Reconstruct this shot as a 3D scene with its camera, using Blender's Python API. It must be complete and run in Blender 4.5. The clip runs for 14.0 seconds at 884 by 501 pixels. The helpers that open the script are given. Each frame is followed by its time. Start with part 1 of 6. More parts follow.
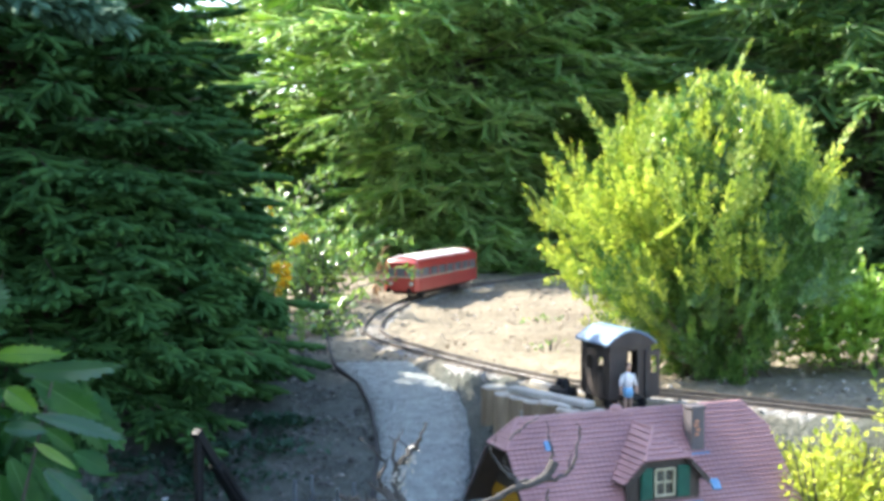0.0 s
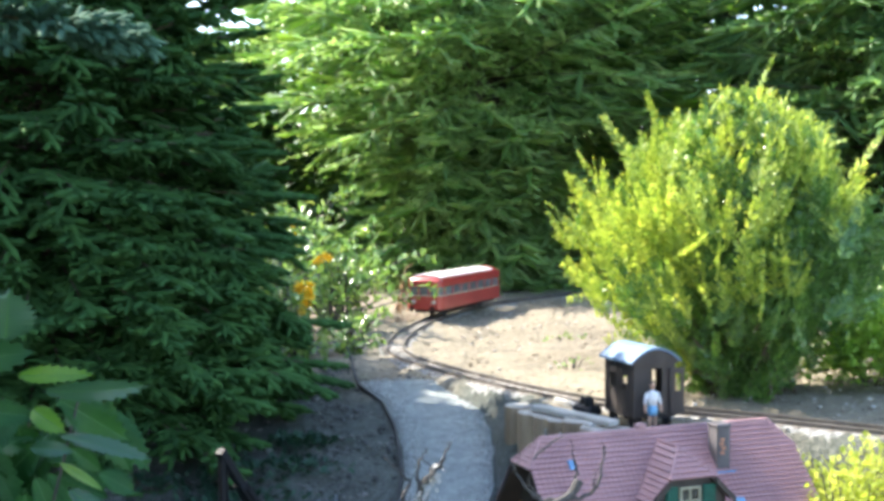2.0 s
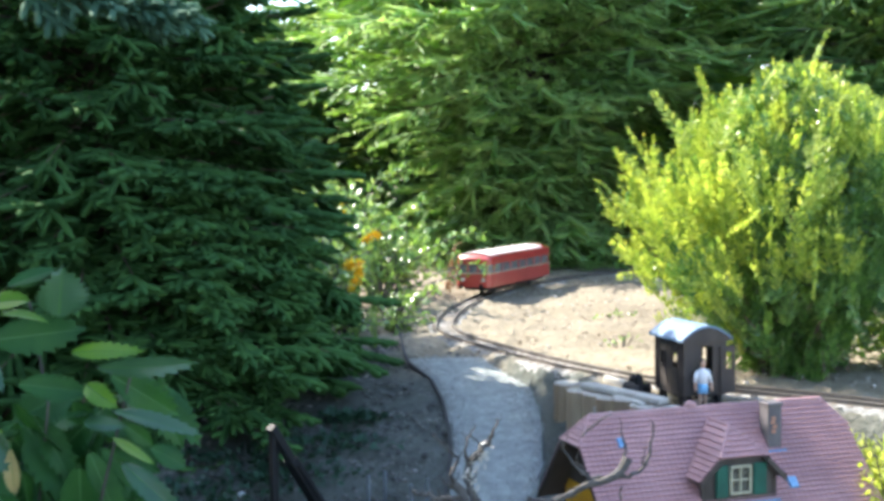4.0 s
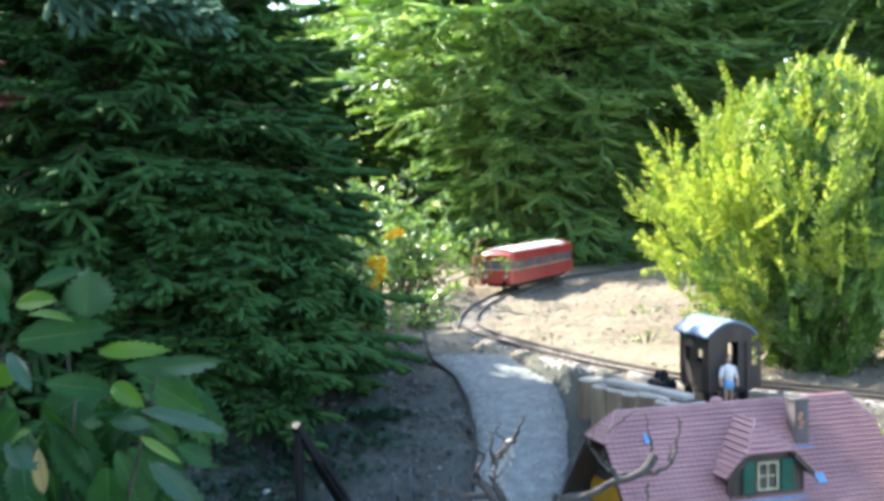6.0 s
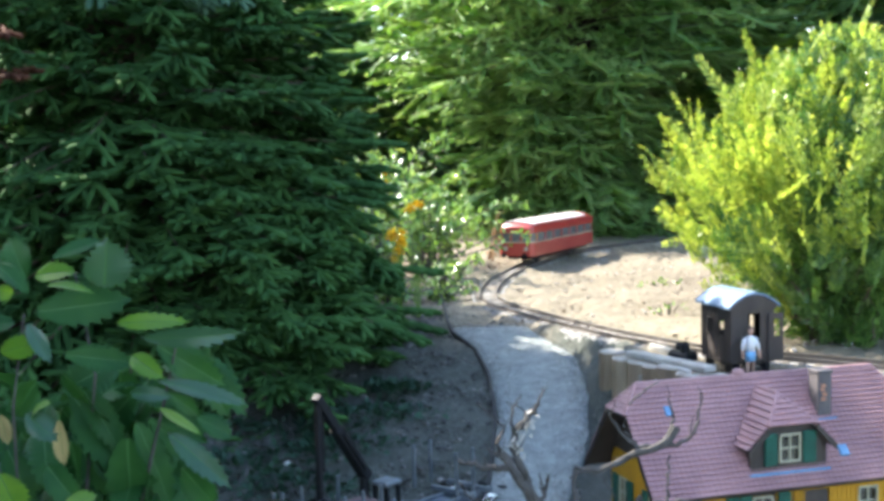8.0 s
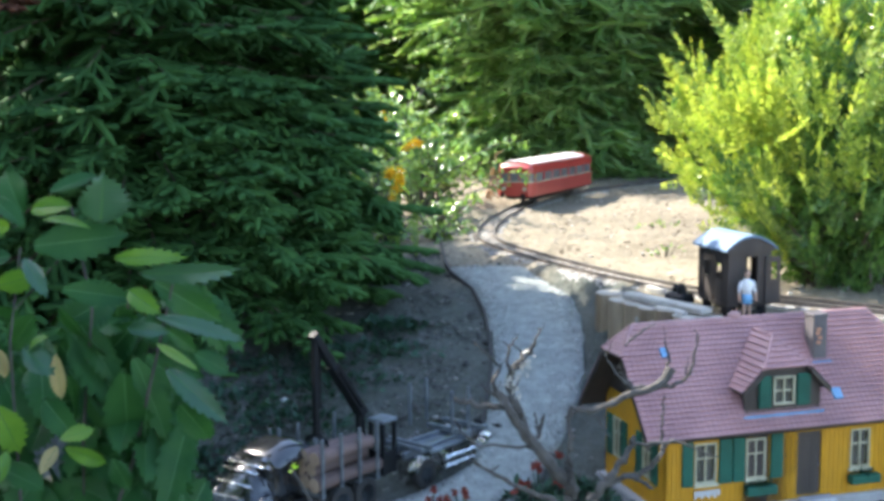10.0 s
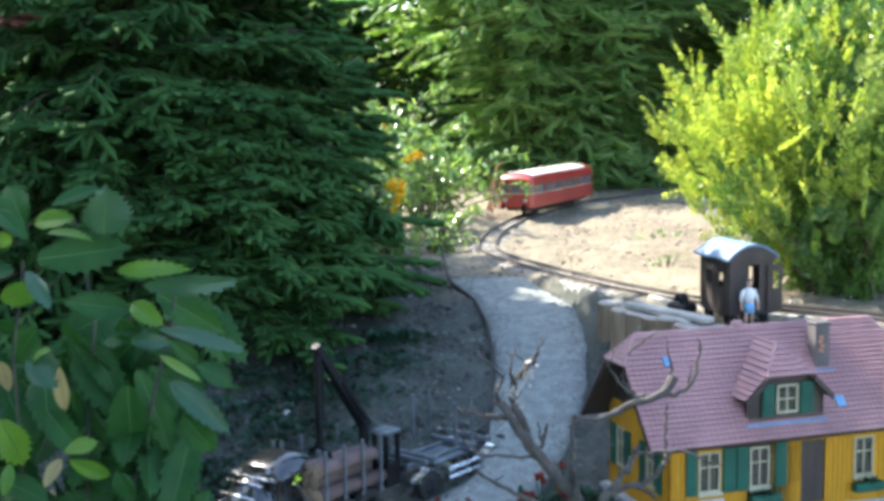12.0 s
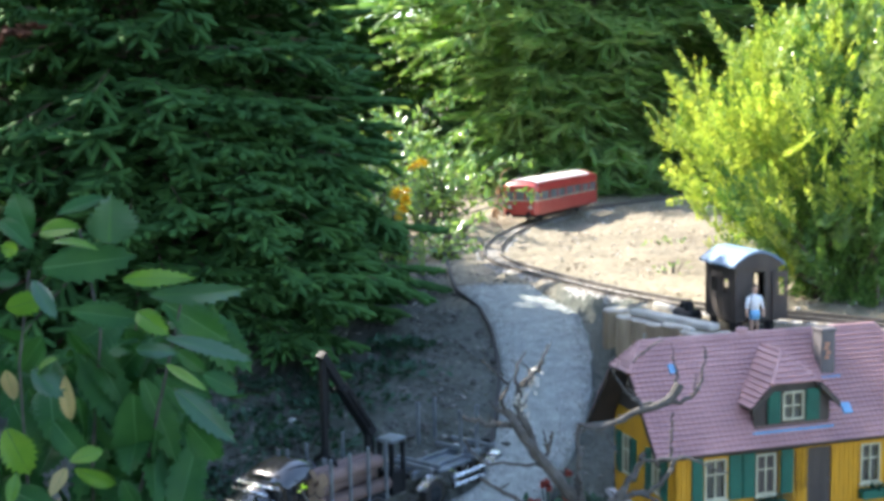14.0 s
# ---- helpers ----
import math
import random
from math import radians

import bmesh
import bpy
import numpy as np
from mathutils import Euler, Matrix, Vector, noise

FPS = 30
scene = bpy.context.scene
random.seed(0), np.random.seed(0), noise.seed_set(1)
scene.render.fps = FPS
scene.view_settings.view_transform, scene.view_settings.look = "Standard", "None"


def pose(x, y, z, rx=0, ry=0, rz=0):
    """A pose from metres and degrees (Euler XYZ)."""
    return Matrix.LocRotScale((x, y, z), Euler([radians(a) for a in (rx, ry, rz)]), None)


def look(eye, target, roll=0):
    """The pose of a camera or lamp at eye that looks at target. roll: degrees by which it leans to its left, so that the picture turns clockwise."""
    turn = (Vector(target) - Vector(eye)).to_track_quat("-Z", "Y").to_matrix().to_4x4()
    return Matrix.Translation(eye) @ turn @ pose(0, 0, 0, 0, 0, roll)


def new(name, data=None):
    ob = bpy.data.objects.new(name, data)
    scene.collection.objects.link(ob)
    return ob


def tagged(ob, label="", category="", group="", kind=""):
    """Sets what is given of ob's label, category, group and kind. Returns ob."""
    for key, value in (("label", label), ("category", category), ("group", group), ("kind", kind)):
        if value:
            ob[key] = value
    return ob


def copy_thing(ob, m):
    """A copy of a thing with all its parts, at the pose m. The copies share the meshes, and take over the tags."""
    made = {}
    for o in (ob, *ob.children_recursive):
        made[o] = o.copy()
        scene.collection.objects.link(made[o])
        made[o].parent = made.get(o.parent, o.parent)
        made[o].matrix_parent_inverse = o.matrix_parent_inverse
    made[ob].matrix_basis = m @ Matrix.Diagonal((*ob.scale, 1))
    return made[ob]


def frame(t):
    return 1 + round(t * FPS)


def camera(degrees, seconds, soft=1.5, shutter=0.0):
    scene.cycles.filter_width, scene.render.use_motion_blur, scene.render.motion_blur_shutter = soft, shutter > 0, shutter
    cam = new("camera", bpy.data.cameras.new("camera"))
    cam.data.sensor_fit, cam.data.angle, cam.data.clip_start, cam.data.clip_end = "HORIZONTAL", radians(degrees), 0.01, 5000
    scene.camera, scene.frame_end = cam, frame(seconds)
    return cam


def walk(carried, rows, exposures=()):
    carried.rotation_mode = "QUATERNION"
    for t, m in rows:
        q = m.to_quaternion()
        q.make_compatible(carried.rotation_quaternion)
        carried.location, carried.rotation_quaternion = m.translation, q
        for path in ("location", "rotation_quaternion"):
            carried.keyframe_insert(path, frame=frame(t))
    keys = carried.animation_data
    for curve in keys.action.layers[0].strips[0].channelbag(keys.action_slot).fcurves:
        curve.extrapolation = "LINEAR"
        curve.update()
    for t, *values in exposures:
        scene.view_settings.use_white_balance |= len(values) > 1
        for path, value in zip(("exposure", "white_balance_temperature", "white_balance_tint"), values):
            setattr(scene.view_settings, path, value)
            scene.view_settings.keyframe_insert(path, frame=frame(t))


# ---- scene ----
cam = camera(40.94, 14.0, soft=3.8, shutter=0.0)

# seconds, place in metres, turn in degrees
PATH = [
    (0.0, 0.0014, -0.0125, 0.3853, 86.736, 0.016, -5.569),
    (0.5, -0.0001, -0.0107, 0.3844, 86.59, 0.246, -5.503),
    (1.0, 0.0023, -0.0144, 0.3855, 86.923, 0.485, -4.891),
    (1.5, -0.0002, -0.012, 0.3871, 87.487, -0.303, -4.923),
    (2.0, 0.0009, -0.0134, 0.386, 87.618, 0.372, -4.497),
    (2.5, 0.0001, -0.0114, 0.3865, 87.437, 0.405, -4.179),
    (3.0, 0.002, -0.0121, 0.388, 87.181, 0.297, -2.853),
    (3.2, 0.0039, -0.0143, 0.386, 86.496, 0.323, -2.467),
    (5.3, 0.0024, -0.01, 0.3853, 86.72, 0.966, -1.559),
    (5.5, 0.0034, -0.013, 0.3876, 86.543, 1.065, -1.272),
    (6.0, 0.0011, -0.0104, 0.3859, 86.419, 1.03, -1.042),
    (6.5, 0.0019, -0.0114, 0.3859, 86.152, 1.169, -0.291),
    (7.0, 0.0029, -0.0097, 0.3851, 85.398, 1.351, -0.413),
    (7.2, 0.0021, -0.0076, 0.3833, 85.477, 1.48, -0.179),
    (9.3, 0.0002, -0.0002, 0.3824, 84.442, 1.02, -0.219),
    (9.5, -0.0003, -0.0001, 0.3816, 84.502, 1.071, -0.259),
    (10.0, 0.0004, 0.0026, 0.3823, 82.197, 0.526, -0.142),
    (10.5, -0.0002, 0.0018, 0.3793, 81.992, 1.066, -0.687),
    (11.0, -0.0, 0.0007, 0.3793, 82.301, 1.263, -0.07),
    (11.5, -0.0013, 0.0024, 0.3779, 82.524, 1.142, -0.276),
    (12.0, -0.0, 0.0, 0.38, 82.82, 0.992, -0.125),
    (12.5, -0.0009, -0.0001, 0.3787, 82.955, 1.024, -0.059),
    (13.0, -0.001, 0.001, 0.3783, 82.66, 1.246, -0.028),
    (13.5, -0.0004, -0.0, 0.378, 82.751, 1.331, 0.086),
    (14.0, -0.0001, -0.0001, 0.3811, 83.155, 1.182, 0.083),
]
walk(cam, [(r[0], pose(*r[1:])) for r in PATH])

# ---- light: clear late-summer sun from behind the spruces on the far side ----
SUN_DIR = Vector((-0.585, 0.415, 0.735)).normalized()
sun_data = bpy.data.lights.new("sun", "SUN")
sun_data.energy, sun_data.angle, sun_data.color = 3.7, radians(0.53), (1.0, 0.94, 0.84)
sun = new("sun", sun_data)
sun.matrix_world = look(SUN_DIR * 30, (0, 0, 0))

world = bpy.data.worlds.new("sky")
scene.world = world
world.use_nodes = True
_n = world.node_tree.nodes
_bg = _n["Background"]
_sky = _n.new("ShaderNodeTexSky")
_sky.sky_type, _sky.sun_disc = "NISHITA", False
_sky.sun_elevation = math.asin(SUN_DIR.z)
_sky.sun_rotation = math.atan2(SUN_DIR.x, SUN_DIR.y)
world.node_tree.links.new(_sky.outputs[0], _bg.inputs[0])
_bg.inputs[1].default_value = 0.15
scene.view_settings.exposure = 2.38


# ---- material helpers ----
def nodes_of(name):
    m = bpy.data.materials.new(name)
    m.use_nodes = True
    nt = m.node_tree
    return m, nt, nt.nodes["Principled BSDF"], nt.nodes["Material Output"]


def noise_node(nt, scale, detail=4.0, rough=0.6, stretch=None):
    tc = nt.nodes.new("ShaderNodeTexCoord")
    tex = nt.nodes.new("ShaderNodeTexNoise")
    tex.inputs["Scale"].default_value = scale
    tex.inputs["Detail"].default_value = detail
    tex.inputs["Roughness"].default_value = rough
    if stretch:
        mp = nt.nodes.new("ShaderNodeMapping")
        mp.inputs["Scale"].default_value = stretch
        nt.links.new(tc.outputs["Object"], mp.inputs["Vector"])
        nt.links.new(mp.outputs["Vector"], tex.inputs["Vector"])
    else:
        nt.links.new(tc.outputs["Object"], tex.inputs["Vector"])
    return tex


def ramp_node(nt, source, stops):
    r = nt.nodes.new("ShaderNodeValToRGB")
    while len(r.color_ramp.elements) < len(stops):
        r.color_ramp.elements.new(0.5)
    for e, (pos, col) in zip(r.color_ramp.elements, stops):
        e.position, e.color = pos, (*col, 1) if len(col) == 3 else col
    nt.links.new(source, r.inputs[0])
    return r


def mix_node(nt, kind, fac, a, b):
    m = nt.nodes.new("ShaderNodeMix")
    m.data_type, m.blend_type = "RGBA", kind
    for sock, v in ((m.inputs[0], fac), (m.inputs[6], a), (m.inputs[7], b)):
        if isinstance(v, (int, float)):
            sock.default_value = v
        elif isinstance(v, tuple):
            sock.default_value = (*v, 1)
        else:
            nt.links.new(v, sock)
    return m.outputs[2]


def surface(name, dark, light, scale, fine, rough=0.7, metal=0.0, bump=0.3, depth=0.002, stretch=None, coat=0.0):
    """A worn surface: colour drifts at one scale, grain at another, with fine relief."""
    m, nt, p, out = nodes_of(name)
    big = noise_node(nt, scale, 5, 0.6, stretch)
    small = noise_node(nt, fine, 3, 0.7, stretch)
    base = ramp_node(nt, big.outputs[0], [(0.32, dark), (0.68, light)])
    grain = ramp_node(nt, small.outputs[0], [(0.25, (0.62, 0.62, 0.62)), (0.75, (1.0, 1.0, 1.0))])
    nt.links.new(mix_node(nt, "MULTIPLY", 0.8, base.outputs[0], grain.outputs[0]), p.inputs["Base Color"])
    rr = ramp_node(nt, small.outputs[0], [(0.2, (max(rough - 0.12, 0.03),) * 3), (0.8, (min(rough + 0.1, 1),) * 3)])
    nt.links.new(rr.outputs[0], p.inputs["Roughness"])
    p.inputs["Metallic"].default_value = metal
    p.inputs["Coat Weight"].default_value = coat
    b = nt.nodes.new("ShaderNodeBump")
    b.inputs["Strength"].default_value, b.inputs["Distance"].default_value = bump, depth
    nt.links.new(small.outputs[0], b.inputs["Height"])
    nt.links.new(b.outputs[0], p.inputs["Normal"])
    return m


def foliage(name, dark, mid, light, drift, through_light=0.35, rough=0.45, spec=0.4):
    """Leaves and needles: each its own shade, drifting over the plant, lit through from behind."""
    m, nt, p, out = nodes_of(name)
    geo = nt.nodes.new("ShaderNodeNewGeometry")
    big = noise_node(nt, drift, 3, 0.6)
    add = nt.nodes.new("ShaderNodeMath")
    add.operation = "MULTIPLY_ADD"
    add.inputs[1].default_value = 0.5
    nt.links.new(geo.outputs["Random Per Island"], add.inputs[0])
    half = nt.nodes.new("ShaderNodeMath")
    half.operation = "MULTIPLY"
    half.inputs[1].default_value = 0.55
    nt.links.new(big.outputs[0], half.inputs[0])
    nt.links.new(half.outputs[0], add.inputs[2])
    col = ramp_node(nt, add.outputs[0], [(0.15, dark), (0.5, mid), (0.85, light)])
    nt.links.new(col.outputs[0], p.inputs["Base Color"])
    p.inputs["Roughness"].default_value = rough
    p.inputs["Specular IOR Level"].default_value = spec
    tr = nt.nodes.new("ShaderNodeBsdfTranslucent")
    warm = mix_node(nt, "MULTIPLY", 1.0, col.outputs[0], (1.15, 1.12, 0.62))
    nt.links.new(warm, tr.inputs[0])
    mx = nt.nodes.new("ShaderNodeMixShader")
    mx.inputs[0].default_value = through_light
    nt.links.new(p.outputs[0], mx.inputs[1])
    nt.links.new(tr.outputs[0], mx.inputs[2])
    nt.links.new(mx.outputs[0], out.inputs[0])
    return m


def glass(name, tint=(0.8, 0.85, 0.85)):
    m, nt, p, out = nodes_of(name)
    p.inputs["Base Color"].default_value = (*tint, 1)
    p.inputs["Transmission Weight"].default_value = 0.95
    p.inputs["Roughness"].default_value = 0.06
    return m


# ---- materials ----
M_SOIL, _nt, _p, _o = nodes_of("garden_soil")
_a = noise_node(_nt, 2.2, 6, 0.6)
_b = noise_node(_nt, 60, 5, 0.7)
_c = noise_node(_nt, 260, 2, 0.6)
_base = ramp_node(_nt, _a.outputs[0], [(0.25, (0.235, 0.20, 0.145)), (0.5, (0.345, 0.302, 0.226)), (0.75, (0.43, 0.385, 0.297))])
_tc = _nt.nodes.new("ShaderNodeTexCoord")
_xyz = _nt.nodes.new("ShaderNodeSeparateXYZ")
_nt.links.new(_tc.outputs["Object"], _xyz.inputs[0])


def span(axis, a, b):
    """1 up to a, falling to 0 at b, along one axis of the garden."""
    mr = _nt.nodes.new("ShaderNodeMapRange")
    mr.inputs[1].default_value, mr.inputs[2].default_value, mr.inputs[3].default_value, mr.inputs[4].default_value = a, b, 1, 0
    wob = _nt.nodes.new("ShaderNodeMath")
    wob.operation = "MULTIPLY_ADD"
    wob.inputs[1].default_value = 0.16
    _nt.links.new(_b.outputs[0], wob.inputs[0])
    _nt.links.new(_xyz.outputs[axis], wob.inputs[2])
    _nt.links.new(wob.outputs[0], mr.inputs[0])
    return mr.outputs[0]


def math2(op, a, b):
    n_ = _nt.nodes.new("ShaderNodeMath")
    n_.operation = op
    _nt.links.new(a, n_.inputs[0])
    _nt.links.new(b, n_.inputs[1])
    return n_.outputs[0]


# humus beds beside the path and round the house, bluish shade put into their colour; sandy soil on the terrace
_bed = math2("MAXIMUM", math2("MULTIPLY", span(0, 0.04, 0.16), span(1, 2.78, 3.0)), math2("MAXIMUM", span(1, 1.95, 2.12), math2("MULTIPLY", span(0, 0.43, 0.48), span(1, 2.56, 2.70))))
_shaded_humus = ramp_node(_nt, _a.outputs[0], [(0.3, (0.098, 0.110, 0.098)), (0.7, (0.180, 0.194, 0.170))])
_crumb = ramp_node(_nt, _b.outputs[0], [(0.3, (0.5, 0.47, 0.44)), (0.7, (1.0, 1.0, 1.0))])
_mx = mix_node(_nt, "MULTIPLY", 0.85, mix_node(_nt, "MIX", _bed, _base.outputs[0], _shaded_humus.outputs[0]), _crumb.outputs[0])
_grit = ramp_node(_nt, _c.outputs[0], [(0.35, (0.75, 0.75, 0.75)), (0.7, (1.1, 1.08, 1.05))])
_nt.links.new(mix_node(_nt, "MULTIPLY", 0.7, _mx, _grit.outputs[0]), _p.inputs["Base Color"])
_p.inputs["Roughness"].default_value = 0.95
_p.inputs["Specular IOR Level"].default_value = 0.15
_bp = _nt.nodes.new("ShaderNodeBump")
_bp.inputs["Strength"].default_value, _bp.inputs["Distance"].default_value = 1.0, 0.013
_nt.links.new(_b.outputs[0], _bp.inputs["Height"])
_nt.links.new(_bp.outputs[0], _p.inputs["Normal"])

M_PATH = surface("gravel_path", (0.235, 0.26, 0.245), (0.41, 0.44, 0.415), 42, 190, 0.92, 0, 1.0, 0.008)
# near-black for the strip that draws the path edge's shadow
M_EDGE_SHADE = surface("edging", (0.03, 0.03, 0.03), (0.06, 0.055, 0.05), 12, 120, 0.8)
M_PEBBLE, _nt, _p, _o = nodes_of("pebble")
_g = _nt.nodes.new("ShaderNodeNewGeometry")
_nt.links.new(ramp_node(_nt, _g.outputs["Random Per Island"], [(0.0, (0.10, 0.075, 0.05)), (0.35, (0.24, 0.19, 0.14)), (0.75, (0.40, 0.35, 0.28)), (1.0, (0.62, 0.58, 0.52))]).outputs[0], _p.inputs["Base Color"])
_p.inputs["Roughness"].default_value = 0.9
# clods of the beds, darkened for shade like the soil under them
M_CLOD, _nt, _p, _o = nodes_of("shaded_humus_clod")
_g = _nt.nodes.new("ShaderNodeNewGeometry")
_nt.links.new(ramp_node(_nt, _g.outputs["Random Per Island"], [(0.0, (0.035, 0.034, 0.032)), (0.5, (0.10, 0.10, 0.092)), (0.94, (0.165, 0.158, 0.142)), (1.0, (0.30, 0.285, 0.26))]).outputs[0], _p.inputs["Base Color"])
_p.inputs["Roughness"].default_value = 0.95
M_GRIT, _nt, _p, _o = nodes_of("loose_grit")
_g = _nt.nodes.new("ShaderNodeNewGeometry")
_nt.links.new(ramp_node(_nt, _g.outputs["Random Per Island"], [(0.0, (0.11, 0.11, 0.105)), (0.5, (0.28, 0.28, 0.27)), (1.0, (0.50, 0.49, 0.46))]).outputs[0], _p.inputs["Base Color"])
_p.inputs["Roughness"].default_value = 0.9
M_BALLAST = surface("track_ballast", (0.24, 0.235, 0.22), (0.44, 0.43, 0.40), 60, 260, 0.95, 0, 1.0, 0.005)
M_RAIL = surface("weathered_rail", (0.085, 0.075, 0.066), (0.19, 0.165, 0.145), 20, 300, 0.6, 0.2, 0.2)
M_SLEEPER = surface("sleeper", (0.10, 0.08, 0.06), (0.22, 0.19, 0.15), 25, 300, 0.85)
M_LOGWOOD = surface("palisade_wood", (0.22, 0.150, 0.09), (0.45, 0.335, 0.215), 30, 200, 0.85, 0, 0.5, 0.003, (1, 1, 0.15))
M_LOGTOP = surface("weathered_log_top", (0.34, 0.30, 0.24), (0.56, 0.51, 0.43), 60, 300, 0.9, 0, 0.6, 0.003)
M_PLANK = surface("pale_plank", (0.34, 0.315, 0.275), (0.54, 0.51, 0.45), 18, 260, 0.85, 0, 0.4, 0.002)
M_BARK = surface("bark", (0.06, 0.045, 0.03), (0.16, 0.12, 0.085), 14, 120, 0.95, 0, 0.8, 0.006)
M_TWIG = surface("dry_branch", (0.030, 0.027, 0.025), (0.115, 0.103, 0.092), 40, 260, 0.85, 0, 0.6, 0.002)
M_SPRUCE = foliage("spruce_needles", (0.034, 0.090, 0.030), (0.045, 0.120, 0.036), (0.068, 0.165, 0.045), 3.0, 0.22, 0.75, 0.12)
M_SPRUCE_BLUE = foliage("bluish_spruce_needles", (0.040, 0.095, 0.062), (0.058, 0.130, 0.082), (0.085, 0.17, 0.11), 3.0, 0.22, 0.75, 0.12)
# paler copies of spruce_needles: sun and haze put into the needle colour
M_SPRUCE_SUNLIT = foliage("spruce_needles_sunlit", (0.15, 0.30, 0.105), (0.30, 0.49, 0.18), (0.51, 0.67, 0.30), 2.0, 0.58, 0.36, 0.5)
M_SPRUCE_HALF_LIT = foliage("spruce_needles_half_lit", (0.06, 0.16, 0.052), (0.15, 0.30, 0.095), (0.36, 0.53, 0.18), 2.0, 0.5, 0.45, 0.4)
# two yew tones: new shoots with sun in their colour, old needles with shade
M_YEW = foliage("yew_sunlit_growth", (0.14, 0.25, 0.040), (0.32, 0.42, 0.072), (0.55, 0.60, 0.14), 9.0, 0.45, 0.42, 0.35)
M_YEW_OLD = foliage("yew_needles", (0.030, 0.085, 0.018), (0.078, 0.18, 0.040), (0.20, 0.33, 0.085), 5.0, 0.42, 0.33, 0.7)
M_LEAF = foliage("large_leaf", (0.006, 0.034, 0.011), (0.015, 0.068, 0.018), (0.048, 0.145, 0.030), 14.0, 0.28, 0.5, 0.2)
# lighter, bluer copy of large_leaf: the sky's sheen is in the colour
M_LEAF_SKYLIT = foliage("skylit_large_leaf", (0.011, 0.050, 0.026), (0.021, 0.074, 0.036), (0.052, 0.135, 0.062), 14.0, 0.25, 0.36, 0.55)
M_LEAF_RIB = foliage("leaf_midrib", (0.030, 0.095, 0.032), (0.045, 0.125, 0.042), (0.075, 0.18, 0.055), 14.0, 0.25, 0.5, 0.3)
M_LEAF_YOUNG = foliage("young_leaf", (0.035, 0.12, 0.016), (0.075, 0.19, 0.022), (0.18, 0.31, 0.04), 20.0, 0.45, 0.4, 0.4)
M_LEAF_DRY = foliage("withering_leaf", (0.22, 0.15, 0.07), (0.30, 0.24, 0.12), (0.34, 0.32, 0.16), 20.0, 0.3, 0.6, 0.2)
M_IVY = foliage("ground_cover_leaf", (0.012, 0.036, 0.022), (0.022, 0.062, 0.036), (0.042, 0.098, 0.056), 12.0, 0.2, 0.5, 0.3)
M_GOLD = foliage("golden_leaf", (0.28, 0.37, 0.055), (0.46, 0.52, 0.11), (0.62, 0.64, 0.20), 10.0, 0.5, 0.5, 0.3)
M_LIME = foliage("lime_leaf", (0.12, 0.24, 0.04), (0.25, 0.42, 0.07), (0.44, 0.60, 0.14), 8.0, 0.45, 0.35, 0.5)
M_SHRUB = foliage("shrub_leaf", (0.08, 0.17, 0.045), (0.18, 0.32, 0.08), (0.36, 0.48, 0.16), 8.0, 0.4, 0.24, 0.8)
M_ORANGE = foliage("orange_petal", (0.88, 0.54, 0.018), (0.92, 0.65, 0.035), (0.95, 0.75, 0.08), 20.0, 0.35, 0.6, 0.2)
M_RED = foliage("red_petal", (0.17, 0.03, 0.025), (0.25, 0.045, 0.035), (0.34, 0.07, 0.05), 20.0, 0.3, 0.6, 0.2)
M_RUST = foliage("withered_needles", (0.05, 0.022, 0.014), (0.09, 0.038, 0.024), (0.14, 0.06, 0.035), 10.0, 0.15, 0.8, 0.1)
M_DRY = surface("dry_stalk", (0.24, 0.13, 0.06), (0.45, 0.28, 0.14), 20, 200, 0.9)
M_TILE = surface("roof_tile", (0.31, 0.165, 0.17), (0.45, 0.25, 0.245), 14, 240, 0.55, 0, 0.35, 0.0015)
M_YELLOW = surface("yellow_boards", (0.50, 0.235, 0.005), (0.62, 0.305, 0.010), 10, 160, 0.72, 0, 0.25, 0.001, (1, 1, 0.2))
M_GREEN = surface("green_shutter", (0.006, 0.080, 0.052), (0.011, 0.120, 0.078), 20, 200, 0.7, 0, 0.2, 0.001)
M_DARKWOOD = surface("dark_boards", (0.035, 0.026, 0.022), (0.075, 0.055, 0.045), 18, 200, 0.7, 0, 0.4, 0.0015, (1, 1, 0.2))
M_CREAM = surface("cream_window_frame", (0.44, 0.40, 0.27), (0.56, 0.52, 0.37), 30, 240, 0.5)
M_BLUE = surface("blue_flashing", (0.10, 0.24, 0.42), (0.17, 0.34, 0.54), 30, 240, 0.5)
M_STONE = surface("grey_plinth", (0.30, 0.30, 0.31), (0.46, 0.46, 0.47), 20, 260, 0.85)
M_CHIMNEY = surface("chimney_render", (0.085, 0.075, 0.078), (0.155, 0.136, 0.136), 40, 300, 0.85, 0, 0.5, 0.002)
M_BRICK = surface("bare_brick", (0.42, 0.17, 0.10), (0.55, 0.26, 0.16), 50, 300, 0.85)
M_GLASS = glass("window_glass", (0.42, 0.43, 0.41))
M_CURTAIN = surface("net_curtain", (0.20, 0.19, 0.165), (0.30, 0.285, 0.25), 60, 400, 0.9)
M_WAGON = surface("brown_wagon_boards", (0.032, 0.025, 0.022), (0.068, 0.053, 0.045), 24, 260, 0.7, 0, 0.4, 0.0015, (1, 1, 0.2))
M_TINROOF = surface("pale_wagon_roof", (0.11, 0.185, 0.28), (0.165, 0.25, 0.36), 16, 240, 0.65, 0.0, 0.15, 0.001)
M_BLACK = surface("black_plastic", (0.004, 0.005, 0.007), (0.009, 0.011, 0.014), 24, 260, 0.55, 0, 0.1, 0.001)
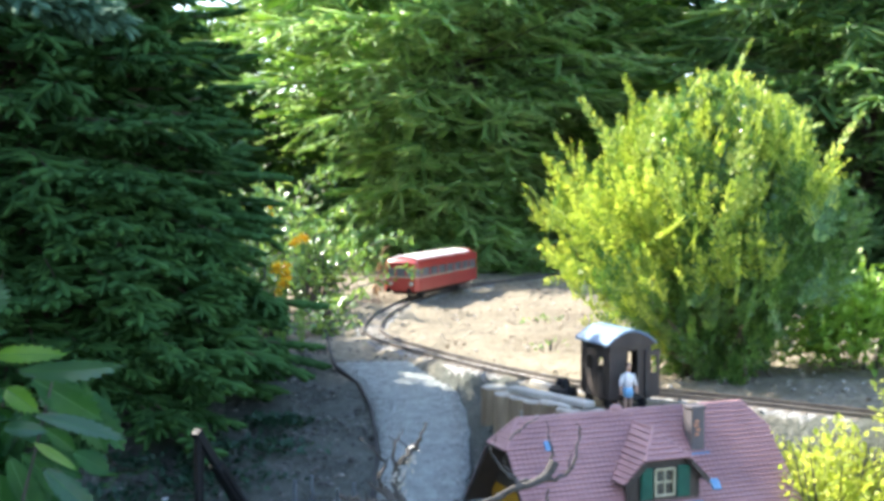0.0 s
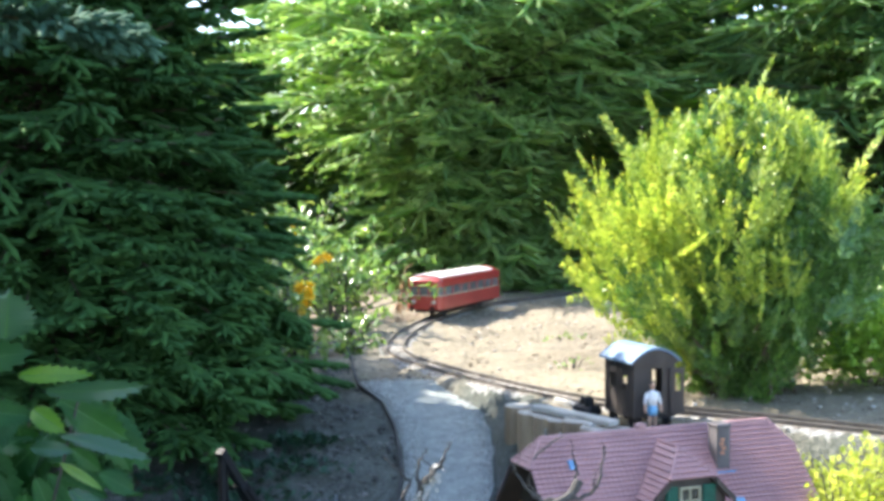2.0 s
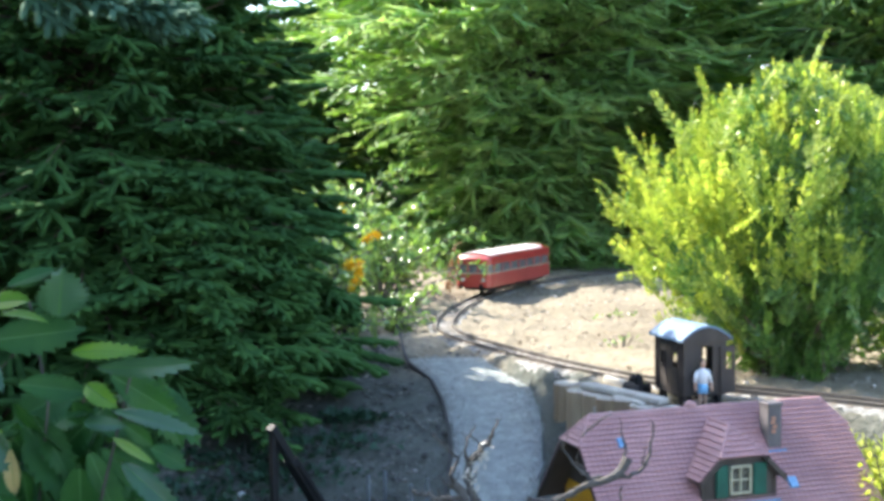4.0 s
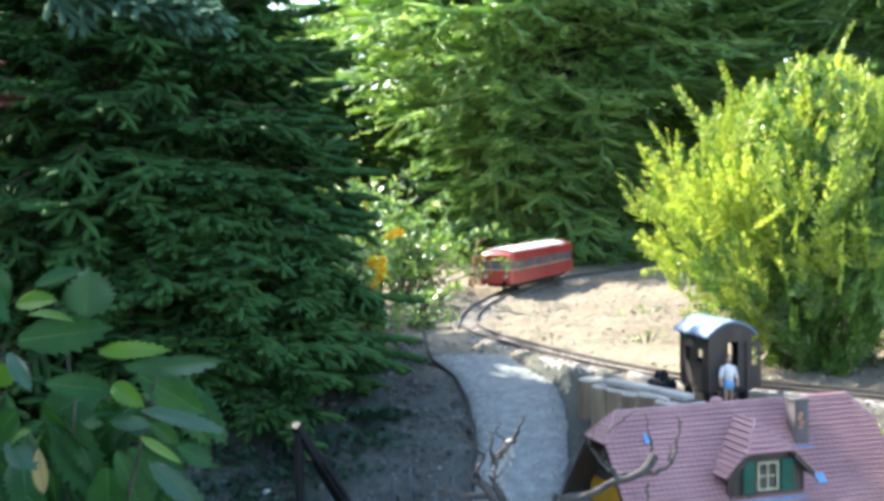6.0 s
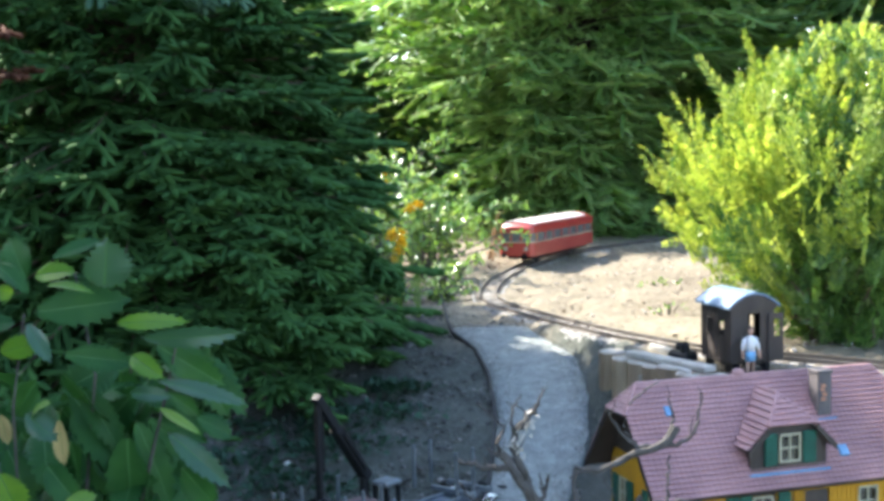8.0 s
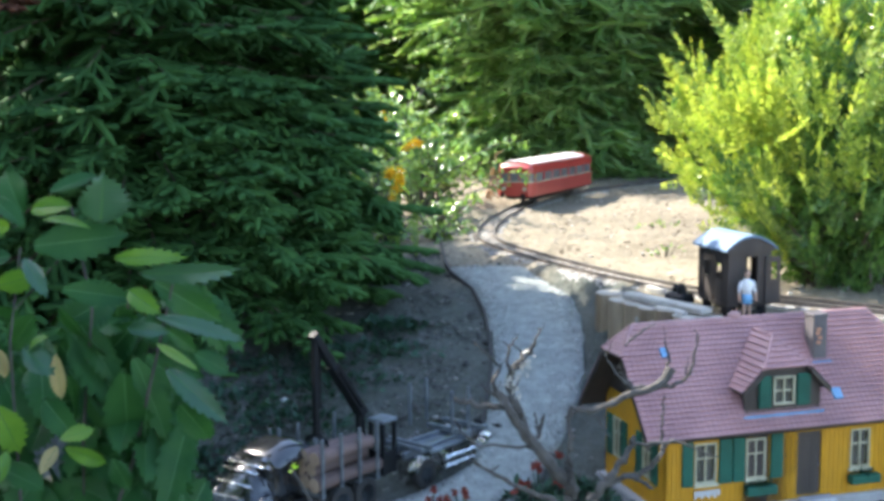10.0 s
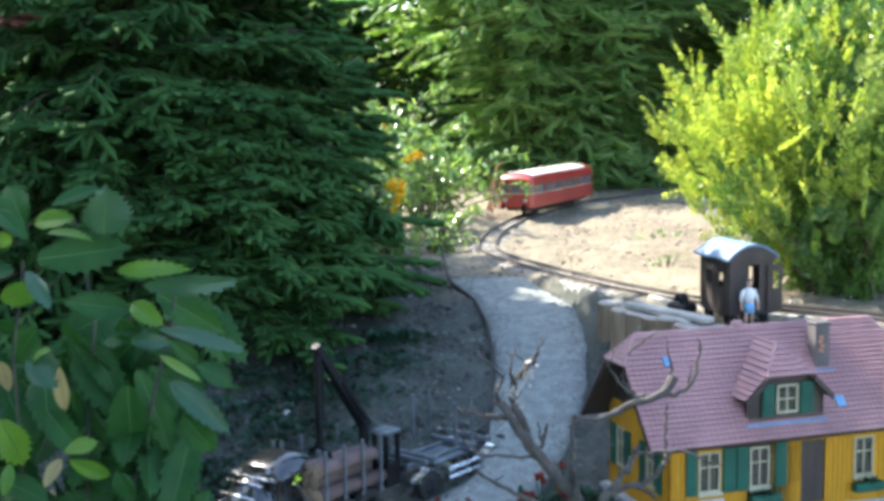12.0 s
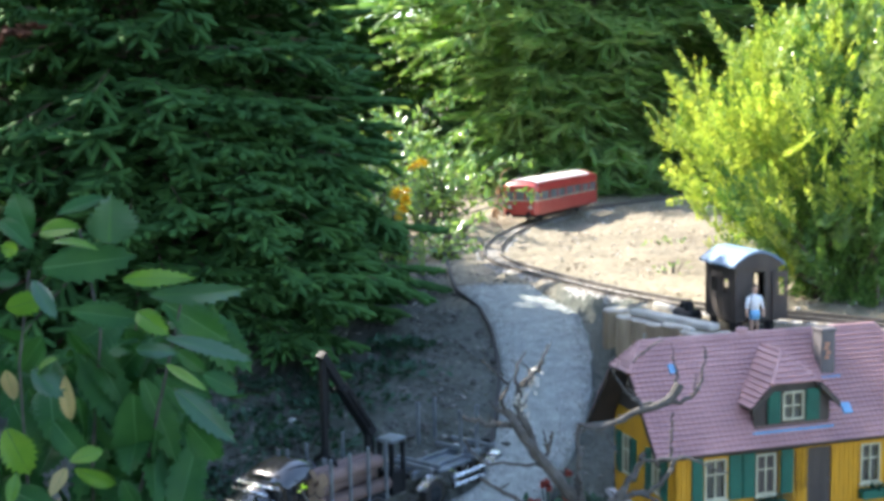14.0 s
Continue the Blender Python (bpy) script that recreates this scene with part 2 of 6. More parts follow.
M_BLACK.node_tree.nodes["Principled BSDF"].inputs["Specular IOR Level"].default_value = 0.22
M_GLOSSBLACK = surface("gloss_black_paint", (0.010, 0.011, 0.013), (0.022, 0.024, 0.028), 18, 200, 0.16, 0.0, 0.05, 0.0005, None, 0.8)
M_CHROME = surface("chrome", (0.70, 0.72, 0.74), (0.85, 0.87, 0.89), 30, 200, 0.26, 1.0, 0.03, 0.0005)
M_DARKCHROME = surface("dark_chrome", (0.07, 0.078, 0.085), (0.15, 0.165, 0.18), 30, 140, 0.13, 1.0, 0.02, 0.0005)
M_STEEL = surface("grey_steel", (0.13, 0.155, 0.18), (0.27, 0.31, 0.35), 30, 240, 0.4, 0.6, 0.15, 0.001)
M_TYRE = surface("rubber_tyre", (0.012, 0.012, 0.012), (0.03, 0.03, 0.03), 30, 260, 0.8)
M_LOAD = surface("log_bark", (0.075, 0.050, 0.047), (0.19, 0.130, 0.12), 20, 220, 0.85, 0, 0.6, 0.003, (0.2, 1, 1))
M_CUT = surface("cut_wood", (0.30, 0.21, 0.15), (0.42, 0.31, 0.22), 60, 300, 0.8)
M_CARRED = surface("railcar_red", (0.36, 0.040, 0.032), (0.46, 0.066, 0.052), 10, 200, 0.35, 0, 0.05, 0.0005, None, 0.3)
M_CARROOF = surface("railcar_roof", (0.70, 0.63, 0.63), (0.84, 0.78, 0.78), 10, 200, 0.4)
M_CARGLASS = surface("railcar_glazing", (0.09, 0.095, 0.10), (0.20, 0.205, 0.21), 20, 200, 0.15)
M_CARDARK = surface("dark_window", (0.03, 0.035, 0.04), (0.06, 0.065, 0.07), 20, 200, 0.12)
M_WHITE = surface("white_cloth_paint", (0.70, 0.72, 0.74), (0.82, 0.83, 0.84), 60, 300, 0.7)
M_PALEBLUE = surface("pale_blue_paint", (0.12, 0.36, 0.62), (0.22, 0.48, 0.74), 60, 300, 0.6)
M_SKIN = surface("painted_plastic", (0.48, 0.29, 0.20), (0.58, 0.37, 0.27), 60, 300, 0.6)
M_HAIR = surface("brown_paint", (0.05, 0.03, 0.02), (0.10, 0.06, 0.04), 60, 300, 0.6)
M_LAMP = surface("lamp_lens", (0.45, 0.42, 0.36), (0.55, 0.52, 0.45), 60, 300, 0.2)


# ---- mesh helpers ----
def thing(name, m, label, category, group="", kind=""):
    ob = new(name)
    ob.empty_display_size = 0.05
    ob.matrix_world = m
    return tagged(ob, label, category, group, kind)


def finish(me, material, smooth=False):
    for mm in material if isinstance(material, (list, tuple)) else [material]:
        me.materials.append(mm)
    if smooth:
        me.polygons.foreach_set("use_smooth", [True] * len(me.polygons))
    return me


def part(name, bm, material, parent=None, label="", smooth=False):
    me = bpy.data.meshes.new(name)
    bm.normal_update()
    bm.to_mesh(me)
    bm.free()
    finish(me, material, smooth)
    ob = new(name, me)
    ob.parent = parent
    return tagged(ob, label)


def part_at(name, me, parent, m):
    """A piece that shares its mesh with its like."""
    ob = new(name, me)
    ob.parent = parent
    ob.matrix_local = m
    return ob


def box(bm, lo, hi, m=None, bevel=0.0, mat=0):
    """A box between two corners, with bevelled edges, in the frame m."""
    c = [(a + b) / 2 for a, b in zip(lo, hi)]
    s = [abs(b - a) for a, b in zip(lo, hi)]
    mm = Matrix.Translation(c) @ Matrix.Diagonal((*s, 1))
    got = bmesh.ops.create_cube(bm, size=1, matrix=(m @ mm) if m else mm)
    if bevel:
        edges = list({e for v in got["verts"] for e in v.link_edges})
        got = bmesh.ops.bevel(bm, geom=edges, offset=bevel, segments=1, affect="EDGES", profile=0.5)
    if mat:
        for f in {f for v in got["verts"] for f in v.link_faces}:
            f.material_index = mat
    return bm


def tube(bm, p0, p1, r0, r1=None, seg=10, mat=0):
    """A round bar from p0 to p1."""
    p0, p1 = Vector(p0), Vector(p1)
    d = p1 - p0
    m = Matrix.Translation((p0 + p1) / 2) @ d.to_track_quat("Z", "Y").to_matrix().to_4x4()
    got = bmesh.ops.create_cone(bm, cap_ends=True, segments=seg, radius1=r0, radius2=r0 if r1 is None else r1, depth=d.length, matrix=m)
    if mat:
        for f in {f for v in got["verts"] for f in v.link_faces}:
            f.material_index = mat
    return bm


def ball(bm, c, r, mat=0, seg=10):
    s = r if isinstance(r, tuple) else (r, r, r)
    got = bmesh.ops.create_uvsphere(bm, u_segments=seg, v_segments=max(seg // 2, 4), radius=1, matrix=Matrix.Translation(c) @ Matrix.Diagonal((*s, 1)))
    if mat:
        for f in {f for v in got["verts"] for f in v.link_faces}:
            f.material_index = mat
    return bm


def slab(bm, points, thick, mat=0):
    """A flat plate with the given outline, thickened against its normal."""
    vs = [bm.verts.new(p) for p in points]
    f = bm.faces.new(vs)
    f.normal_update()
    nrm = f.normal.copy()
    low = [bm.verts.new(Vector(p) - nrm * thick) for p in points]
    faces = [f, bm.faces.new(list(reversed(low)))]
    for i in range(len(vs)):
        j = (i + 1) % len(vs)
        faces.append(bm.faces.new((vs[j], vs[i], low[i], low[j])))
    for g in faces:
        g.material_index = mat
    return bm


def sweep(bm, pts, radii, seg=6, mat=0):
    """A tapered round limb along a line of points."""
    pts = [Vector(p) for p in pts]
    rings = []
    for i, p in enumerate(pts):
        d = (pts[min(i + 1, len(pts) - 1)] - pts[max(i - 1, 0)]).normalized()
        q = d.to_track_quat("Z", "Y").to_matrix()
        rings.append([bm.verts.new(p + q @ Vector((math.cos(k * math.tau / seg), math.sin(k * math.tau / seg), 0)) * radii[i]) for k in range(seg)])
    for a, b in zip(rings, rings[1:]):
        for k in range(seg):
            bm.faces.new((a[k], a[(k + 1) % seg], b[(k + 1) % seg], b[k])).material_index = mat
    bm.faces.new(list(reversed(rings[0]))).material_index = mat
    bm.faces.new(rings[-1]).material_index = mat
    return bm


def curve_points(pts, n):
    """n points at even steps along a smooth line through pts (Catmull-Rom)."""
    P = np.array(pts, float)
    P = np.vstack([2 * P[0] - P[1], P, 2 * P[-1] - P[-2]])
    out = []
    for i in range(1, len(P) - 2):
        for t in np.linspace(0, 1, 24, endpoint=False):
            a, b, c, d = P[i - 1:i + 3]
            out.append(0.5 * (2 * b + (c - a) * t + (2 * a - 5 * b + 4 * c - d) * t * t + (3 * b - a - 3 * c + d) * t ** 3))
    out.append(P[-2])
    out = np.array(out)
    s = np.concatenate([[0], np.cumsum(np.linalg.norm(np.diff(out, axis=0), axis=1))])
    q = np.linspace(0, s[-1], n)
    return np.stack([np.interp(q, s, out[:, k]) for k in range(out.shape[1])], 1)


def mesh_np(name, verts, tris):
    me = bpy.data.meshes.new(name)
    nv, nf = len(verts), len(tris)
    me.vertices.add(nv)
    me.vertices.foreach_set("co", np.ascontiguousarray(verts, dtype=np.float32).ravel())
    me.loops.add(nf * 3)
    me.loops.foreach_set("vertex_index", np.ascontiguousarray(tris, dtype=np.int32).ravel())
    me.polygons.add(nf)
    me.polygons.foreach_set("loop_start", np.arange(0, nf * 3, 3, dtype=np.int32))
    me.update(calc_edges=True)
    return me


def part_np(name, verts, tris, material, parent=None, label="", kind=""):
    ob = new(name, finish(mesh_np(name, verts, tris), material))
    ob.parent = parent
    return tagged(ob, label, kind=kind)


def strew(template, turns, places):
    """Copies of a small template (verts, tris), each turned and placed, as one pair of arrays."""
    tv, tt = template
    v = np.einsum("kij,nj->kni", turns, tv) + places[:, None, :]
    f = tt[None] + (np.arange(len(places)) * len(tv))[:, None, None]
    return v.reshape(-1, 3), f.reshape(-1, 3)


def joined(pieces):
    vs, fs, off = [], [], 0
    for v, f in pieces:
        vs.append(v)
        fs.append(f + off)
        off += len(v)
    return np.concatenate(vs), np.concatenate(fs)


def frames_from(dirs, ups, size):
    """Turns whose x axis lies along dirs and whose z axis leans to ups, scaled."""
    x = dirs / np.linalg.norm(dirs, axis=1, keepdims=True)
    y = np.cross(ups, x)
    y /= np.linalg.norm(y, axis=1, keepdims=True) + 1e-9
    z = np.cross(x, y)
    return np.stack([x, y, z], 2) * size[:, None, None]


def brush(rng, n, length, nl, nw, flat=0.0, lean=0.7, stem=0.009):
    """A twig set round with needles; x along the twig. flat: 0 all round, 1 in two ranks."""
    v = [(0, stem, 0), (0, -stem, 0), (length, 0.3 * stem, 0), (length, -0.3 * stem, 0)]
    f = [(0, 1, 3), (0, 3, 2)]
    for i in range(n):
        s = length * (i + rng.random()) / n
        a = rng.random() * math.tau
        r = np.array([0, math.cos(a), math.sin(a)])
        if flat:
            r = np.array([0, math.copysign(1, math.cos(a)), (1 - flat) * math.sin(a) + 0.15])
        d = np.array([lean, 0, 0]) + r
        d /= np.linalg.norm(d)
        side = np.cross(d, rng.normal(size=3) if not flat else np.array([0, 0, 1.0]) + rng.normal(size=3) * 0.35)
        side /= np.linalg.norm(side) + 1e-9
        l = nl * rng.uniform(0.75, 1.1) * (1 - 0.35 * s / length)
        b = np.array([s, 0, 0])
        o = len(v)
        v += [tuple(b + side * nw * 0.5), tuple(b - side * nw * 0.5), tuple(b + d * l)]
        f += [(o, o + 1, o + 2)]
    return np.array(v, float), np.array(f, int)


def finger(rng, n, length, r, nl, nw, k=5):
    """A spruce twig: its body of close-set needles as a tapered round form, with needle tips standing out all round."""
    v, f = [], []
    rings = ((0, 0.55), (0.35, 1.0), (0.82, 0.88), (1.0, 0.4)) if k > 3 else ((0, 0.8), (0.5, 1.0), (1.0, 0.3))
    for x, q in rings:
        for i in range(k):
            a = i * math.tau / k + x
            v.append((x * length, r * q * math.cos(a), r * q * math.sin(a)))
    for j in range(len(rings) - 1):
        for i in range(k):
            a, b = j * k + i, j * k + (i + 1) % k
            f += [(a, b, b + k), (a, b + k, a + k)]
    for i in range(n):
        s = length * (0.05 + 0.98 * (i + rng.random()) / n)
        a = rng.random() * math.tau
        rad = np.array([0, math.cos(a), math.sin(a)])
        d = np.array([0.95, 0, 0]) + rad
        d /= np.linalg.norm(d)
        side = np.cross(d, rad) + rng.normal(size=3) * 0.2
        side /= np.linalg.norm(side) + 1e-9
        base = np.array([min(s, length), 0, 0]) + rad * r * 0.55
        o = len(v)
        v += [tuple(base + side * nw * 0.5), tuple(base - side * nw * 0.5), tuple(base + d * nl * rng.uniform(0.7, 1.15))]
        f.append((o, o + 1, o + 2))
    return np.array(v, float), np.array(f, int)


def spruce_spray(rng, n, r=0.05, nl=0.085, nw=0.02, sides=3, k=5):
    """A leading twig with shorter side twigs spread in one plane."""
    pieces = [finger(rng, n, 1.0, r, nl, nw, k)]
    for i in range(sides):
        s = 0.12 + 0.5 * i / max(sides - 1, 1)
        a = radians(rng.uniform(36, 56)) * (1 if i % 2 else -1)
        l = rng.uniform(0.42, 0.62) * (1.1 - 0.6 * s)
        v, f = finger(rng, max(int(n * l), 4), l, r * 0.85, nl * 0.9, nw, k)
        c, t = math.cos(a), math.sin(a)
        rot = np.array([[c, -t, 0], [t, c, 0], [0, 0, 1.0]])
        pieces.append((v @ rot.T + [s, 0, -0.05 * s], f))
    return joined(pieces)


def spray(rng, length, n, nl, nw, sides=4, flat=0.0):
    """A leading twig with side twigs in one plane."""
    pieces = [brush(rng, n, length, nl, nw, flat)]
    for i in range(sides):
        s = 0.15 + 0.6 * i / max(sides - 1, 1)
        a = radians(rng.uniform(38, 60)) * (1 if i % 2 else -1)
        l = length * rng.uniform(0.4, 0.6) * (1.15 - s)/0.8
        v, f = brush(rng, max(int(n * l / length), 5), l, nl * 0.9, nw, flat)
        c, t = math.cos(a), math.sin(a)
        rot = np.array([[c, -t, 0], [t, c, 0], [0, 0, 1.0]])
        pieces.append((v @ rot.T + [s * length, 0, -0.06 * length * s], f))
    return joined(pieces)


def spruce_sprays(rng, height, radius, branches, step, size, low=0.02, taper=0.8, shape=None, droop=0.55):
    """Where the sprays of a spruce sit: rows of place, direction, lean, size; outer ones, inner ones, and the limbs that carry them."""
    outer, inner, limbs = [], [], []
    for i in range(branches):
        h = height * (low + (0.97 - low) * ((i + rng.random()) / branches) ** 1.15)
        L = radius * (np.interp(h / height, *shape) if shape else (1 - h / height) ** taper) * rng.uniform(0.86, 1.04) + 0.04
        az = i * 2.39996 + rng.normal() * 0.3
        rise = math.tan(radians(-6 + 42 * h / height + rng.normal() * 8))
        sag = rng.uniform(0.2, 0.6) * (1 - 0.7 * h / height)
        hor = np.array([math.cos(az), math.sin(az), 0])
        f = lambda s: hor * L * s + np.array([0, 0, h + L * (rise * s - sag * s * s + 0.32 * sag * s ** 4)])
        limbs.append([f(s) for s in (0, 0.35, 0.7, 0.97)])
        n = max(int(L * 0.62 / step), 2)
        stations = [(0.38 + 0.60 * (k + rng.random() * 0.8) / n, True) for k in range(n)] + [(s, False) for s in (0.18, 0.40)]
        for s, out in stations:
            p = f(min(s, 1))
            tan = f(min(s + 0.03, 1.03)) - f(s - 0.03)
            tan /= np.linalg.norm(tan)
            side = np.cross([0, 0, 1.0], tan)
            side /= np.linalg.norm(side) + 1e-9
            for sg in (-1, 1):
                a = radians(rng.uniform(22, 58))
                d = tan * math.cos(a) + sg * side * math.sin(a) + np.array([0, 0, rng.uniform(-droop, 0.30)])
                u = hor * 0.4 + np.array([0, 0, 0.85]) + rng.normal(size=3) * 0.22
                row = (*p, *d, *u, size * rng.uniform(0.7, 1.2) * (1.2 - 0.4 * s) * (1 if out else 1.25))
                (outer if out else inner).append(row)
        outer.append((*f(0.96), *(f(1.0) - f(0.9)), *(hor * 0.3 + np.array([0, 0, 0.9])), size * rng.uniform(0.8, 1.2)))
    return np.array(outer), np.array(inner), limbs


def spruce(name, m, label, seed, height, radius, branches, step, size, templates, material, low=0.02, taper=0.8, group="", shape=None, droop=0.55):
    rng = np.random.default_rng(seed)
    outer, inner, limbs = spruce_sprays(rng, height, radius, branches, step, size, low, taper, shape, droop)
    tree = thing(name, m, label, "tree", group)
    bm = bmesh.new()
    hs = np.linspace(0, height, 9)
    sweep(bm, [(0.012 * math.sin(3 * h), 0.012 * math.cos(2 * h), h) for h in hs], [0.030 * height / 2.4 * (1 - 0.93 * h / height) for h in hs], 10)
    part("trunk", bm, M_BARK, tree)
    bm = bmesh.new()
    for l in limbs:
        sweep(bm, l, [0.005, 0.0035, 0.0025, 0.0012], 4)
    part("branchwork", bm, M_BARK, tree)
    out = []
    for rows_, tpl in ((outer, templates), (inner, ROW_INNER if templates is ROW_SPRAYS else INNER_SPRAYS)):
        pick = rng.integers(0, len(tpl), len(rows_))
        T = frames_from(rows_[:, 3:6], rows_[:, 6:9], rows_[:, 9])
        out += [strew(tpl[k], T[pick == k], rows_[pick == k, :3]) for k in range(len(tpl))]
    v, f = joined(out)
    part_np("crown", v, f, material, tree)
    return tree


def leaf_shape(length, width, teeth=9, fold=0.25, curl=0.25, wave=0.0):
    """A toothed, pointed leaf, folded along its midrib and curling over; x along the leaf, base at the origin."""
    n = teeth * 2
    v, f = [], []
    for i in range(n + 1):
        s = i / n
        w = width * 0.5 * (s ** 0.72 * (1 - s) ** 0.80) / 0.346
        w *= 1.12 if i % 2 == 0 else 0.86
        z = -curl * length * s * s
        x = length * s
        rib = 0.045 * width * (1 if i % 2 else -1) * (w / width)
        b = wave * width * math.sin(7 * s)
        h = 0.022 * width * (1 - 0.8 * s)
        for sg in (1, -1):
            v += [(x, sg * h, z - 0.01 * width), (x + 0.02 * length, sg * w * 0.55, z + fold * w * 0.55 + rib + sg * b * 0.5), (x + 0.06 * length * (i % 2 == 0), sg * w, z + fold * w * 0.8 + rib + sg * b)]
    for i in range(n):
        a, b = 6 * i, 6 * i + 6
        f += [(a, a + 3, b + 3), (a, b + 3, b)]
        for p, q in ((0, 1), (1, 2)):
            f += [(a + p, b + p, b + q), (a + p, b + q, a + q)]
        for p, q in ((3, 4), (4, 5)):
            f += [(a + p, b + q, b + p), (a + p, a + q, b + q)]
    return np.array(v, float), np.array(f, int)


def small_leaf(length, width, fold=0.25, curl=0.25):
    """A small folded leaf of eight faces."""
    w = width / 2
    v = [(0, 0, 0), (0.35 * length, 0, -0.1 * curl), (0.72 * length, 0, -0.45 * curl), (length, 0, -curl * length)]
    for s in (1, -1):
        v += [(0.3 * length, s * w, fold * w), (0.68 * length, s * w * 0.85, fold * w - 0.4 * curl)]
    f = [(0, 1, 4), (1, 2, 5), (1, 5, 4), (2, 3, 5), (0, 6, 1), (1, 7, 2), (1, 6, 7), (2, 7, 3)]
    return np.array(v, float), np.array(f, int)


def clump(rng, n, centre, radii, leaf, size, rise=0.6, hollow=0.4):
    """Leaves over a low plant: places in an ellipsoid shell and outward directions."""
    d = rng.normal(size=(n, 3))
    d /= np.linalg.norm(d, axis=1, keepdims=True)
    d[:, 2] = np.abs(d[:, 2]) * 0.9 - 0.15
    r = rng.uniform(hollow, 1, n)[:, None]
    lump = 1 + 0.22 * np.sin(d[:, :1] * 7 + 1.3) * np.cos(d[:, 1:2] * 6)
    P = np.array(centre) + d * r * lump * np.array(radii)
    D = d + np.array([0, 0, rise]) + rng.normal(size=(n, 3)) * 0.5
    T = frames_from(D, np.array([0, 0, 1.0]) + rng.normal(size=(n, 3)) * 0.4, size * rng.uniform(0.6, 1.25, n))
    return strew(leaf, T, P)


# the line of the track, which the ground follows
TRACK = [(1.00, 1.78), (0.86, 1.90), (0.72, 2.02), (0.60, 2.11), (0.49, 2.19), (0.375, 2.36), (0.28, 2.55), (0.205, 2.73), (0.142, 2.91), (0.120, 3.13), (0.165, 3.46), (0.271, 3.858), (0.443, 4.27), (0.70, 4.60), (1.02, 4.93), (1.45, 5.25)]
line = curve_points(TRACK, 240)


# ---- ground: an upper terrace inside the track's bend, and a slope falling to the house ----
def smooth(a, b, x):
    t = np.clip((x - a) / (b - a), 0, 1)
    return t * t * (3 - 2 * t)


def fall(y):
    """Height of the slope, and of the path on it."""
    return np.interp(y, [1.55, 1.75, 1.88, 2.0, 2.3, 2.6, 2.9], [-0.250, -0.231, -0.190, -0.140, -0.075, -0.030, -0.010])


def height_at(x, y):
    x, y = np.asarray(x, float), np.asarray(y, float)
    xb = np.interp(y, [2.0, 2.2, 2.36, 2.5, 2.7, 2.95], [0.295, 0.30, 0.345, 0.285, 0.22, 0.10])
    yb = np.interp(x, [0.30, 0.35, 0.39, 0.45, 0.53, 0.72, 0.85, 1.2, 3.0], [2.19, 2.11, 2.04, 1.965, 1.94, 1.925, 1.85, 1.60, 1.2])
    k = np.minimum(smooth(-0.035, 0.035, x - xb) * (y > 2.27) + smooth(-0.03, 0.03, x - xb) * (y <= 2.27), smooth(-0.014, 0.014, y - yb))
    low = fall(y)
    bank = smooth(-0.10, -0.02, y - yb) * smooth(0.262, 0.30, x)
    low = low * (1 - bank) + np.maximum(low, -0.048) * bank
    z = low * (1 - k) - 0.014 * k
    near_ = (x > -0.2) & (x < 1.8) & (y > 1.5) & (y < 5.6)
    d = np.full(x.shape, 9.0)
    d[near_] = np.sqrt(np.min((x[near_][..., None] - line[:, 0]) ** 2 + (y[near_][..., None] - line[:, 1]) ** 2, axis=-1))
    bed = 1 - smooth(0.045, 0.078, d)
    z = z * (1 - bed) - 0.0085 * bed
    far = smooth(4.5, 30, np.hypot(x, y - 2))
    return z - 0.3 * far


def height(x, y):
    return float(height_at([x], [y])[0])


def grid_axis(lo, hi, step, reach):
    core = np.arange(lo, hi + step / 2, step)
    out = step * 1.5 * 1.32 ** np.arange(40)
    out = np.cumsum(out)
    out = out[out < reach]
    return np.concatenate([lo - out[::-1], core, hi + out])


gx, gy = grid_axis(-1.0, 1.5, 0.0125, 300), grid_axis(1.2, 5.2, 0.02, 300)
GX, GY = np.meshgrid(gx, gy)
GZ = height_at(GX, GY)
rough_rng = np.random.default_rng(5)
near = (GX > -1.2) & (GX < 1.7) & (GY > 1.0) & (GY < 5.5)
lumps = 0.006 * np.sin(GX * 23 + 2 * np.sin(GY * 17)) * np.sin(GY * 19 + 1.7 * np.sin(GX * 13)) + rough_rng.normal(size=GX.shape) * 0.0020
GZ = GZ + np.where(near, lumps, 0)
verts = np.stack([GX, GY, GZ], -1).reshape(-1, 3)
w = len(gx)
i0 = (np.arange(len(gy) - 1)[:, None] * w + np.arange(w - 1)[None]).ravel()
tris = np.concatenate([np.stack([i0, i0 + 1, i0 + w + 1], 1), np.stack([i0, i0 + w + 1, i0 + w], 1)])
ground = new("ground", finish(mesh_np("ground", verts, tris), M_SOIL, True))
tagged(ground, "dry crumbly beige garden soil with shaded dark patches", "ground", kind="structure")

# ---- path: a pale gravel walk curving down from the track ----
EDGE_Y = [3.05, 2.92, 2.72, 2.60, 2.48, 2.335, 2.22, 2.12, 1.99, 1.89, 1.80, 1.69, 1.58, 1.40]
EDGE_L = [0.0, 0.008, 0.015, 0.027, 0.073, 0.092, 0.096, 0.096, 0.084, 0.070, 0.046, -0.082, -0.22, -0.45]
EDGE_R = [0.05, 0.13, 0.220, 0.265, 0.272, 0.275, 0.272, 0.261, 0.239, 0.205, 0.165, 0.11, 0.06, -0.05]
ys = np.linspace(3.0, 1.42, 90)
PATH_TOP = 2.70
bm = bmesh.new()
rows_v = []
path_rng = np.random.default_rng(8)
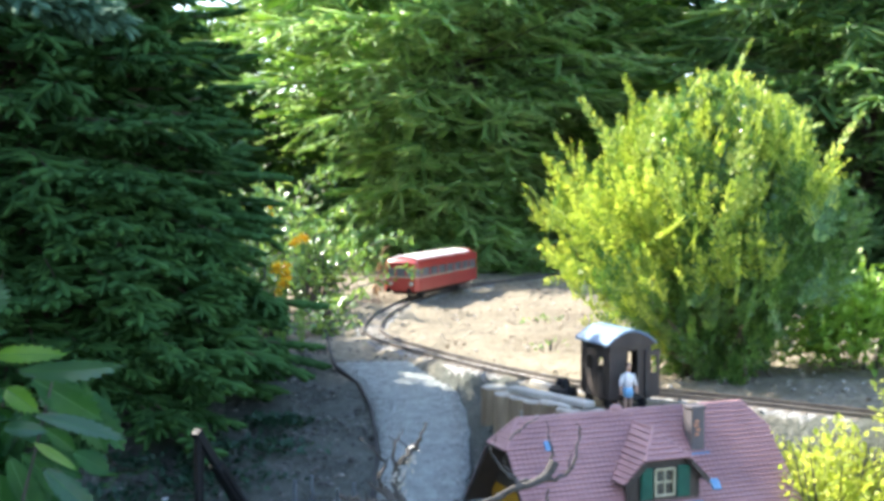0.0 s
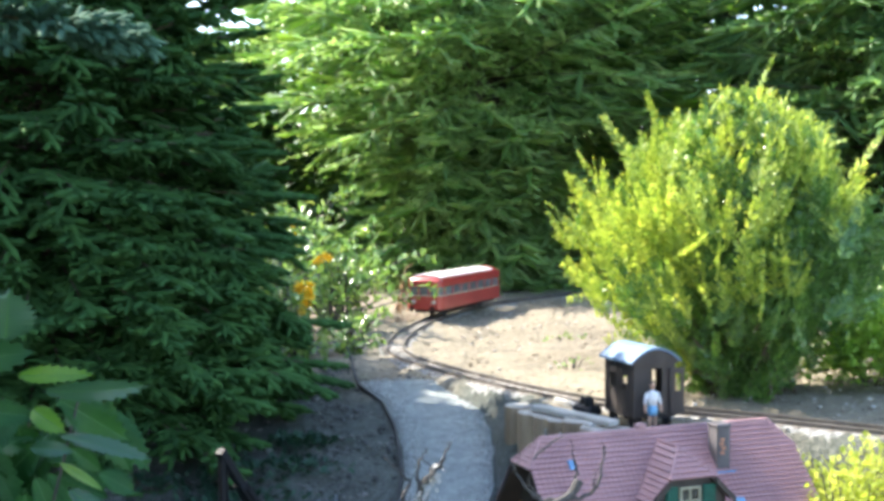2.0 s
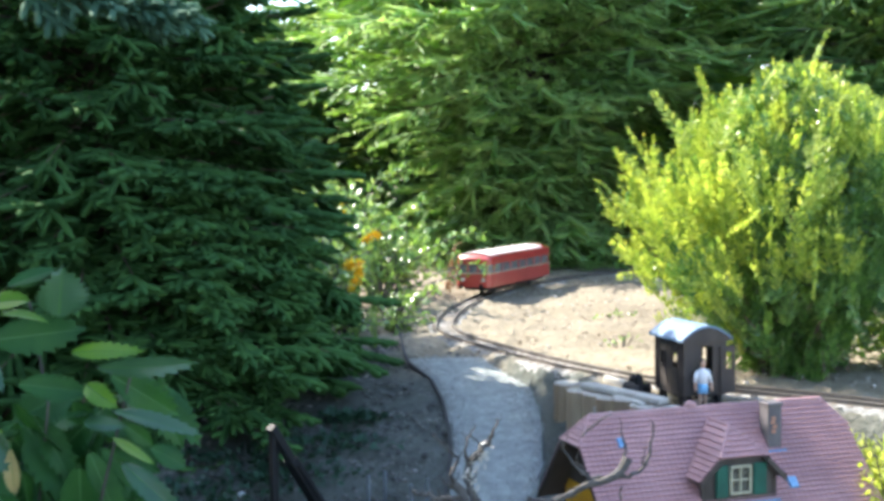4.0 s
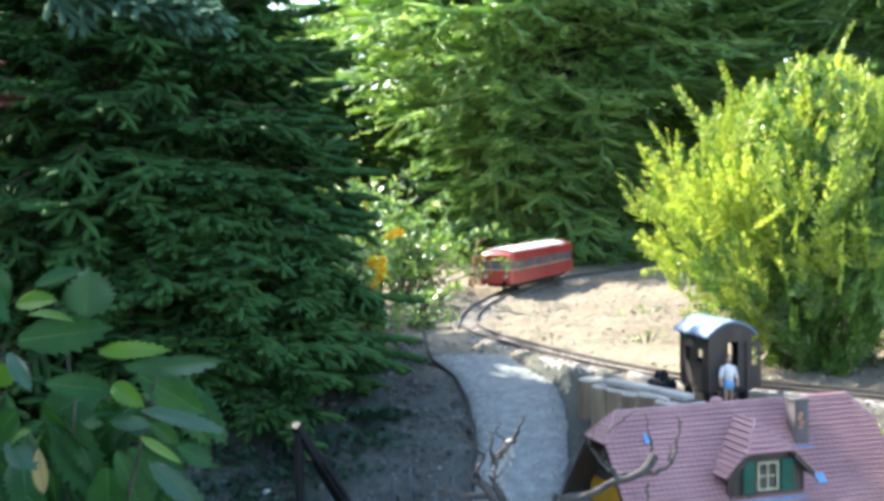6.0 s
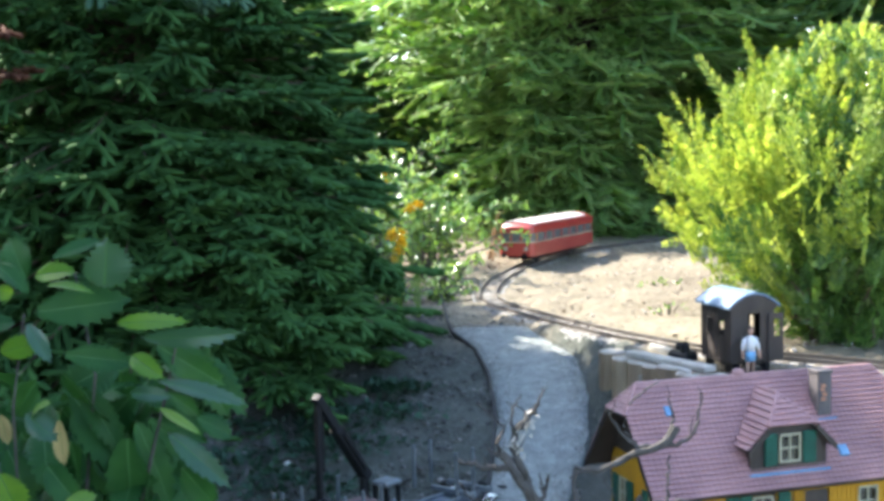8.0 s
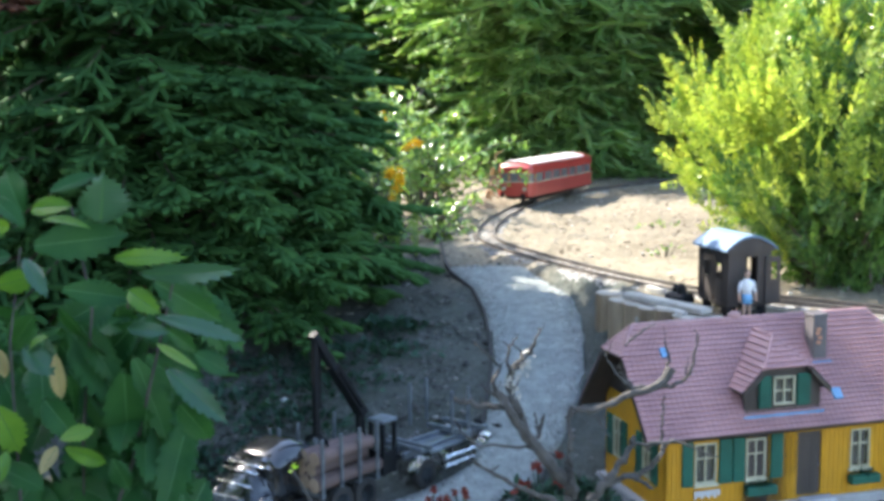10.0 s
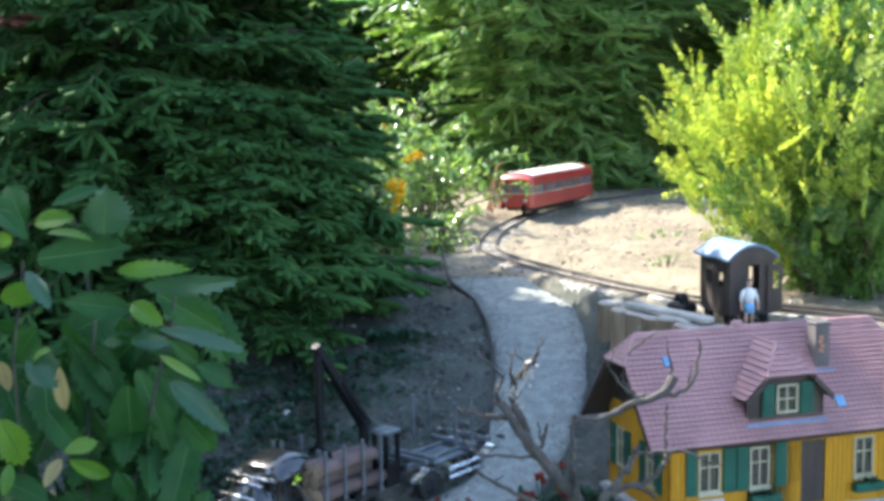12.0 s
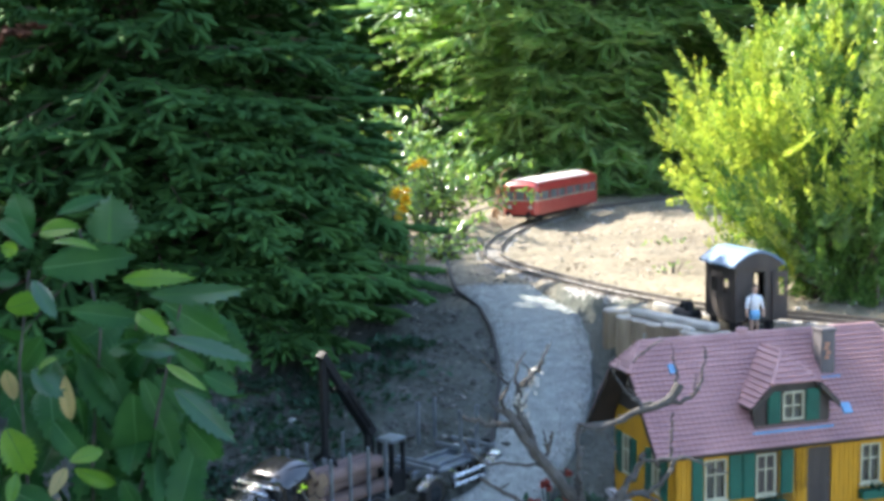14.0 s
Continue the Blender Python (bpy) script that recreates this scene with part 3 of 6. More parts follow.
for y in ys[ys < PATH_TOP]:
    l, r = np.interp(-y, [-v for v in EDGE_Y], EDGE_L), np.interp(-y, [-v for v in EDGE_Y], EDGE_R)
    l, r = l + path_rng.normal() * 0.0015, r + path_rng.normal() * 0.0025
    z = float(fall(y))
    z -= 0.016 * max(0.0, (y - PATH_TOP + 0.10) / 0.10) ** 2
    ring = [bm.verts.new((l, y, z - 0.03)), bm.verts.new((l, y, z + 0.008))]
    ring += [bm.verts.new((l + (r - l) * k / 9, y, z + 0.0105 + 0.003 * math.sin(k / 9 * math.pi))) for k in range(10)]
    ring += [bm.verts.new((r, y, z + 0.006)), bm.verts.new((r, y, z - 0.03))]
    rows_v.append(ring)
for a, b in zip(rows_v, rows_v[1:]):
    for k in range(len(a) - 1):
        bm.faces.new((a[k], b[k], b[k + 1], a[k + 1]))
path_ob = part("path", bm, M_PATH, None, smooth=True)
tagged(path_ob, "pale grey gravel garden path, half in shade", "path", kind="structure")

# dark strip along the path, added as the shadow line of its edge
bm = bmesh.new()
for a, b in zip(ys[:-1], ys[1:]):
    if b < 1.8:
        break
    l0, l1 = [np.interp(-y, [-v for v in EDGE_Y], EDGE_L) - 0.004 for y in (a, b)]
    z0, z1 = float(fall(a)), float(fall(b))
    slab(bm, [(l0 - 0.003, a, z0 + 0.011), (l1 - 0.003, b, z1 + 0.011), (l1 + 0.0015, b, z1 + 0.011), (l0 + 0.0015, a, z0 + 0.011)], 0.04)
tagged(part("path_edge_shade", bm, M_EDGE_SHADE), "dark strip for the shadow along the gravel path's edge", "edging", kind="structure")

# small stones and clods strewn on the soil
rng = np.random.default_rng(21)
octa = (np.array([(1, 0, 0), (-1, 0, 0), (0, 1, 0), (0, -1, 0), (0, 0, 1), (0, 0, -1)], float), np.array([(0, 2, 4), (2, 1, 4), (1, 3, 4), (3, 0, 4), (2, 0, 5), (1, 2, 5), (3, 1, 5), (0, 3, 5)]))
n = 15000
px_, py_ = rng.uniform(-0.75, 1.3, n), 1.35 + 3.6 * rng.random(n) ** 1.5
keep = ~((px_ > np.interp(-py_, [-v for v in EDGE_Y], EDGE_L) - 0.01) & (px_ < np.interp(-py_, [-v for v in EDGE_Y], EDGE_R) + 0.005) & (py_ < 2.66))
px_, py_ = px_[keep], py_[keep]
sz = 0.0013 + 0.0060 * rng.random(len(px_)) ** 4
T = frames_from(rng.normal(size=(len(px_), 3)), rng.normal(size=(len(px_), 3)), sz)
T[:, 2, :] *= 0.6
places = np.stack([px_, py_, height_at(px_, py_) + sz * 0.3], 1)
# where the bed colour holds shade, the clods take the dark tone too
shaded_humus = (px_ < 0.17) & (py_ < 2.95) | (py_ < 2.0) | (px_ < 0.34) & (py_ < 2.5)
for name, sel, mat, label in (("pebbles", ~shaded_humus, M_PEBBLE, "small pale stones and clods strewn on the soil"), ("clods", shaded_humus, M_CLOD, "dark crumbs of shaded soil and a few pale stones")):
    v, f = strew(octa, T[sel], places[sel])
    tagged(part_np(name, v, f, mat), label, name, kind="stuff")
n = 9000
px_, py_ = rng.uniform(-0.55, 0.10, n), 1.55 + 1.4 * rng.random(n)
keep = px_ < np.interp(-py_, [-v for v in EDGE_Y], EDGE_L) - 0.012
px_, py_ = px_[keep], py_[keep]
sz = 0.0022 + 0.0060 * rng.random(len(px_)) ** 3
T = frames_from(rng.normal(size=(len(px_), 3)), rng.normal(size=(len(px_), 3)), sz)
T[:, 2, :] *= 0.55
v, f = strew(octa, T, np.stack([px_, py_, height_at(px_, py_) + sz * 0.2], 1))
tagged(part_np("crumbs", v, f, M_CLOD), "loose dark crumbs of shaded soil beside the path", "soil crumbs", kind="stuff")

# gravel on the path
n = 4200
py_ = 1.5 + 1.16 * rng.random(n)
el, er = np.interp(-py_, [-v for v in EDGE_Y], EDGE_L), np.interp(-py_, [-v for v in EDGE_Y], EDGE_R)
px_ = el + (er - el) * rng.uniform(0.02, 0.98, n)
sz = 0.0011 + 0.0016 * rng.random(n) ** 2
T = frames_from(rng.normal(size=(n, 3)), rng.normal(size=(n, 3)), sz)
v, f = strew(octa, T, np.stack([px_, py_, fall(py_) + 0.0125], 1))
tagged(part_np("path_gravel", v, f, M_GRIT), "fine loose grey gravel on the path", "gravel", kind="stuff")

# ---- garden railway track ----
tang = np.gradient(line, axis=0)
tang /= np.linalg.norm(tang, axis=1, keepdims=True)
norm2 = np.stack([-tang[:, 1], tang[:, 0]], 1)
track = thing("railway_track", Matrix(), "weathered narrow model railway track curving over the soil", "railway track")
for side in (-1, 1):
    bm = bmesh.new()
    rings = []
    for p, nn in zip(line, norm2):
        c = p + nn * side * 0.0225
        ring = []
        for du, z in ((-0.0045, -0.006), (-0.0016, -0.003), (-0.0026, 0.004), (0.0026, 0.004), (0.0016, -0.003), (0.0045, -0.006)):
            q = c + nn * du
            ring.append(bm.verts.new((q[0], q[1], z)))
        rings.append(ring)
    for a, b in zip(rings, rings[1:]):
        for k in range(5):
            bm.faces.new((a[k], a[k + 1], b[k + 1], b[k]))
    part("rail", bm, M_RAIL, track)
bm = bmesh.new()
brng = np.random.default_rng(6)
rings = []
for p, nn in zip(line, norm2):
    ring = [(-0.052, -0.020), (-0.040, -0.0060), (-0.020, -0.0048), (0.0, -0.0044), (0.020, -0.0048), (0.040, -0.0060), (0.052, -0.020)]
    rings.append([bm.verts.new((*(p + nn * (u + brng.normal() * 0.001)), z + brng.normal() * 0.0004)) for u, z in ring])
for a, b in zip(rings, rings[1:]):
    for k in range(6):
        bm.faces.new((a[k], a[k + 1], b[k + 1], b[k]))
bmesh.ops.recalc_face_normals(bm, faces=bm.faces[:])
part("ballast_bed", bm, M_BALLAST, track, "pale fine ballast between the rails")
bm = bmesh.new()
box(bm, (-0.036, -0.0055, -0.006), (0.036, 0.0055, 0.0), None, 0.001)
sleeper_me = bpy.data.meshes.new("sleeper")
bm.to_mesh(sleeper_me)
bm.free()
finish(sleeper_me, M_SLEEPER)
sl = curve_points(TRACK, 150)
st = np.gradient(sl, axis=0)
for p, d in zip(sl, st):
    part_at("sleeper", sleeper_me, track, Matrix.Translation((p[0], p[1], -0.0035)) @ Matrix.Rotation(math.atan2(d[1], d[0]) + math.pi / 2, 4, "Z"))

# ---- palisade of short round logs that holds the terrace ----
palisade = thing("log_palisade", pose(0.304, 2.238, 0), "row of short upright weathered log palisades beside the track", "palisade")
pl = curve_points([(0.313, 2.168), (0.345, 2.104), (0.382, 2.030), (0.432, 1.952), (0.52, 1.925), (0.63, 1.922)], 11)
prng = np.random.default_rng(3)
for i, p in enumerate(pl):
    bm = bmesh.new()
    r = prng.uniform(0.0255, 0.0285)
    top = (0.010 if i == 0 else 0.001) + prng.normal() * 0.0015
    pts = [(p[0] - 0.304, p[1] - 2.238, -0.22), (p[0] - 0.304, p[1] - 2.238, top - 0.003), (p[0] - 0.304, p[1] - 2.238, top)]
    sweep(bm, pts, [r, r, r * 0.88], 14)
    bm.normal_update()
    for f in bm.faces:
        f.material_index = 1 if f.normal.z > 0.5 else 0
    part("log", bm, [M_LOGWOOD, M_LOGTOP], palisade)

# ---- old planks and a buffer lying on the terrace beside the wagon ----
cap = [Vector((0.338, 2.122, 0)), Vector((0.445, 1.948, 0))]
d = cap[1] - cap[0]
bm = bmesh.new()
box(bm, (0, -0.013, 0), (d.length, 0.013, 0.011), None, 0.002)
ob = part("board", bm, M_PLANK)
ob.matrix_world = Matrix.Translation((cap[0].x, cap[0].y, 0.003)) @ Matrix.Rotation(math.atan2(d.y, d.x), 4, "Z")
tagged(ob, "long pale weathered board lying along the palisade", "board")
for k, (a, b) in enumerate((((0.335, 2.096), (0.373, 2.016)), ((0.378, 2.044), (0.411, 1.957)), ((0.363, 2.16), (0.405, 2.057)), ((0.391, 2.208), (0.434, 2.101)))):
    d = Vector((b[0] - a[0], b[1] - a[1], 0))
    L = d.length
    bm = bmesh.new()
    box(bm, (0, -0.0055, 0), (L, 0.0055, 0.012), None, 0.0015)
    ob = part("plank", bm, M_PLANK)
    ob.matrix_world = Matrix.Translation((a[0], a[1], height(a[0] + 0.02, a[1]) + 0.008)) @ Matrix.Rotation(math.atan2(d.y, d.x), 4, "Z")
    tagged(ob, "pale weathered wooden plank lying on the soil beside the wagon", "plank", "planks beside the wagon")
buffer = thing("buffer_stop", pose(0.424, 2.071, -0.004, 0, 0, -60), "small black toy buffer stop lying on the planks", "buffer stop")
bm = bmesh.new()
box(bm, (-0.026, -0.016, 0.006), (0.026, 0.016, 0.024), None, 0.005)
part("base", bm, M_BLACK, buffer)
for x, y, h in ((-0.014, 0.006, 0.036), (0.012, -0.005, 0.042)):
    bm = bmesh.new()
    sweep(bm, [(x, y, 0.012), (x - 0.002, y, h - 0.006), (x - 0.003, y, h)], [0.009, 0.008, 0.004], 8)
    part("post", bm, M_BLACK, buffer)

# ---- spruces ----
trng = np.random.default_rng(11)
NEAR_SPRAYS = [spruce_spray(trng, 23, 0.10, 0.125, 0.024, 3, 4) for k in range(6)]
FAR_SPRAYS = [spruce_spray(trng, 9, 0.07, 0.12, 0.034, 2, 3) for k in range(6)]
LIT_SPRAYS = [spray(trng, 1.0, 34, 0.13, 0.034, 3, 0.35) for k in range(6)]
ROW_SPRAYS = [spruce_spray(trng, 4, 0.065, 0.14, 0.06, 1, 3) for k in range(4)]
INNER_SPRAYS = [spray(trng, 1.0, 22, 0.16, 0.055, 2) for k in range(3)]
ROW_INNER = [spray(trng, 1.0, 10, 0.22, 0.10, 1) for k in range(3)]

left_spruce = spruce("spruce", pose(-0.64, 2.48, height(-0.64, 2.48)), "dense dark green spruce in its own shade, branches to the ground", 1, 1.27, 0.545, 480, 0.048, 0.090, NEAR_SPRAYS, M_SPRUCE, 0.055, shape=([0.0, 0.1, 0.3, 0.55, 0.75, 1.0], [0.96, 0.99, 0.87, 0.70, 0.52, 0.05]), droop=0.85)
OVERHANG = ([0.0, 0.11, 0.24, 0.35, 0.47, 0.66, 1.0], [0.46, 0.48, 0.38, 0.52, 1.0, 0.82, 0.0])
spruce("spruce", pose(0.62, 5.60, -0.03), "broad sunlit spruce behind the bend of the track", 2, 2.05, 1.08, 520, 0.085, 0.21, FAR_SPRAYS + LIT_SPRAYS[:3], M_SPRUCE_SUNLIT, 0.02, shape=OVERHANG, droop=0.8)
spruce("spruce", pose(2.34, 4.95, -0.03), "dark spruce with hanging sunlit branch tips beyond the yew", 3, 3.2, 1.08, 440, 0.09, 0.20, FAR_SPRAYS, M_SPRUCE_HALF_LIT, 0.02, droop=0.8)
back = spruce("spruce", pose(-2.1, 6.2, -0.03), "spruce of a dense row, with unseen copies added for shade", 4, 1.8, 0.85, 200, 0.12, 0.26, ROW_SPRAYS, M_SPRUCE_HALF_LIT, 0.02, group="spruces behind the garden")
# the copies at left with y under 3 are unseen, added to cast shade
for k, (x, y, rz, s) in enumerate(((-2.4, 4.7, 70, 1.3), (3.6, 5.6, 200, 1.5), (1.5, 7.6, 310, 1.8), (-0.75, 7.9, 150, 0.80), (-1.62, 2.0, 20, 0.95), (3.4, 4.0, 250, 1.25), (-1.72, 3.71, 120, 1.12), (-1.75, 0.8, 220, 0.95), (0.35, 8.5, 30, 1.7), (2.75, 6.6, 90, 1.6), (-1.75, 7.2, 300, 1.3), (-1.75, -0.3, 40, 1.1))):
    copy_thing(back, pose(x, y, -0.05, 0, 0, rz) @ Matrix.Diagonal((s, s, s, 1) if y > 3 or x > 0 else (s * 0.75, s * 0.75, s * 1.15, 1)))

# lower boughs on the open side of the near spruce
lr = np.random.default_rng(41)
for i in range(54):
    h = 0.10 + 0.46 * (i + lr.random()) / 54
    az = radians(lr.uniform(-62, 12))
    L = 0.545 * np.interp(h / 1.27, [0.0, 0.1, 0.3, 0.55], [0.90, 0.95, 0.92, 0.72]) * lr.uniform(0.82, 1.0)
    hor = np.array([math.cos(az), math.sin(az), 0])
    sag = lr.uniform(0.10, 0.30)
    at_ = [hor * L * s + np.array([0, 0, h - sag * L * s * s]) for s in (0.4, 0.7, 0.84, 0.95, 1.0)]
    rows_ = []
    for p in at_[1:]:
        for sg in (-0.9, 0.0, 0.9):
            d = hor + sg * np.array([-hor[1], hor[0], 0]) + np.array([0, 0, lr.uniform(-0.8, 0.15)]) + lr.normal(size=3) * 0.12
            rows_.append((*p, *d, *(np.array([0, 0, 0.9]) + hor * 0.3 + lr.normal(size=3) * 0.2), lr.uniform(0.05, 0.09)))
    rows_ = np.array(rows_)
    T = frames_from(rows_[:, 3:6], rows_[:, 6:9], rows_[:, 9])
    v, f = strew(NEAR_SPRAYS[i % 6], T, rows_[:, :3])
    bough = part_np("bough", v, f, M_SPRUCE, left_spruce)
    bm = bmesh.new()
    sweep(bm, [Vector(p) for p in at_], [0.004, 0.0032, 0.0025, 0.0018, 0.001], 4)
    part("wood", bm, M_BARK, bough)

# a withered reddish branch hanging in the near spruce
wr = np.random.default_rng(19)
n = 8
P = np.array([-0.10, -0.48, 0.62]) + wr.normal(size=(n, 3)) * np.array([0.035, 0.03, 0.05])
T = frames_from(np.array([0.3, -0.5, -0.6]) + wr.normal(size=(n, 3)) * 0.4, wr.normal(size=(n, 3)), wr.uniform(0.045, 0.075, n))
v, f = strew(NEAR_SPRAYS[0], T, P)
part_np("withered_branch", v, f, M_RUST, left_spruce, "withered reddish-brown needles")

# a bluish branch that reaches forward at the top of the near spruce
br = np.random.default_rng(23)
line_ = np.array([(-0.56, 1.80, 0.67), (-0.41, 1.75, 0.645), (-0.306, 1.73, 0.627)]) - np.array(left_spruce.matrix_world.translation)
bm = bmesh.new()
sweep(bm, [Vector(p) for p in ((-0.1, 0.0, 0.90), *line_)], [0.010, 0.0055, 0.004, 0.0015], 7)
part("front_branch_wood", bm, M_DRY, left_spruce, "brown branch")
n = 46
k_ = br.random(n)
P = np.stack([np.interp(k_, [0, 0.5, 1], line_[:, i]) for i in range(3)], 1)
D = np.stack([0.7 + 0.3 * br.random(n), br.normal(size=n) * 0.5, br.uniform(-0.75, 0.45, n)], 1)
pick = br.integers(0, 6, n)
T = frames_from(D, np.array([0, -0.5, 0.8]) + br.normal(size=D.shape) * 0.3, br.uniform(0.06, 0.10, n) * (1.15 - 0.5 * k_))
v, f = joined([strew(NEAR_SPRAYS[k], T[pick == k], P[pick == k]) for k in range(6) if (pick == k).any()])
part_np("front_branch", v, f, M_SPRUCE_BLUE, left_spruce, "bluish-green needles of a branch reaching forward")

# a pale stone and a dry stick on the soil
bm = bmesh.new()
bmesh.ops.create_icosphere(bm, subdivisions=2, radius=0.007)
for vert in bm.verts:
    vert.co *= 1 + 0.25 * noise.noise(vert.co * 160)
    vert.co.z *= 0.7
ob = part("white_stone", bm, M_WHITE, None, smooth=True)
ob.matrix_world = Matrix.Translation((-0.27, 1.98, height(-0.27, 1.98) + 0.004))
tagged(ob, "small white stone on the shaded soil", "stone")
bm = bmesh.new()
sweep(bm, [(-0.035, 0.075, 0.012), (-0.008, 0.02, 0.006), (0.01, -0.035, 0.004), (0.012, -0.07, 0.003)], [0.001, 0.0016, 0.002, 0.0022], 6)
ob = part("dry_stick", bm, M_TWIG)
ob.matrix_world = Matrix.Translation((-0.05, 1.97, height(-0.05, 1.97)))
tagged(ob, "thin dry stick lying on the soil beside the path", "stick")


# ---- yew bush on the terrace ----
def yew_shoot(rng, n, nl, nw, sides):
    """A feathery yew shoot along x: needles in two ranks on a thin stem, with short side shoots."""
    def rank(length, count, scale):
        v = [(0, 0.006, 0), (0, -0.006, 0), (length, 0, 0.004)]
        f = [(0, 1, 2)]
        for i in range(count):
            s = (i + 0.5 * rng.random()) / count
            for sg in (-1, 1):
                d = np.array([0.62 + 0.5 * s, sg * 0.8, 0.22]) + rng.normal(size=3) * 0.13
                d /= np.linalg.norm(d)
                w = np.cross(d, np.array([0, 0, 1.0]) + rng.normal(size=3) * 0.4)
                w *= 0.5 * nw * scale / np.linalg.norm(w)
                l = nl * scale * (1 - 0.5 * s * s) * rng.uniform(0.8, 1.1)
                b = np.array([s * length, 0, 0])
                o = len(v)
                v += [tuple(b), tuple(b + d * l * 0.5 + w), tuple(b + d * l), tuple(b + d * l * 0.5 - w)]
                f += [(o, o + 1, o + 2), (o, o + 2, o + 3)]
        return np.array(v, float), np.array(f, int)
    pieces = [rank(1.0, n, 1.0)]
    for i in range(sides):
        s, l = 0.08 + 0.5 * i / sides, rng.uniform(0.34, 0.52)
        a = radians(rng.uniform(32, 50)) * (1 if i % 2 else -1)
        v, f = rank(l, max(int(n * l), 5), 0.88)
        c, t = math.cos(a), math.sin(a)
        pieces.append((v @ np.array([[c, -t, 0], [t, c, 0], [0, 0, 1.0]]).T + [s, 0, 0], f))
    return joined(pieces)


def yew_bush():
    rng = np.random.default_rng(31)
    base = Vector((0.80, 2.38, height(0.80, 2.38)))
    bush = thing("yew_bush", Matrix.Translation(base), "bushy yellow-green yew shrub lit through by the sun", "bush")
    tpl = [yew_shoot(rng, 15, 0.165, 0.046, 3) for k in range(4)] + [yew_shoot(rng, 17, 0.15, 0.042, 1) for k in range(2)]
    # half widths of the fan-shaped crown by height
    zs = [0.02, 0.08, 0.15, 0.25, 0.36, 0.45, 0.53, 0.59, 0.63]
    left = [0.06, 0.15, 0.24, 0.335, 0.355, 0.31, 0.23, 0.12, 0.03]
    right = [0.08, 0.14, 0.20, 0.26, 0.28, 0.25, 0.19, 0.13, 0.05]
    n = 1350
    z = 0.05 + 0.58 * rng.random(n) ** 0.85
    a = rng.random(n) * math.tau
    rho = rng.random(n) ** 0.42
    lump = 1 + 0.15 * np.sin(5 * a + 14 * z) + 0.13 * np.sin(8 * a - 23 * z + 1)
    wl, wr = np.interp(z, zs, left), np.interp(z, zs, right)
    c = np.cos(a)
    thin = (z > 0.2) | (rng.random(n) < 0.72)
    P = np.stack([np.where(c < 0, wl, wr) * c * rho * lump, 0.45 * (wl + wr) * np.sin(a) * rho * lump, z], 1)
    D = P - np.array([0, 0, -0.06])
    D /= np.linalg.norm(D, axis=1, keepdims=True)
    D = D + np.array([-0.03, 0, 0.12]) + rng.normal(size=D.shape) * 0.36
    D /= np.linalg.norm(D, axis=1, keepdims=True)
    size = rng.uniform(0.07, 0.15, n)
    P, D, size, rho, z = P[thin], D[thin], size[thin], rho[thin], z[thin]
    n = len(P)
    # long free shoots: tip, root
    free = [(0.094, 0.70, 0.045, 0.54), (0.108, 0.62, 0.075, 0.52), (-0.27, 0.575, -0.225, 0.48), (-0.193, 0.62, -0.155, 0.53), (0.315, 0.545, 0.235, 0.42), (0.224, 0.50, 0.185, 0.40),
            (0.14, 0.525, 0.108, 0.43), (-0.412, 0.397, -0.33, 0.33), (-0.36, 0.447, -0.30, 0.37), (-0.335, 0.50, -0.285, 0.42), (0.30, 0.42, 0.24, 0.32), (-0.06, 0.63, -0.045, 0.53), (0.02, 0.64, 0.01, 0.53)]
    for tx, tz, rx_, rz_ in free:
        d = np.array([tx - rx_, rng.normal() * 0.02, tz - rz_])
        P = np.vstack([P, (tx, rng.uniform(-0.1, 0.05), tz)])
        D = np.vstack([D, d / np.linalg.norm(d)])
        size, rho, z = np.append(size, np.linalg.norm(d) * 1.25), np.append(rho, 1.0), np.append(z, tz)
    T = frames_from(D, np.array([0, -0.35, 0.8]) + rng.normal(size=D.shape) * 0.45, size)
    root = P - D * size[:, None]
    pick = rng.integers(0, 4, len(P))
    pick[n:] = 4 + (np.arange(len(free)) % 2)
    # bright shoots only outside and towards upper left: the sunlit side, done by colour
    sunlit_fresh = (rho > 0.62 + 0.3 * rng.random(len(P))) & (P[:, 2] + 0.22 * rng.random(len(P)) - 0.75 * P[:, 0] > 0.40)
    bm = bmesh.new()
    for k in range(44):
        q = root[int(rng.integers(0, n))] * np.array([1, 1, 0.8])
        h0 = Vector((0.05 * rng.normal(), 0.04 * rng.normal(), -0.02))
        q = Vector(q)
        sweep(bm, [h0, h0.lerp(q, 0.45) + Vector((0, 0, 0.03)), q], [0.0048, 0.0036, 0.0016], 5)
    part("stemwork", bm, M_BARK, bush)
    for name, sel, mat in (("sunlit_new_growth", sunlit_fresh, M_YEW), ("shaded_old_growth", ~sunlit_fresh, M_YEW_OLD)):
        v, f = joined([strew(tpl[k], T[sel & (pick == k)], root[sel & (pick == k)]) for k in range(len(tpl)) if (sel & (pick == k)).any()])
        part_np(name, v, f, mat, bush, "yellow-green new shoots, coloured brighter for the sunlit upper left" if sel is sunlit_fresh else "glossy older needles, coloured darker for the shaded side")
    return bush


yew_bush()


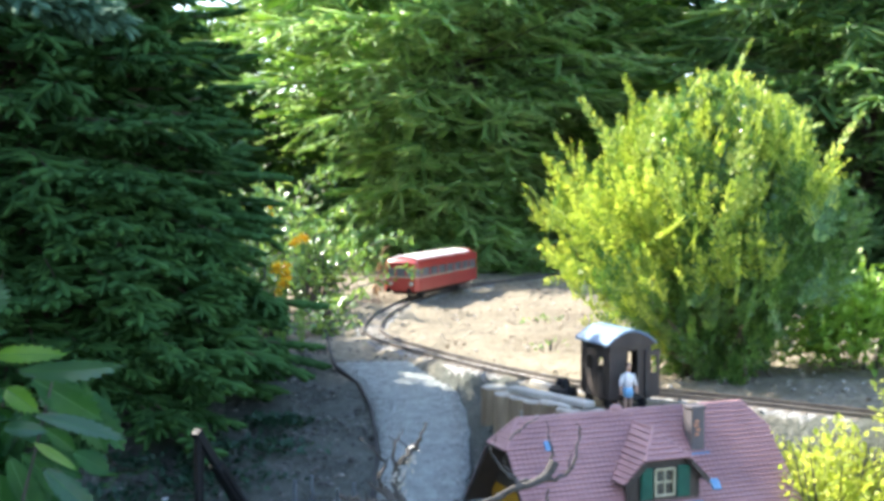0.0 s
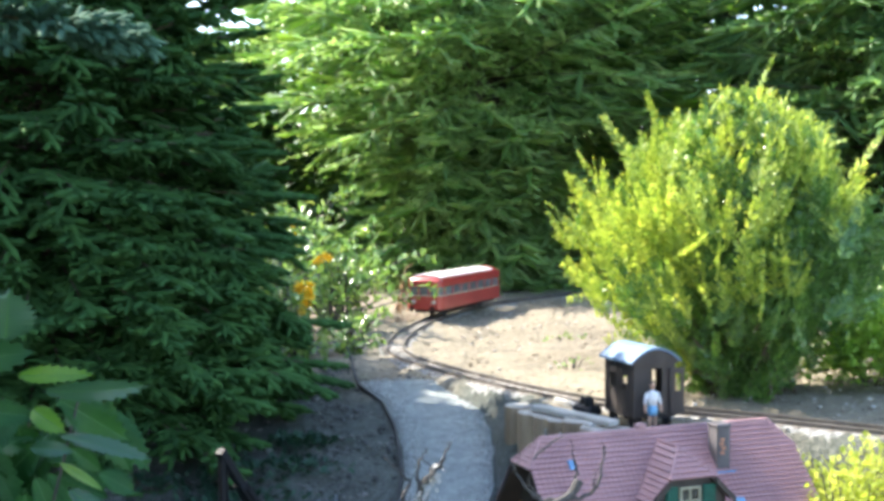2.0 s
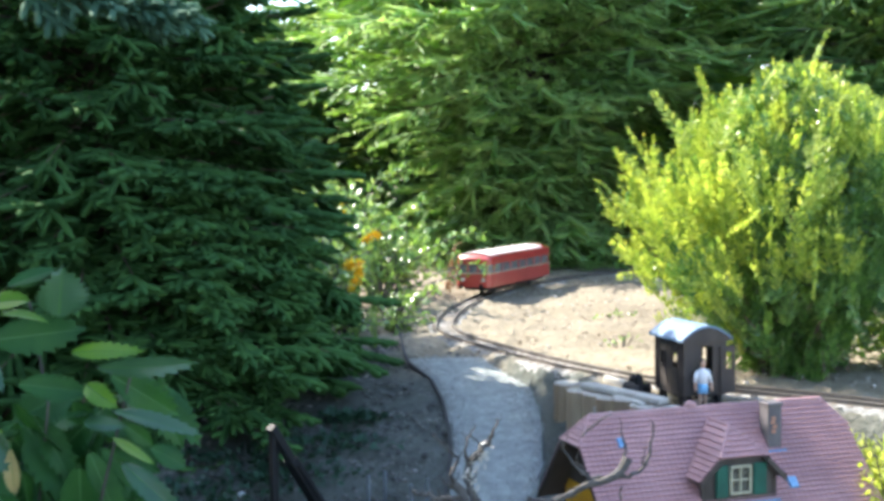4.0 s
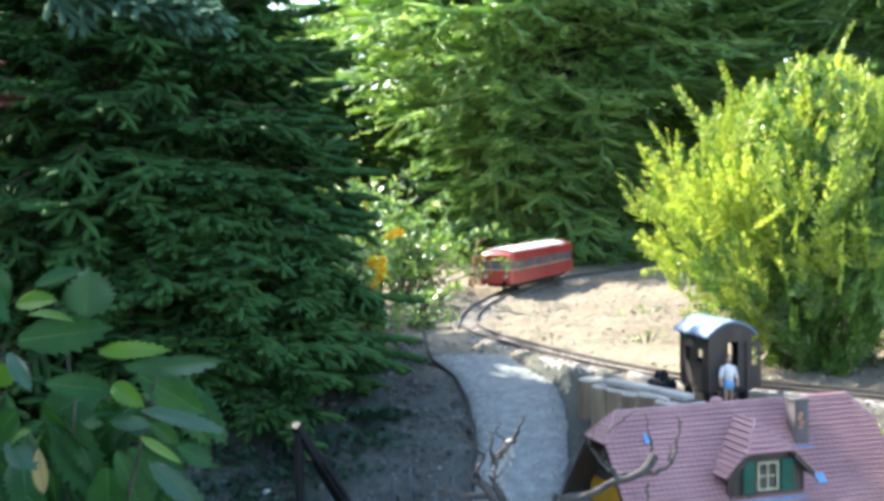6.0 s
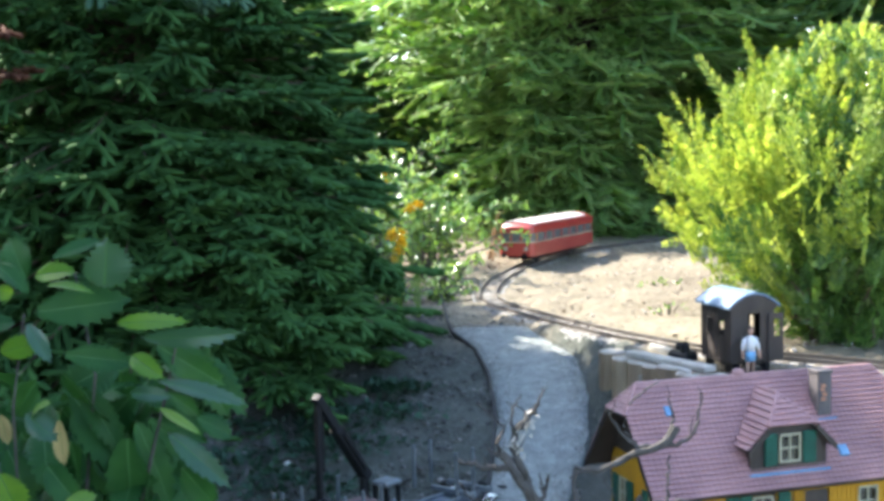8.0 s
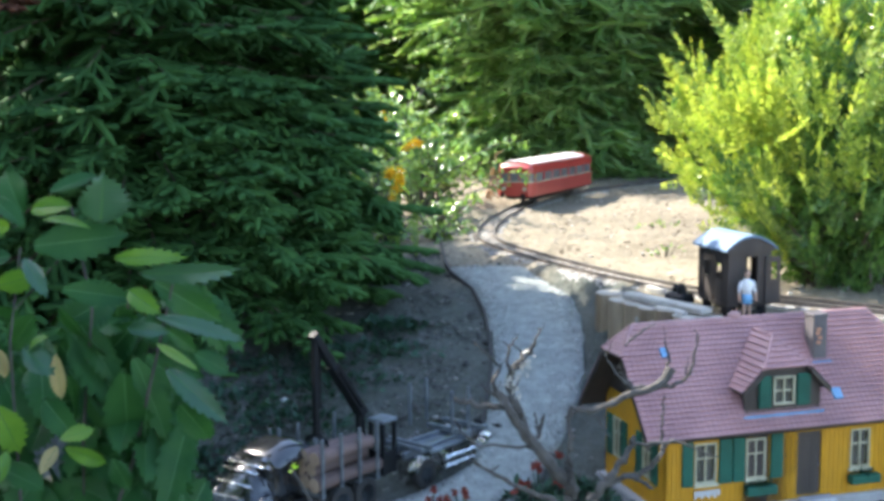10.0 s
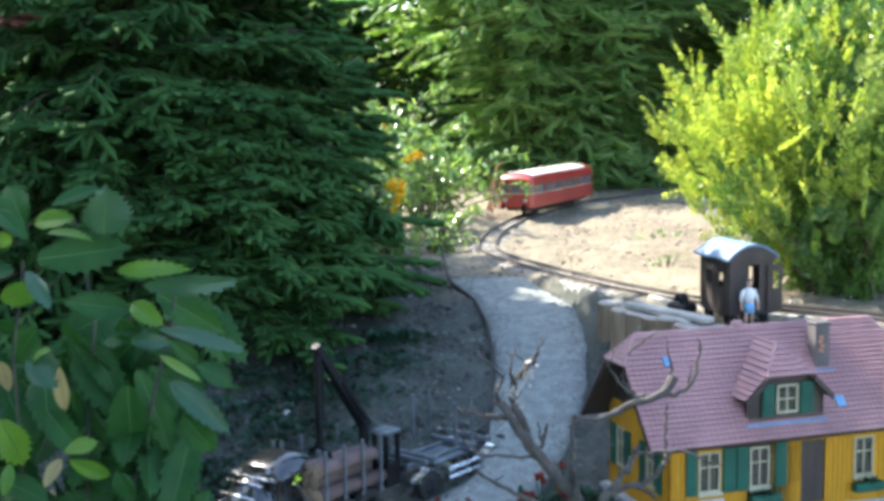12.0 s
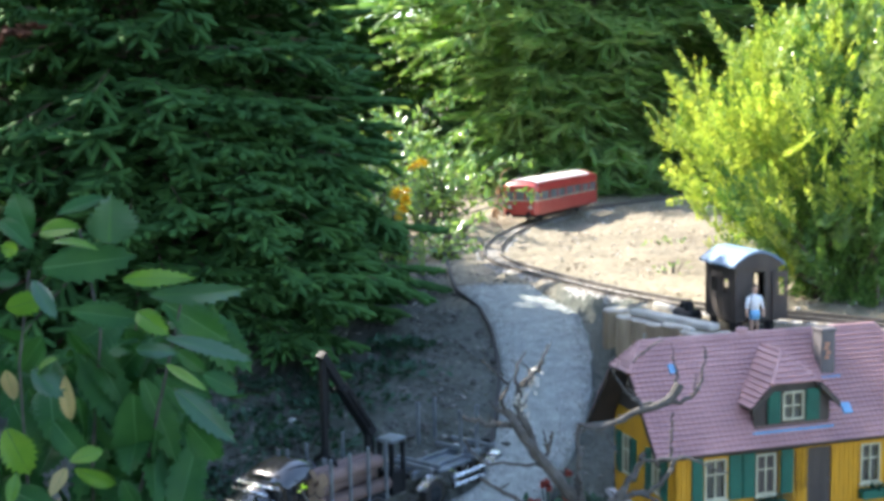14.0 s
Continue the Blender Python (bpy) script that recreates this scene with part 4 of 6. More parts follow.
# ---- low leafy plants ----
def leafy_plant(name, place, label, category, seed, n, radii, leaf, size, mat, rise=0.6, stems=14, group=""):
    rng = np.random.default_rng(seed)
    ob = thing(name, Matrix.Translation(place), label, category, group)
    bm = bmesh.new()
    for k in range(stems):
        a, r = rng.random() * math.tau, rng.random() ** 0.5
        x, y = radii[0] * r * math.cos(a) * 0.8, radii[1] * r * math.sin(a) * 0.8
        sweep(bm, [(x * 0.3, y * 0.3, -0.015), (x * 0.7, y * 0.7, radii[2] * 0.5), (x, y, radii[2] * rng.uniform(0.7, 0.95))], [0.002, 0.0016, 0.001], 4)
    tagged(part("stemwork", bm, M_TWIG, ob), kind="stuff")
    v, f = clump(rng, n, (0, 0, radii[2] * 0.2), radii, leaf, size, rise)
    part_np("leaves", v, f, mat, ob)
    return ob


SMALL_LEAF = small_leaf(1.0, 0.62, 0.3, 0.2)
LONG_LEAF = small_leaf(1.0, 0.40, 0.3, 0.2)
leafy_plant("golden_shrub", (0.80, 1.78, height(0.80, 1.78)), "low golden-leaved shrub in full sun beside the house", "shrub", 41, 8200, (0.19, 0.16, 0.215), SMALL_LEAF, 0.0110, M_GOLD, 0.6, 30)
leafy_plant("golden_shrub", (1.05, 1.72, height(1.05, 1.72)), "low golden-leaved shrub in full sun beside the track", "shrub", 42, 7000, (0.19, 0.16, 0.195), SMALL_LEAF, 0.0110, M_GOLD, 0.6, 24)
leafy_plant("green_shrub", (1.14, 2.42, height(1.14, 2.42)), "low bright green leafy shrub beside the yew", "shrub", 43, 3200, (0.21, 0.17, 0.22), SMALL_LEAF, 0.021, M_LIME, 0.5, 24)


# ---- open shrub of arching shoots behind the track ----
def arching_shrub(place, label, seed, shoots, leaf_size):
    rng = np.random.default_rng(seed)
    ob = thing("glossy_shrub", Matrix.Translation(place), label, "shrub")
    wood, P, D, S = bmesh.new(), [], [], []
    for a, reach, top, droop, leafy in shoots:
        hor = np.array([math.cos(a), math.sin(a), 0])
        f = lambda s: hor * reach * s ** 1.3 + np.array([0, 0, top * (1.6 * s - (0.6 + droop) * s * s)]) + 0.012 * np.sin(9 * s + np.array([a, 2 * a, 3 * a]))
        sweep(wood, [Vector(f(s) - f(0)) + Vector((0, 0, -0.015 * (s == 0))) for s in np.linspace(0, 1, 9)], list(np.linspace(0.004, 0.0011, 9)), 5)
        n = int(leafy * (reach + top) / 0.011)
        for k in range(n):
            s = rng.uniform(0.22, 1.02)
            t_ = f(s + 0.02) - f(s - 0.02)
            t_ /= np.linalg.norm(t_)
            d = t_ * 0.5 + np.cross(t_, rng.normal(size=3)) + np.array([0, 0, 0.15])
            P.append(f(s) - f(0))
            D.append(d)
            S.append(leaf_size * rng.uniform(0.6, 1.3))
    part("stemwork", wood, M_TWIG, ob, "brown twigs")
    P, D, S = np.array(P), np.array(D), np.array(S)
    v, f = strew(LONG_LEAF, frames_from(D, np.array([0.1, -0.3, 0.9]) + rng.normal(size=D.shape) * 0.45, S), P)
    part_np("leaves", v, f, M_SHRUB, ob)
    return ob


srng = np.random.default_rng(33)


def random_shoots(n, reach, top, leafy):
    return [(srng.random() * math.tau, reach * srng.uniform(0.4, 1.0), top * srng.uniform(0.45, 1.0), srng.uniform(0.1, 0.7), leafy * srng.uniform(0.3, 1.2)) for k in range(n)]


arching_shrub((-0.06, 3.62, -0.012), "open shrub of arching shoots with small shiny leaves", 44, random_shoots(30, 0.26, 0.50, 1.1) + [(0.1, 0.33, 0.30, 0.25, 1.0), (0.3, 0.38, 0.18, 0.3, 0.8), (-0.2, 0.26, 0.12, 0.3, 0.8), (3.0, 0.22, 0.30, 0.6, 0.0), (0.0, 0.14, 0.24, 0.9, 0.0)], 0.030)
arching_shrub((-0.20, 3.30, -0.012), "small-leaved shrub in dappled sun behind the flowers", 45, random_shoots(26, 0.20, 0.42, 1.0) + [(0.4, 0.2, 0.26, 0.8, 0.0), (2.6, 0.2, 0.3, 0.5, 0.0)], 0.026)
arching_shrub((0.02, 3.25, -0.012), "low sprawling small-leaved shrub at the track's edge", 48, random_shoots(16, 0.11, 0.12, 1.4), 0.024)
arching_shrub((-0.13, 3.02, -0.012), "low leafy undergrowth among the orange flowers", 58, random_shoots(18, 0.12, 0.10, 1.6), 0.024)
arching_shrub((-0.01, 3.06, -0.012), "low leafy undergrowth beside the track", 59, random_shoots(16, 0.09, 0.07, 1.6), 0.022)
arching_shrub((-0.17, 3.92, -0.012), "low leafy undergrowth in dappled sun behind the flowers", 61, random_shoots(20, 0.14, 0.15, 1.5), 0.026)
arching_shrub((-0.15, 3.98, -0.012), "tall thin shrub with sunlit leaves between the spruces", 63, random_shoots(26, 0.24, 0.66, 1.2), 0.032)
arching_shrub((-0.42, 4.05, -0.012), "low leafy undergrowth in shade behind the spruce", 62, random_shoots(22, 0.18, 0.16, 1.5), 0.028)
arching_shrub((-0.02, 4.15, -0.012), "low leafy shrub in half shade behind the bend", 49, random_shoots(22, 0.24, 0.26, 1.2), 0.030)
leafy_plant("grass_tuft", (0.62, 3.32, -0.012), "sparse green weeds on the sunny soil", "weeds", 46, 16, (0.07, 0.05, 0.012), LONG_LEAF, 0.018, M_SHRUB, 0.4, 6)
leafy_plant("grass_tuft", (0.52, 2.72, -0.012), "small pale weeds beside the yew", "weeds", 47, 14, (0.05, 0.04, 0.03), SMALL_LEAF, 0.016, M_SHRUB, 0.6, 6)
for k, (x, y, s) in enumerate(((-0.36, 1.98, 1.0), (-0.26, 2.12, 0.9), (-0.45, 1.85, 1.1), (-0.30, 1.83, 0.9), (-0.52, 1.70, 1.1), (-0.19, 2.03, 0.8), (-0.24, 1.93, 0.9), (-0.14, 2.16, 0.8), (-0.36, 1.72, 1.0), (-0.20, 1.84, 0.6), (-0.10, 2.27, 0.5))):
    leafy_plant("ground_cover", (x, y, height(x, y)), "dark green ground-cover leaves in the spruce's shade", "ground cover", 50 + k, 300, (0.16 * s, 0.12 * s, 0.014), SMALL_LEAF, 0.016, M_IVY, 0.35, 8, "ground cover under the spruce")


# ---- flowers ----
def flower(name, place, label, seed, heads, spread, mat, head_r, stalk, group):
    rng = np.random.default_rng(seed)
    x, y, z = place
    g = height(x, y)
    ob = thing(name, pose(x, y, g), label, "flower", group)
    petal = small_leaf(1.0, 0.5, 0.2, 0.2)
    for k in range(heads):
        c = np.array([0, 0, z - g]) + rng.normal(size=3) * spread
        bm = bmesh.new()
        sweep(bm, [(c[0] * 0.2, c[1] * 0.2, 0.0), (c[0] * 0.7, c[1] * 0.7, c[2] * 0.55), tuple(c)], [0.0014, 0.0012, 0.0009], 5)
        part("stalk", bm, stalk, ob)
        n = 22
        a = rng.random(n) * math.tau
        D = np.stack([np.cos(a), 0.5 * np.sin(a) - 0.6, np.sin(a) * 0.8 + rng.uniform(-0.2, 0.4, n)], 1)
        T = frames_from(D, np.array([0, 0, 1.0]) + rng.normal(size=(n, 3)) * 0.3, head_r * rng.uniform(0.7, 1.1, n))
        v, f = strew(petal, T, np.repeat(c[None], n, 0))
        part_np("flower_head", v, f, mat, ob)
    return ob


for k, (p, n, r) in enumerate((((-0.100, 2.78, 0.178), 5, 0.018), ((-0.098, 2.80, 0.140), 3, 0.015), ((-0.056, 2.80, 0.255), 4, 0.015), ((-0.140, 2.80, 0.325), 3, 0.013))):
    flower("orange_flower", p, "orange-yellow garden flowers in front of the shrub", 60 + k, n, 0.012, M_ORANGE, r, M_SHRUB, "orange flowers")
for k, (x, y, dz) in enumerate(((0.003, 1.634, 0.03), (0.031, 1.687, 0.03), (-0.012, 1.649, 0.03), (0.146, 1.74, 0.045), (0.177, 1.75, 0.05), (0.176, 1.69, 0.04), (0.12, 1.66, 0.04))):
    flower("red_flower", (x, y, height(x, y) + dz), "small red flowers in front of the house", 70 + k, 3, 0.008, M_RED, 0.008, M_IVY, "red flowers")
for k, (x, y) in enumerate(((0.10, 1.60), (0.15, 1.64), (0.19, 1.60), (0.23, 1.65), (0.13, 1.69), (0.20, 1.71))):
    leafy_plant("bedding_plant", (x, y, height(x, y)), "low green bedding plant in front of the house", "plant", 80 + k, 120, (0.045, 0.04, 0.035), SMALL_LEAF, 0.015, M_IVY, 0.6, 6, "bedding plants")

# dry brown stalk behind the track
stalk = thing("dry_stalk", pose(0.178, 4.16, -0.012), "withered brown stalk behind the track", "dry plant")
bm = bmesh.new()
sweep(bm, [(0, 0, 0), (0.01, 0, 0.09), (0.022, 0, 0.165), (0.05, 0, 0.178)], [0.004, 0.0035, 0.0025, 0.001], 5)
part("stem", bm, M_DRY, stalk)
v, f = clump(np.random.default_rng(90), 26, (0.008, 0, 0.03), (0.02, 0.02, 0.11), LONG_LEAF, 0.035, -0.8, 0.2)
part_np("withered_foliage", v, f, M_DRY, stalk)

# ---- broad-leaved plant close to the camera ----
# leaves that get the colour with sky sheen in it
SKYLIT_LEAVES = [
    (-0.277, 0.965, 0.276, -0.269, 0.953, 0.315, 0.04), (-0.251, 0.972, 0.233, -0.173, 0.95, 0.231, 0.018), (-0.244, 0.995, 0.192, -0.169, 0.983, 0.178, 0.015),
    (-0.26, 0.965, 0.188, -0.228, 0.953, 0.188, 0.013), (-0.235, 0.988, 0.149, -0.182, 0.965, 0.11, 0.02), (-0.358, 0.995, 0.166, -0.329, 0.983, 0.146, 0.021),
    (-0.342, 0.965, 0.248, -0.318, 0.943, 0.222, 0.014),
]
YOUNG_LEAVES = [
    (-0.344, 0.995, 0.284, -0.31, 0.973, 0.293, 0.018), (-0.325, 0.965, 0.278, -0.288, 0.953, 0.283, 0.011), (-0.371, 0.98, 0.222, -0.334, 0.958, 0.231, 0.02),
    (-0.277, 0.995, 0.242, -0.221, 0.973, 0.249, 0.015), (-0.261, 0.98, 0.217, -0.236, 0.958, 0.206, 0.018), (-0.24, 0.98, 0.172, -0.202, 0.958, 0.155, 0.01),
    (-0.378, 0.98, 0.12, -0.362, 0.988, 0.074, 0.028), (-0.323, 0.972, 0.091, -0.297, 0.98, 0.1, 0.017), (-0.324, 0.988, 0.08, -0.293, 1.005, 0.056, 0.015),
    (-0.371, 0.98, 0.08, -0.374, 0.968, 0.056, 0.012), (-0.353, 0.995, 0.162, -0.336, 0.973, 0.183, 0.013), (-0.375, 0.987, 0.273, -0.363, 0.995, 0.269, 0.015),
]
DRY_LEAVES = [
    (-0.386, 1.01, 0.163, -0.383, 1.018, 0.135, 0.015), (-0.326, 0.985, 0.163, -0.328, 0.993, 0.119, 0.013), (-0.329, 0.985, 0.082, -0.341, 0.973, 0.062, 0.013),
]
GREEN_LEAVES = [
    (-0.36, 1.022, 0.277, -0.381, 1.03, 0.316, 0.027), (-0.342, 1.035, 0.295, -0.305, 1.053, 0.312, 0.015), (-0.352, 1.01, 0.251, -0.275, 1.028, 0.258, 0.034),
    (-0.249, 1.01, 0.221, -0.193, 1.028, 0.181, 0.028), (-0.32, 0.985, 0.218, -0.263, 0.993, 0.209, 0.023), (-0.339, 1.035, 0.194, -0.305, 1.043, 0.144, 0.031),
    (-0.239, 1.01, 0.178, -0.212, 1.018, 0.157, 0.015), (-0.213, 0.998, 0.159, -0.182, 1.005, 0.142, 0.021), (-0.275, 1.035, 0.15, -0.24, 1.023, 0.077, 0.026),
    (-0.224, 0.985, 0.119, -0.2, 0.993, 0.082, 0.026), (-0.279, 1.022, 0.141, -0.284, 1.03, 0.046, 0.039), (-0.391, 1.035, 0.128, -0.365, 1.023, 0.082, 0.031),
    (-0.343, 0.997, 0.121, -0.314, 0.975, 0.093, 0.024), (-0.385, 0.998, 0.059, -0.345, 0.985, 0.047, 0.024),
]
LOWER_LEAVES = [
    (-0.275, 1.035, 0.058, -0.253, 1.053, 0.019, 0.028), (-0.29, 1.01, 0.063, -0.279, 1.018, 0.031, 0.018), (-0.355, 1.022, 0.19, -0.385, 1.03, 0.154, 0.027),
    (-0.334, 1.035, 0.133, -0.322, 1.043, 0.09, 0.018), (-0.374, 0.985, 0.296, -0.343, 0.973, 0.28, 0.018), (-0.261, 1.022, 0.103, -0.261, 1.04, 0.064, 0.021),
    (-0.408, 1.05, 0.192, -0.387, 1.068, 0.172, 0.026), (-0.403, 1.035, 0.236, -0.381, 1.043, 0.239, 0.018), (-0.404, 1.01, 0.159, -0.396, 1.028, 0.13, 0.021),
    (-0.398, 0.985, 0.104, -0.396, 1.003, 0.061, 0.023), (-0.268, 1.05, 0.148, -0.223, 1.038, 0.111, 0.019), (-0.327, 1.05, 0.178, -0.288, 1.038, 0.125, 0.026),
    (-0.324, 1.05, 0.123, -0.303, 1.058, 0.068, 0.025), (-0.383, 1.05, 0.137, -0.365, 1.058, 0.105, 0.022),
]
broad = thing("broad_leaved_shrub", pose(-0.33, 1.06, height(-0.33, 1.06)), "shrub with large toothed green leaves, close up in shade", "shrub")
lrng = np.random.default_rng(12)
z0 = height(-0.33, 1.06)
bm = bmesh.new()
sweep(bm, [(0, 0, -0.02), (-0.01, 0.01, 0.15), (0.0, 0.0, 0.32), (0.02, -0.02, 0.44), (0.0, 0.0, 0.53)], [0.0026, 0.002, 0.0017, 0.0013, 0.0009], 8)
sweep(bm, [(0.0, 0.0, 0.18), (0.05, -0.02, 0.30), (0.08, -0.04, 0.40), (0.10, -0.05, 0.47)], [0.0019, 0.0016, 0.0013, 0.0009], 8)
sweep(bm, [(-0.005, 0.0, 0.1), (-0.05, -0.03, 0.26), (-0.04, -0.06, 0.42), (-0.03, -0.05, 0.5)], [0.0019, 0.0016, 0.0013, 0.0009], 8)
part("stemwork", bm, M_TWIG, broad)


def big_leaf(b, t, width, mat, toward):
    d = t - b
    L = float(np.linalg.norm(d))
    v, f = leaf_shape(L, min(width, L * 0.95), int(lrng.integers(8, 12)), lrng.uniform(0.10, 0.45), lrng.uniform(0.0, 0.32), lrng.uniform(-0.11, 0.11))
    up = np.array(toward) + lrng.normal(size=3) * 0.32
    T = frames_from(d[None], up[None], np.ones(1))
    v = v @ T[0].T + b
    ob = part_np("leaf", v - np.array([-0.33, 1.06, z0]), f, [mat, M_LEAF_RIB], broad)
    ob.data.polygons.foreach_set("material_index", [1 if i % 10 < 2 else 0 for i in range(len(f))])
    ob.data.polygons.foreach_set("use_smooth", [True] * len(f))


for rows_, mat in ((SKYLIT_LEAVES, M_LEAF_SKYLIT), (YOUNG_LEAVES, M_LEAF_YOUNG), (DRY_LEAVES, M_LEAF_DRY), (GREEN_LEAVES, M_LEAF), (LOWER_LEAVES, M_LEAF)):
    for r in rows_:
        big_leaf(np.array(r[:3]), np.array(r[3:6]), r[6], mat, (0.15, -0.9, 0.45))
for k in range(130):
    b = np.array([-0.34 + lrng.uniform(-0.11, 0.11), 1.045 + lrng.uniform(0, 0.11), lrng.uniform(-0.08, 0.21)])
    a = lrng.random() * math.tau
    t = b + np.array([0.055 * math.cos(a), 0.04 * math.sin(a) - 0.01, lrng.uniform(-0.075, 0.0)])
    big_leaf(b, t, lrng.uniform(0.028, 0.04), M_LEAF, (0.1, -0.7, 0.6))

# ---- bare-branched shrub in front of the house ----
bare = thing("bare_shrub", pose(0.13, 1.36, height(0.13, 1.36)), "leafless grey-brown branching shrub in front of the house", "shrub")
BO = Vector((0.13, 1.36, height(0.13, 1.36)))
brng = np.random.default_rng(14)


def limb(pts, r0, r1, twigs=0):
    P = curve_points([(x, 1.36 + brng.normal() * 0.004, z) for x, z in pts], 16)
    P = P + brng.normal(size=P.shape) * 0.0010
    bm = bmesh.new()
    sweep(bm, [Vector(p) - BO for p in P], list(0.86 * np.linspace(r0, r1, len(P)) * brng.uniform(0.86, 1.2, len(P))), 8)
    for k in range(twigs):
        i = int(brng.integers(4, len(P)))
        p = Vector(P[i - 1]) - BO
        d = Vector((brng.normal() * 0.7, brng.normal() * 0.3, 0.4 + brng.random())).normalized() * brng.uniform(0.008, 0.024)
        sweep(bm, [p, p + d * 0.5 + Vector((0.002, 0, 0.001)), p + d], [min(r1 * 0.7, 0.0013), min(r1 * 0.5, 0.001), 0.0005], 5)
    part("branch", bm, M_TWIG, bare)


limb([(0.156, -0.096), (0.13, -0.063), (0.104, -0.028), (0.084, -0.0), (0.066, 0.027)], 0.0092, 0.0058, 2)
limb([(0.066, 0.027), (0.061, 0.041), (0.069, 0.056), (0.053, 0.072), (0.041, 0.086)], 0.0035, 0.001, 2)
limb([(0.098, -0.02), (0.09, 0.008), (0.081, 0.029), (0.08, 0.045), (0.091, 0.066), (0.103, 0.074)], 0.0062, 0.0048, 3)
limb([(0.103, 0.074), (0.11, 0.09), (0.116, 0.105)], 0.003, 0.0009, 1)
limb([(0.079, 0.055), (0.078, 0.074), (0.089, 0.098)], 0.0026, 0.0009, 1)
limb([(0.074, 0.009), (0.053, 0.01), (0.04, 0.013), (0.015, 0.02)], 0.0048, 0.0028, 1)
limb([(0.066, 0.023), (0.055, 0.03), (0.048, 0.036)], 0.0024, 0.0012, 1)
limb([(0.133, -0.05), (0.104, -0.039), (0.065, -0.036), (0.039, -0.037), (0.026, -0.023), (0.015, -0.006)], 0.0026, 0.0014, 1)
limb([(0.135, -0.104), (0.109, -0.097), (0.088, -0.084), (0.057, -0.07), (0.036, -0.056)], 0.0044, 0.0022, 1)
limb([(0.114, -0.027), (0.118, -0.014), (0.121, 0.001)], 0.003, 0.0016, 0)
limb([(0.116, -0.021), (0.111, -0.01), (0.11, 0.002)], 0.0022, 0.0012, 0)
limb([(0.153, 0.007), (0.183, 0.007), (0.219, 0.023), (0.246, 0.031), (0.262, 0.04), (0.269, 0.052)], 0.0036, 0.0062, 1)
limb([(0.253, 0.032), (0.277, 0.036), (0.29, 0.046), (0.297, 0.063), (0.301, 0.094)], 0.0034, 0.001, 2)
limb([(0.287, 0.042), (0.288, 0.054), (0.29, 0.068)], 0.0018, 0.0008, 0)
limb([(0.246, 0.031), (0.217, 0.036), (0.2, 0.058), (0.187, 0.079)], 0.0028, 0.001, 1)
limb([(0.232, 0.028), (0.214, 0.045), (0.207, 0.06)], 0.002, 0.0009, 0)
limb([(0.265, 0.048), (0.267, 0.069), (0.261, 0.088)], 0.0024, 0.001, 1)
limb([(0.214, 0.081), (0.232, 0.096), (0.249, 0.106)], 0.0016, 0.001, 1)
limb([(0.175, -0.108), (0.204, -0.071), (0.222, -0.046), (0.229, -0.029)], 0.0068, 0.0042, 1)
limb([(0.225, -0.035), (0.261, -0.035), (0.288, -0.037), (0.309, -0.049), (0.326, -0.054)], 0.0026, 0.0011, 1)
limb([(0.26, -0.036), (0.261, -0.007), (0.26, 0.021)], 0.0022, 0.0013, 0)
limb([(0.199, -0.082), (0.235, -0.074), (0.257, -0.055), (0.264, -0.035)], 0.0044, 0.0032, 1)
limb([(0.214, -0.075), (0.233, -0.079), (0.247, -0.089)], 0.0036, 0.0022, 0)
limb([(0.144, -0.005), (0.162, 0.003), (0.183, -0.004), (0.199, -0.027)], 0.0014, 0.001, 0)
limb([(0.153, 0.006), (0.15, -0.026), (0.151, -0.064), (0.157, -0.102)], 0.003, 0.0046, 0)
limb([(0.149, -0.102), (0.151, -0.08), (0.147, -0.058)], 0.0052, 0.0036, 1)
# loose scales of bark on the thick forked limb
bm = bmesh.new()
for k in range(26):
    p = Vector((0.083 + 0.020 * k / 26, 1.354, 0.030 + 0.045 * k / 26)) - BO + Vector((brng.normal() * 0.004, brng.normal() * 0.003, brng.normal() * 0.004))
    d = Vector((brng.normal(), brng.normal() * 0.4 - 0.4, brng.normal())).normalized()
    q = d.to_track_quat("Z", "Y").to_matrix().to_4x4()
    box(bm, (-0.0016, -0.0006, 0), (0.0016, 0.0006, brng.uniform(0.004, 0.009)), Matrix.Translation(p) @ q)
part("flaking_bark", bm, M_PLANK, bare, "pale flaking bark")
for x, z in ((0.150, -0.10), (0.165, -0.12), (0.185, -0.11)):
    limb([(0.155, BO.z - 0.02), (0.5 * (x + 0.155), 0.5 * (z + BO.z)), (x, z)], 0.009, 0.007, 0)
shoot = thing("budding_shoot", pose(-0.155, 1.36, height(-0.155, 1.36)), "thin budding shoot in front of the toy truck", "shoot")
bm = bmesh.new()
g = height(-0.155, 1.36)
sweep(bm, [(0.01, 0, 0), (0, 0, -0.107 - g), (-0.014, 0, -0.082 - g), (-0.023, 0, -0.065 - g)], [0.004, 0.003, 0.002, 0.0015], 6)
part("stem", bm, M_TWIG, shoot)
v, f = clump(brng, 6, (-0.024, 0, -0.064 - g), (0.004, 0.004, 0.004), SMALL_LEAF, 0.009, 0.6)
part_np("buds", v, f, M_LEAF_YOUNG, shoot, "pale green buds")


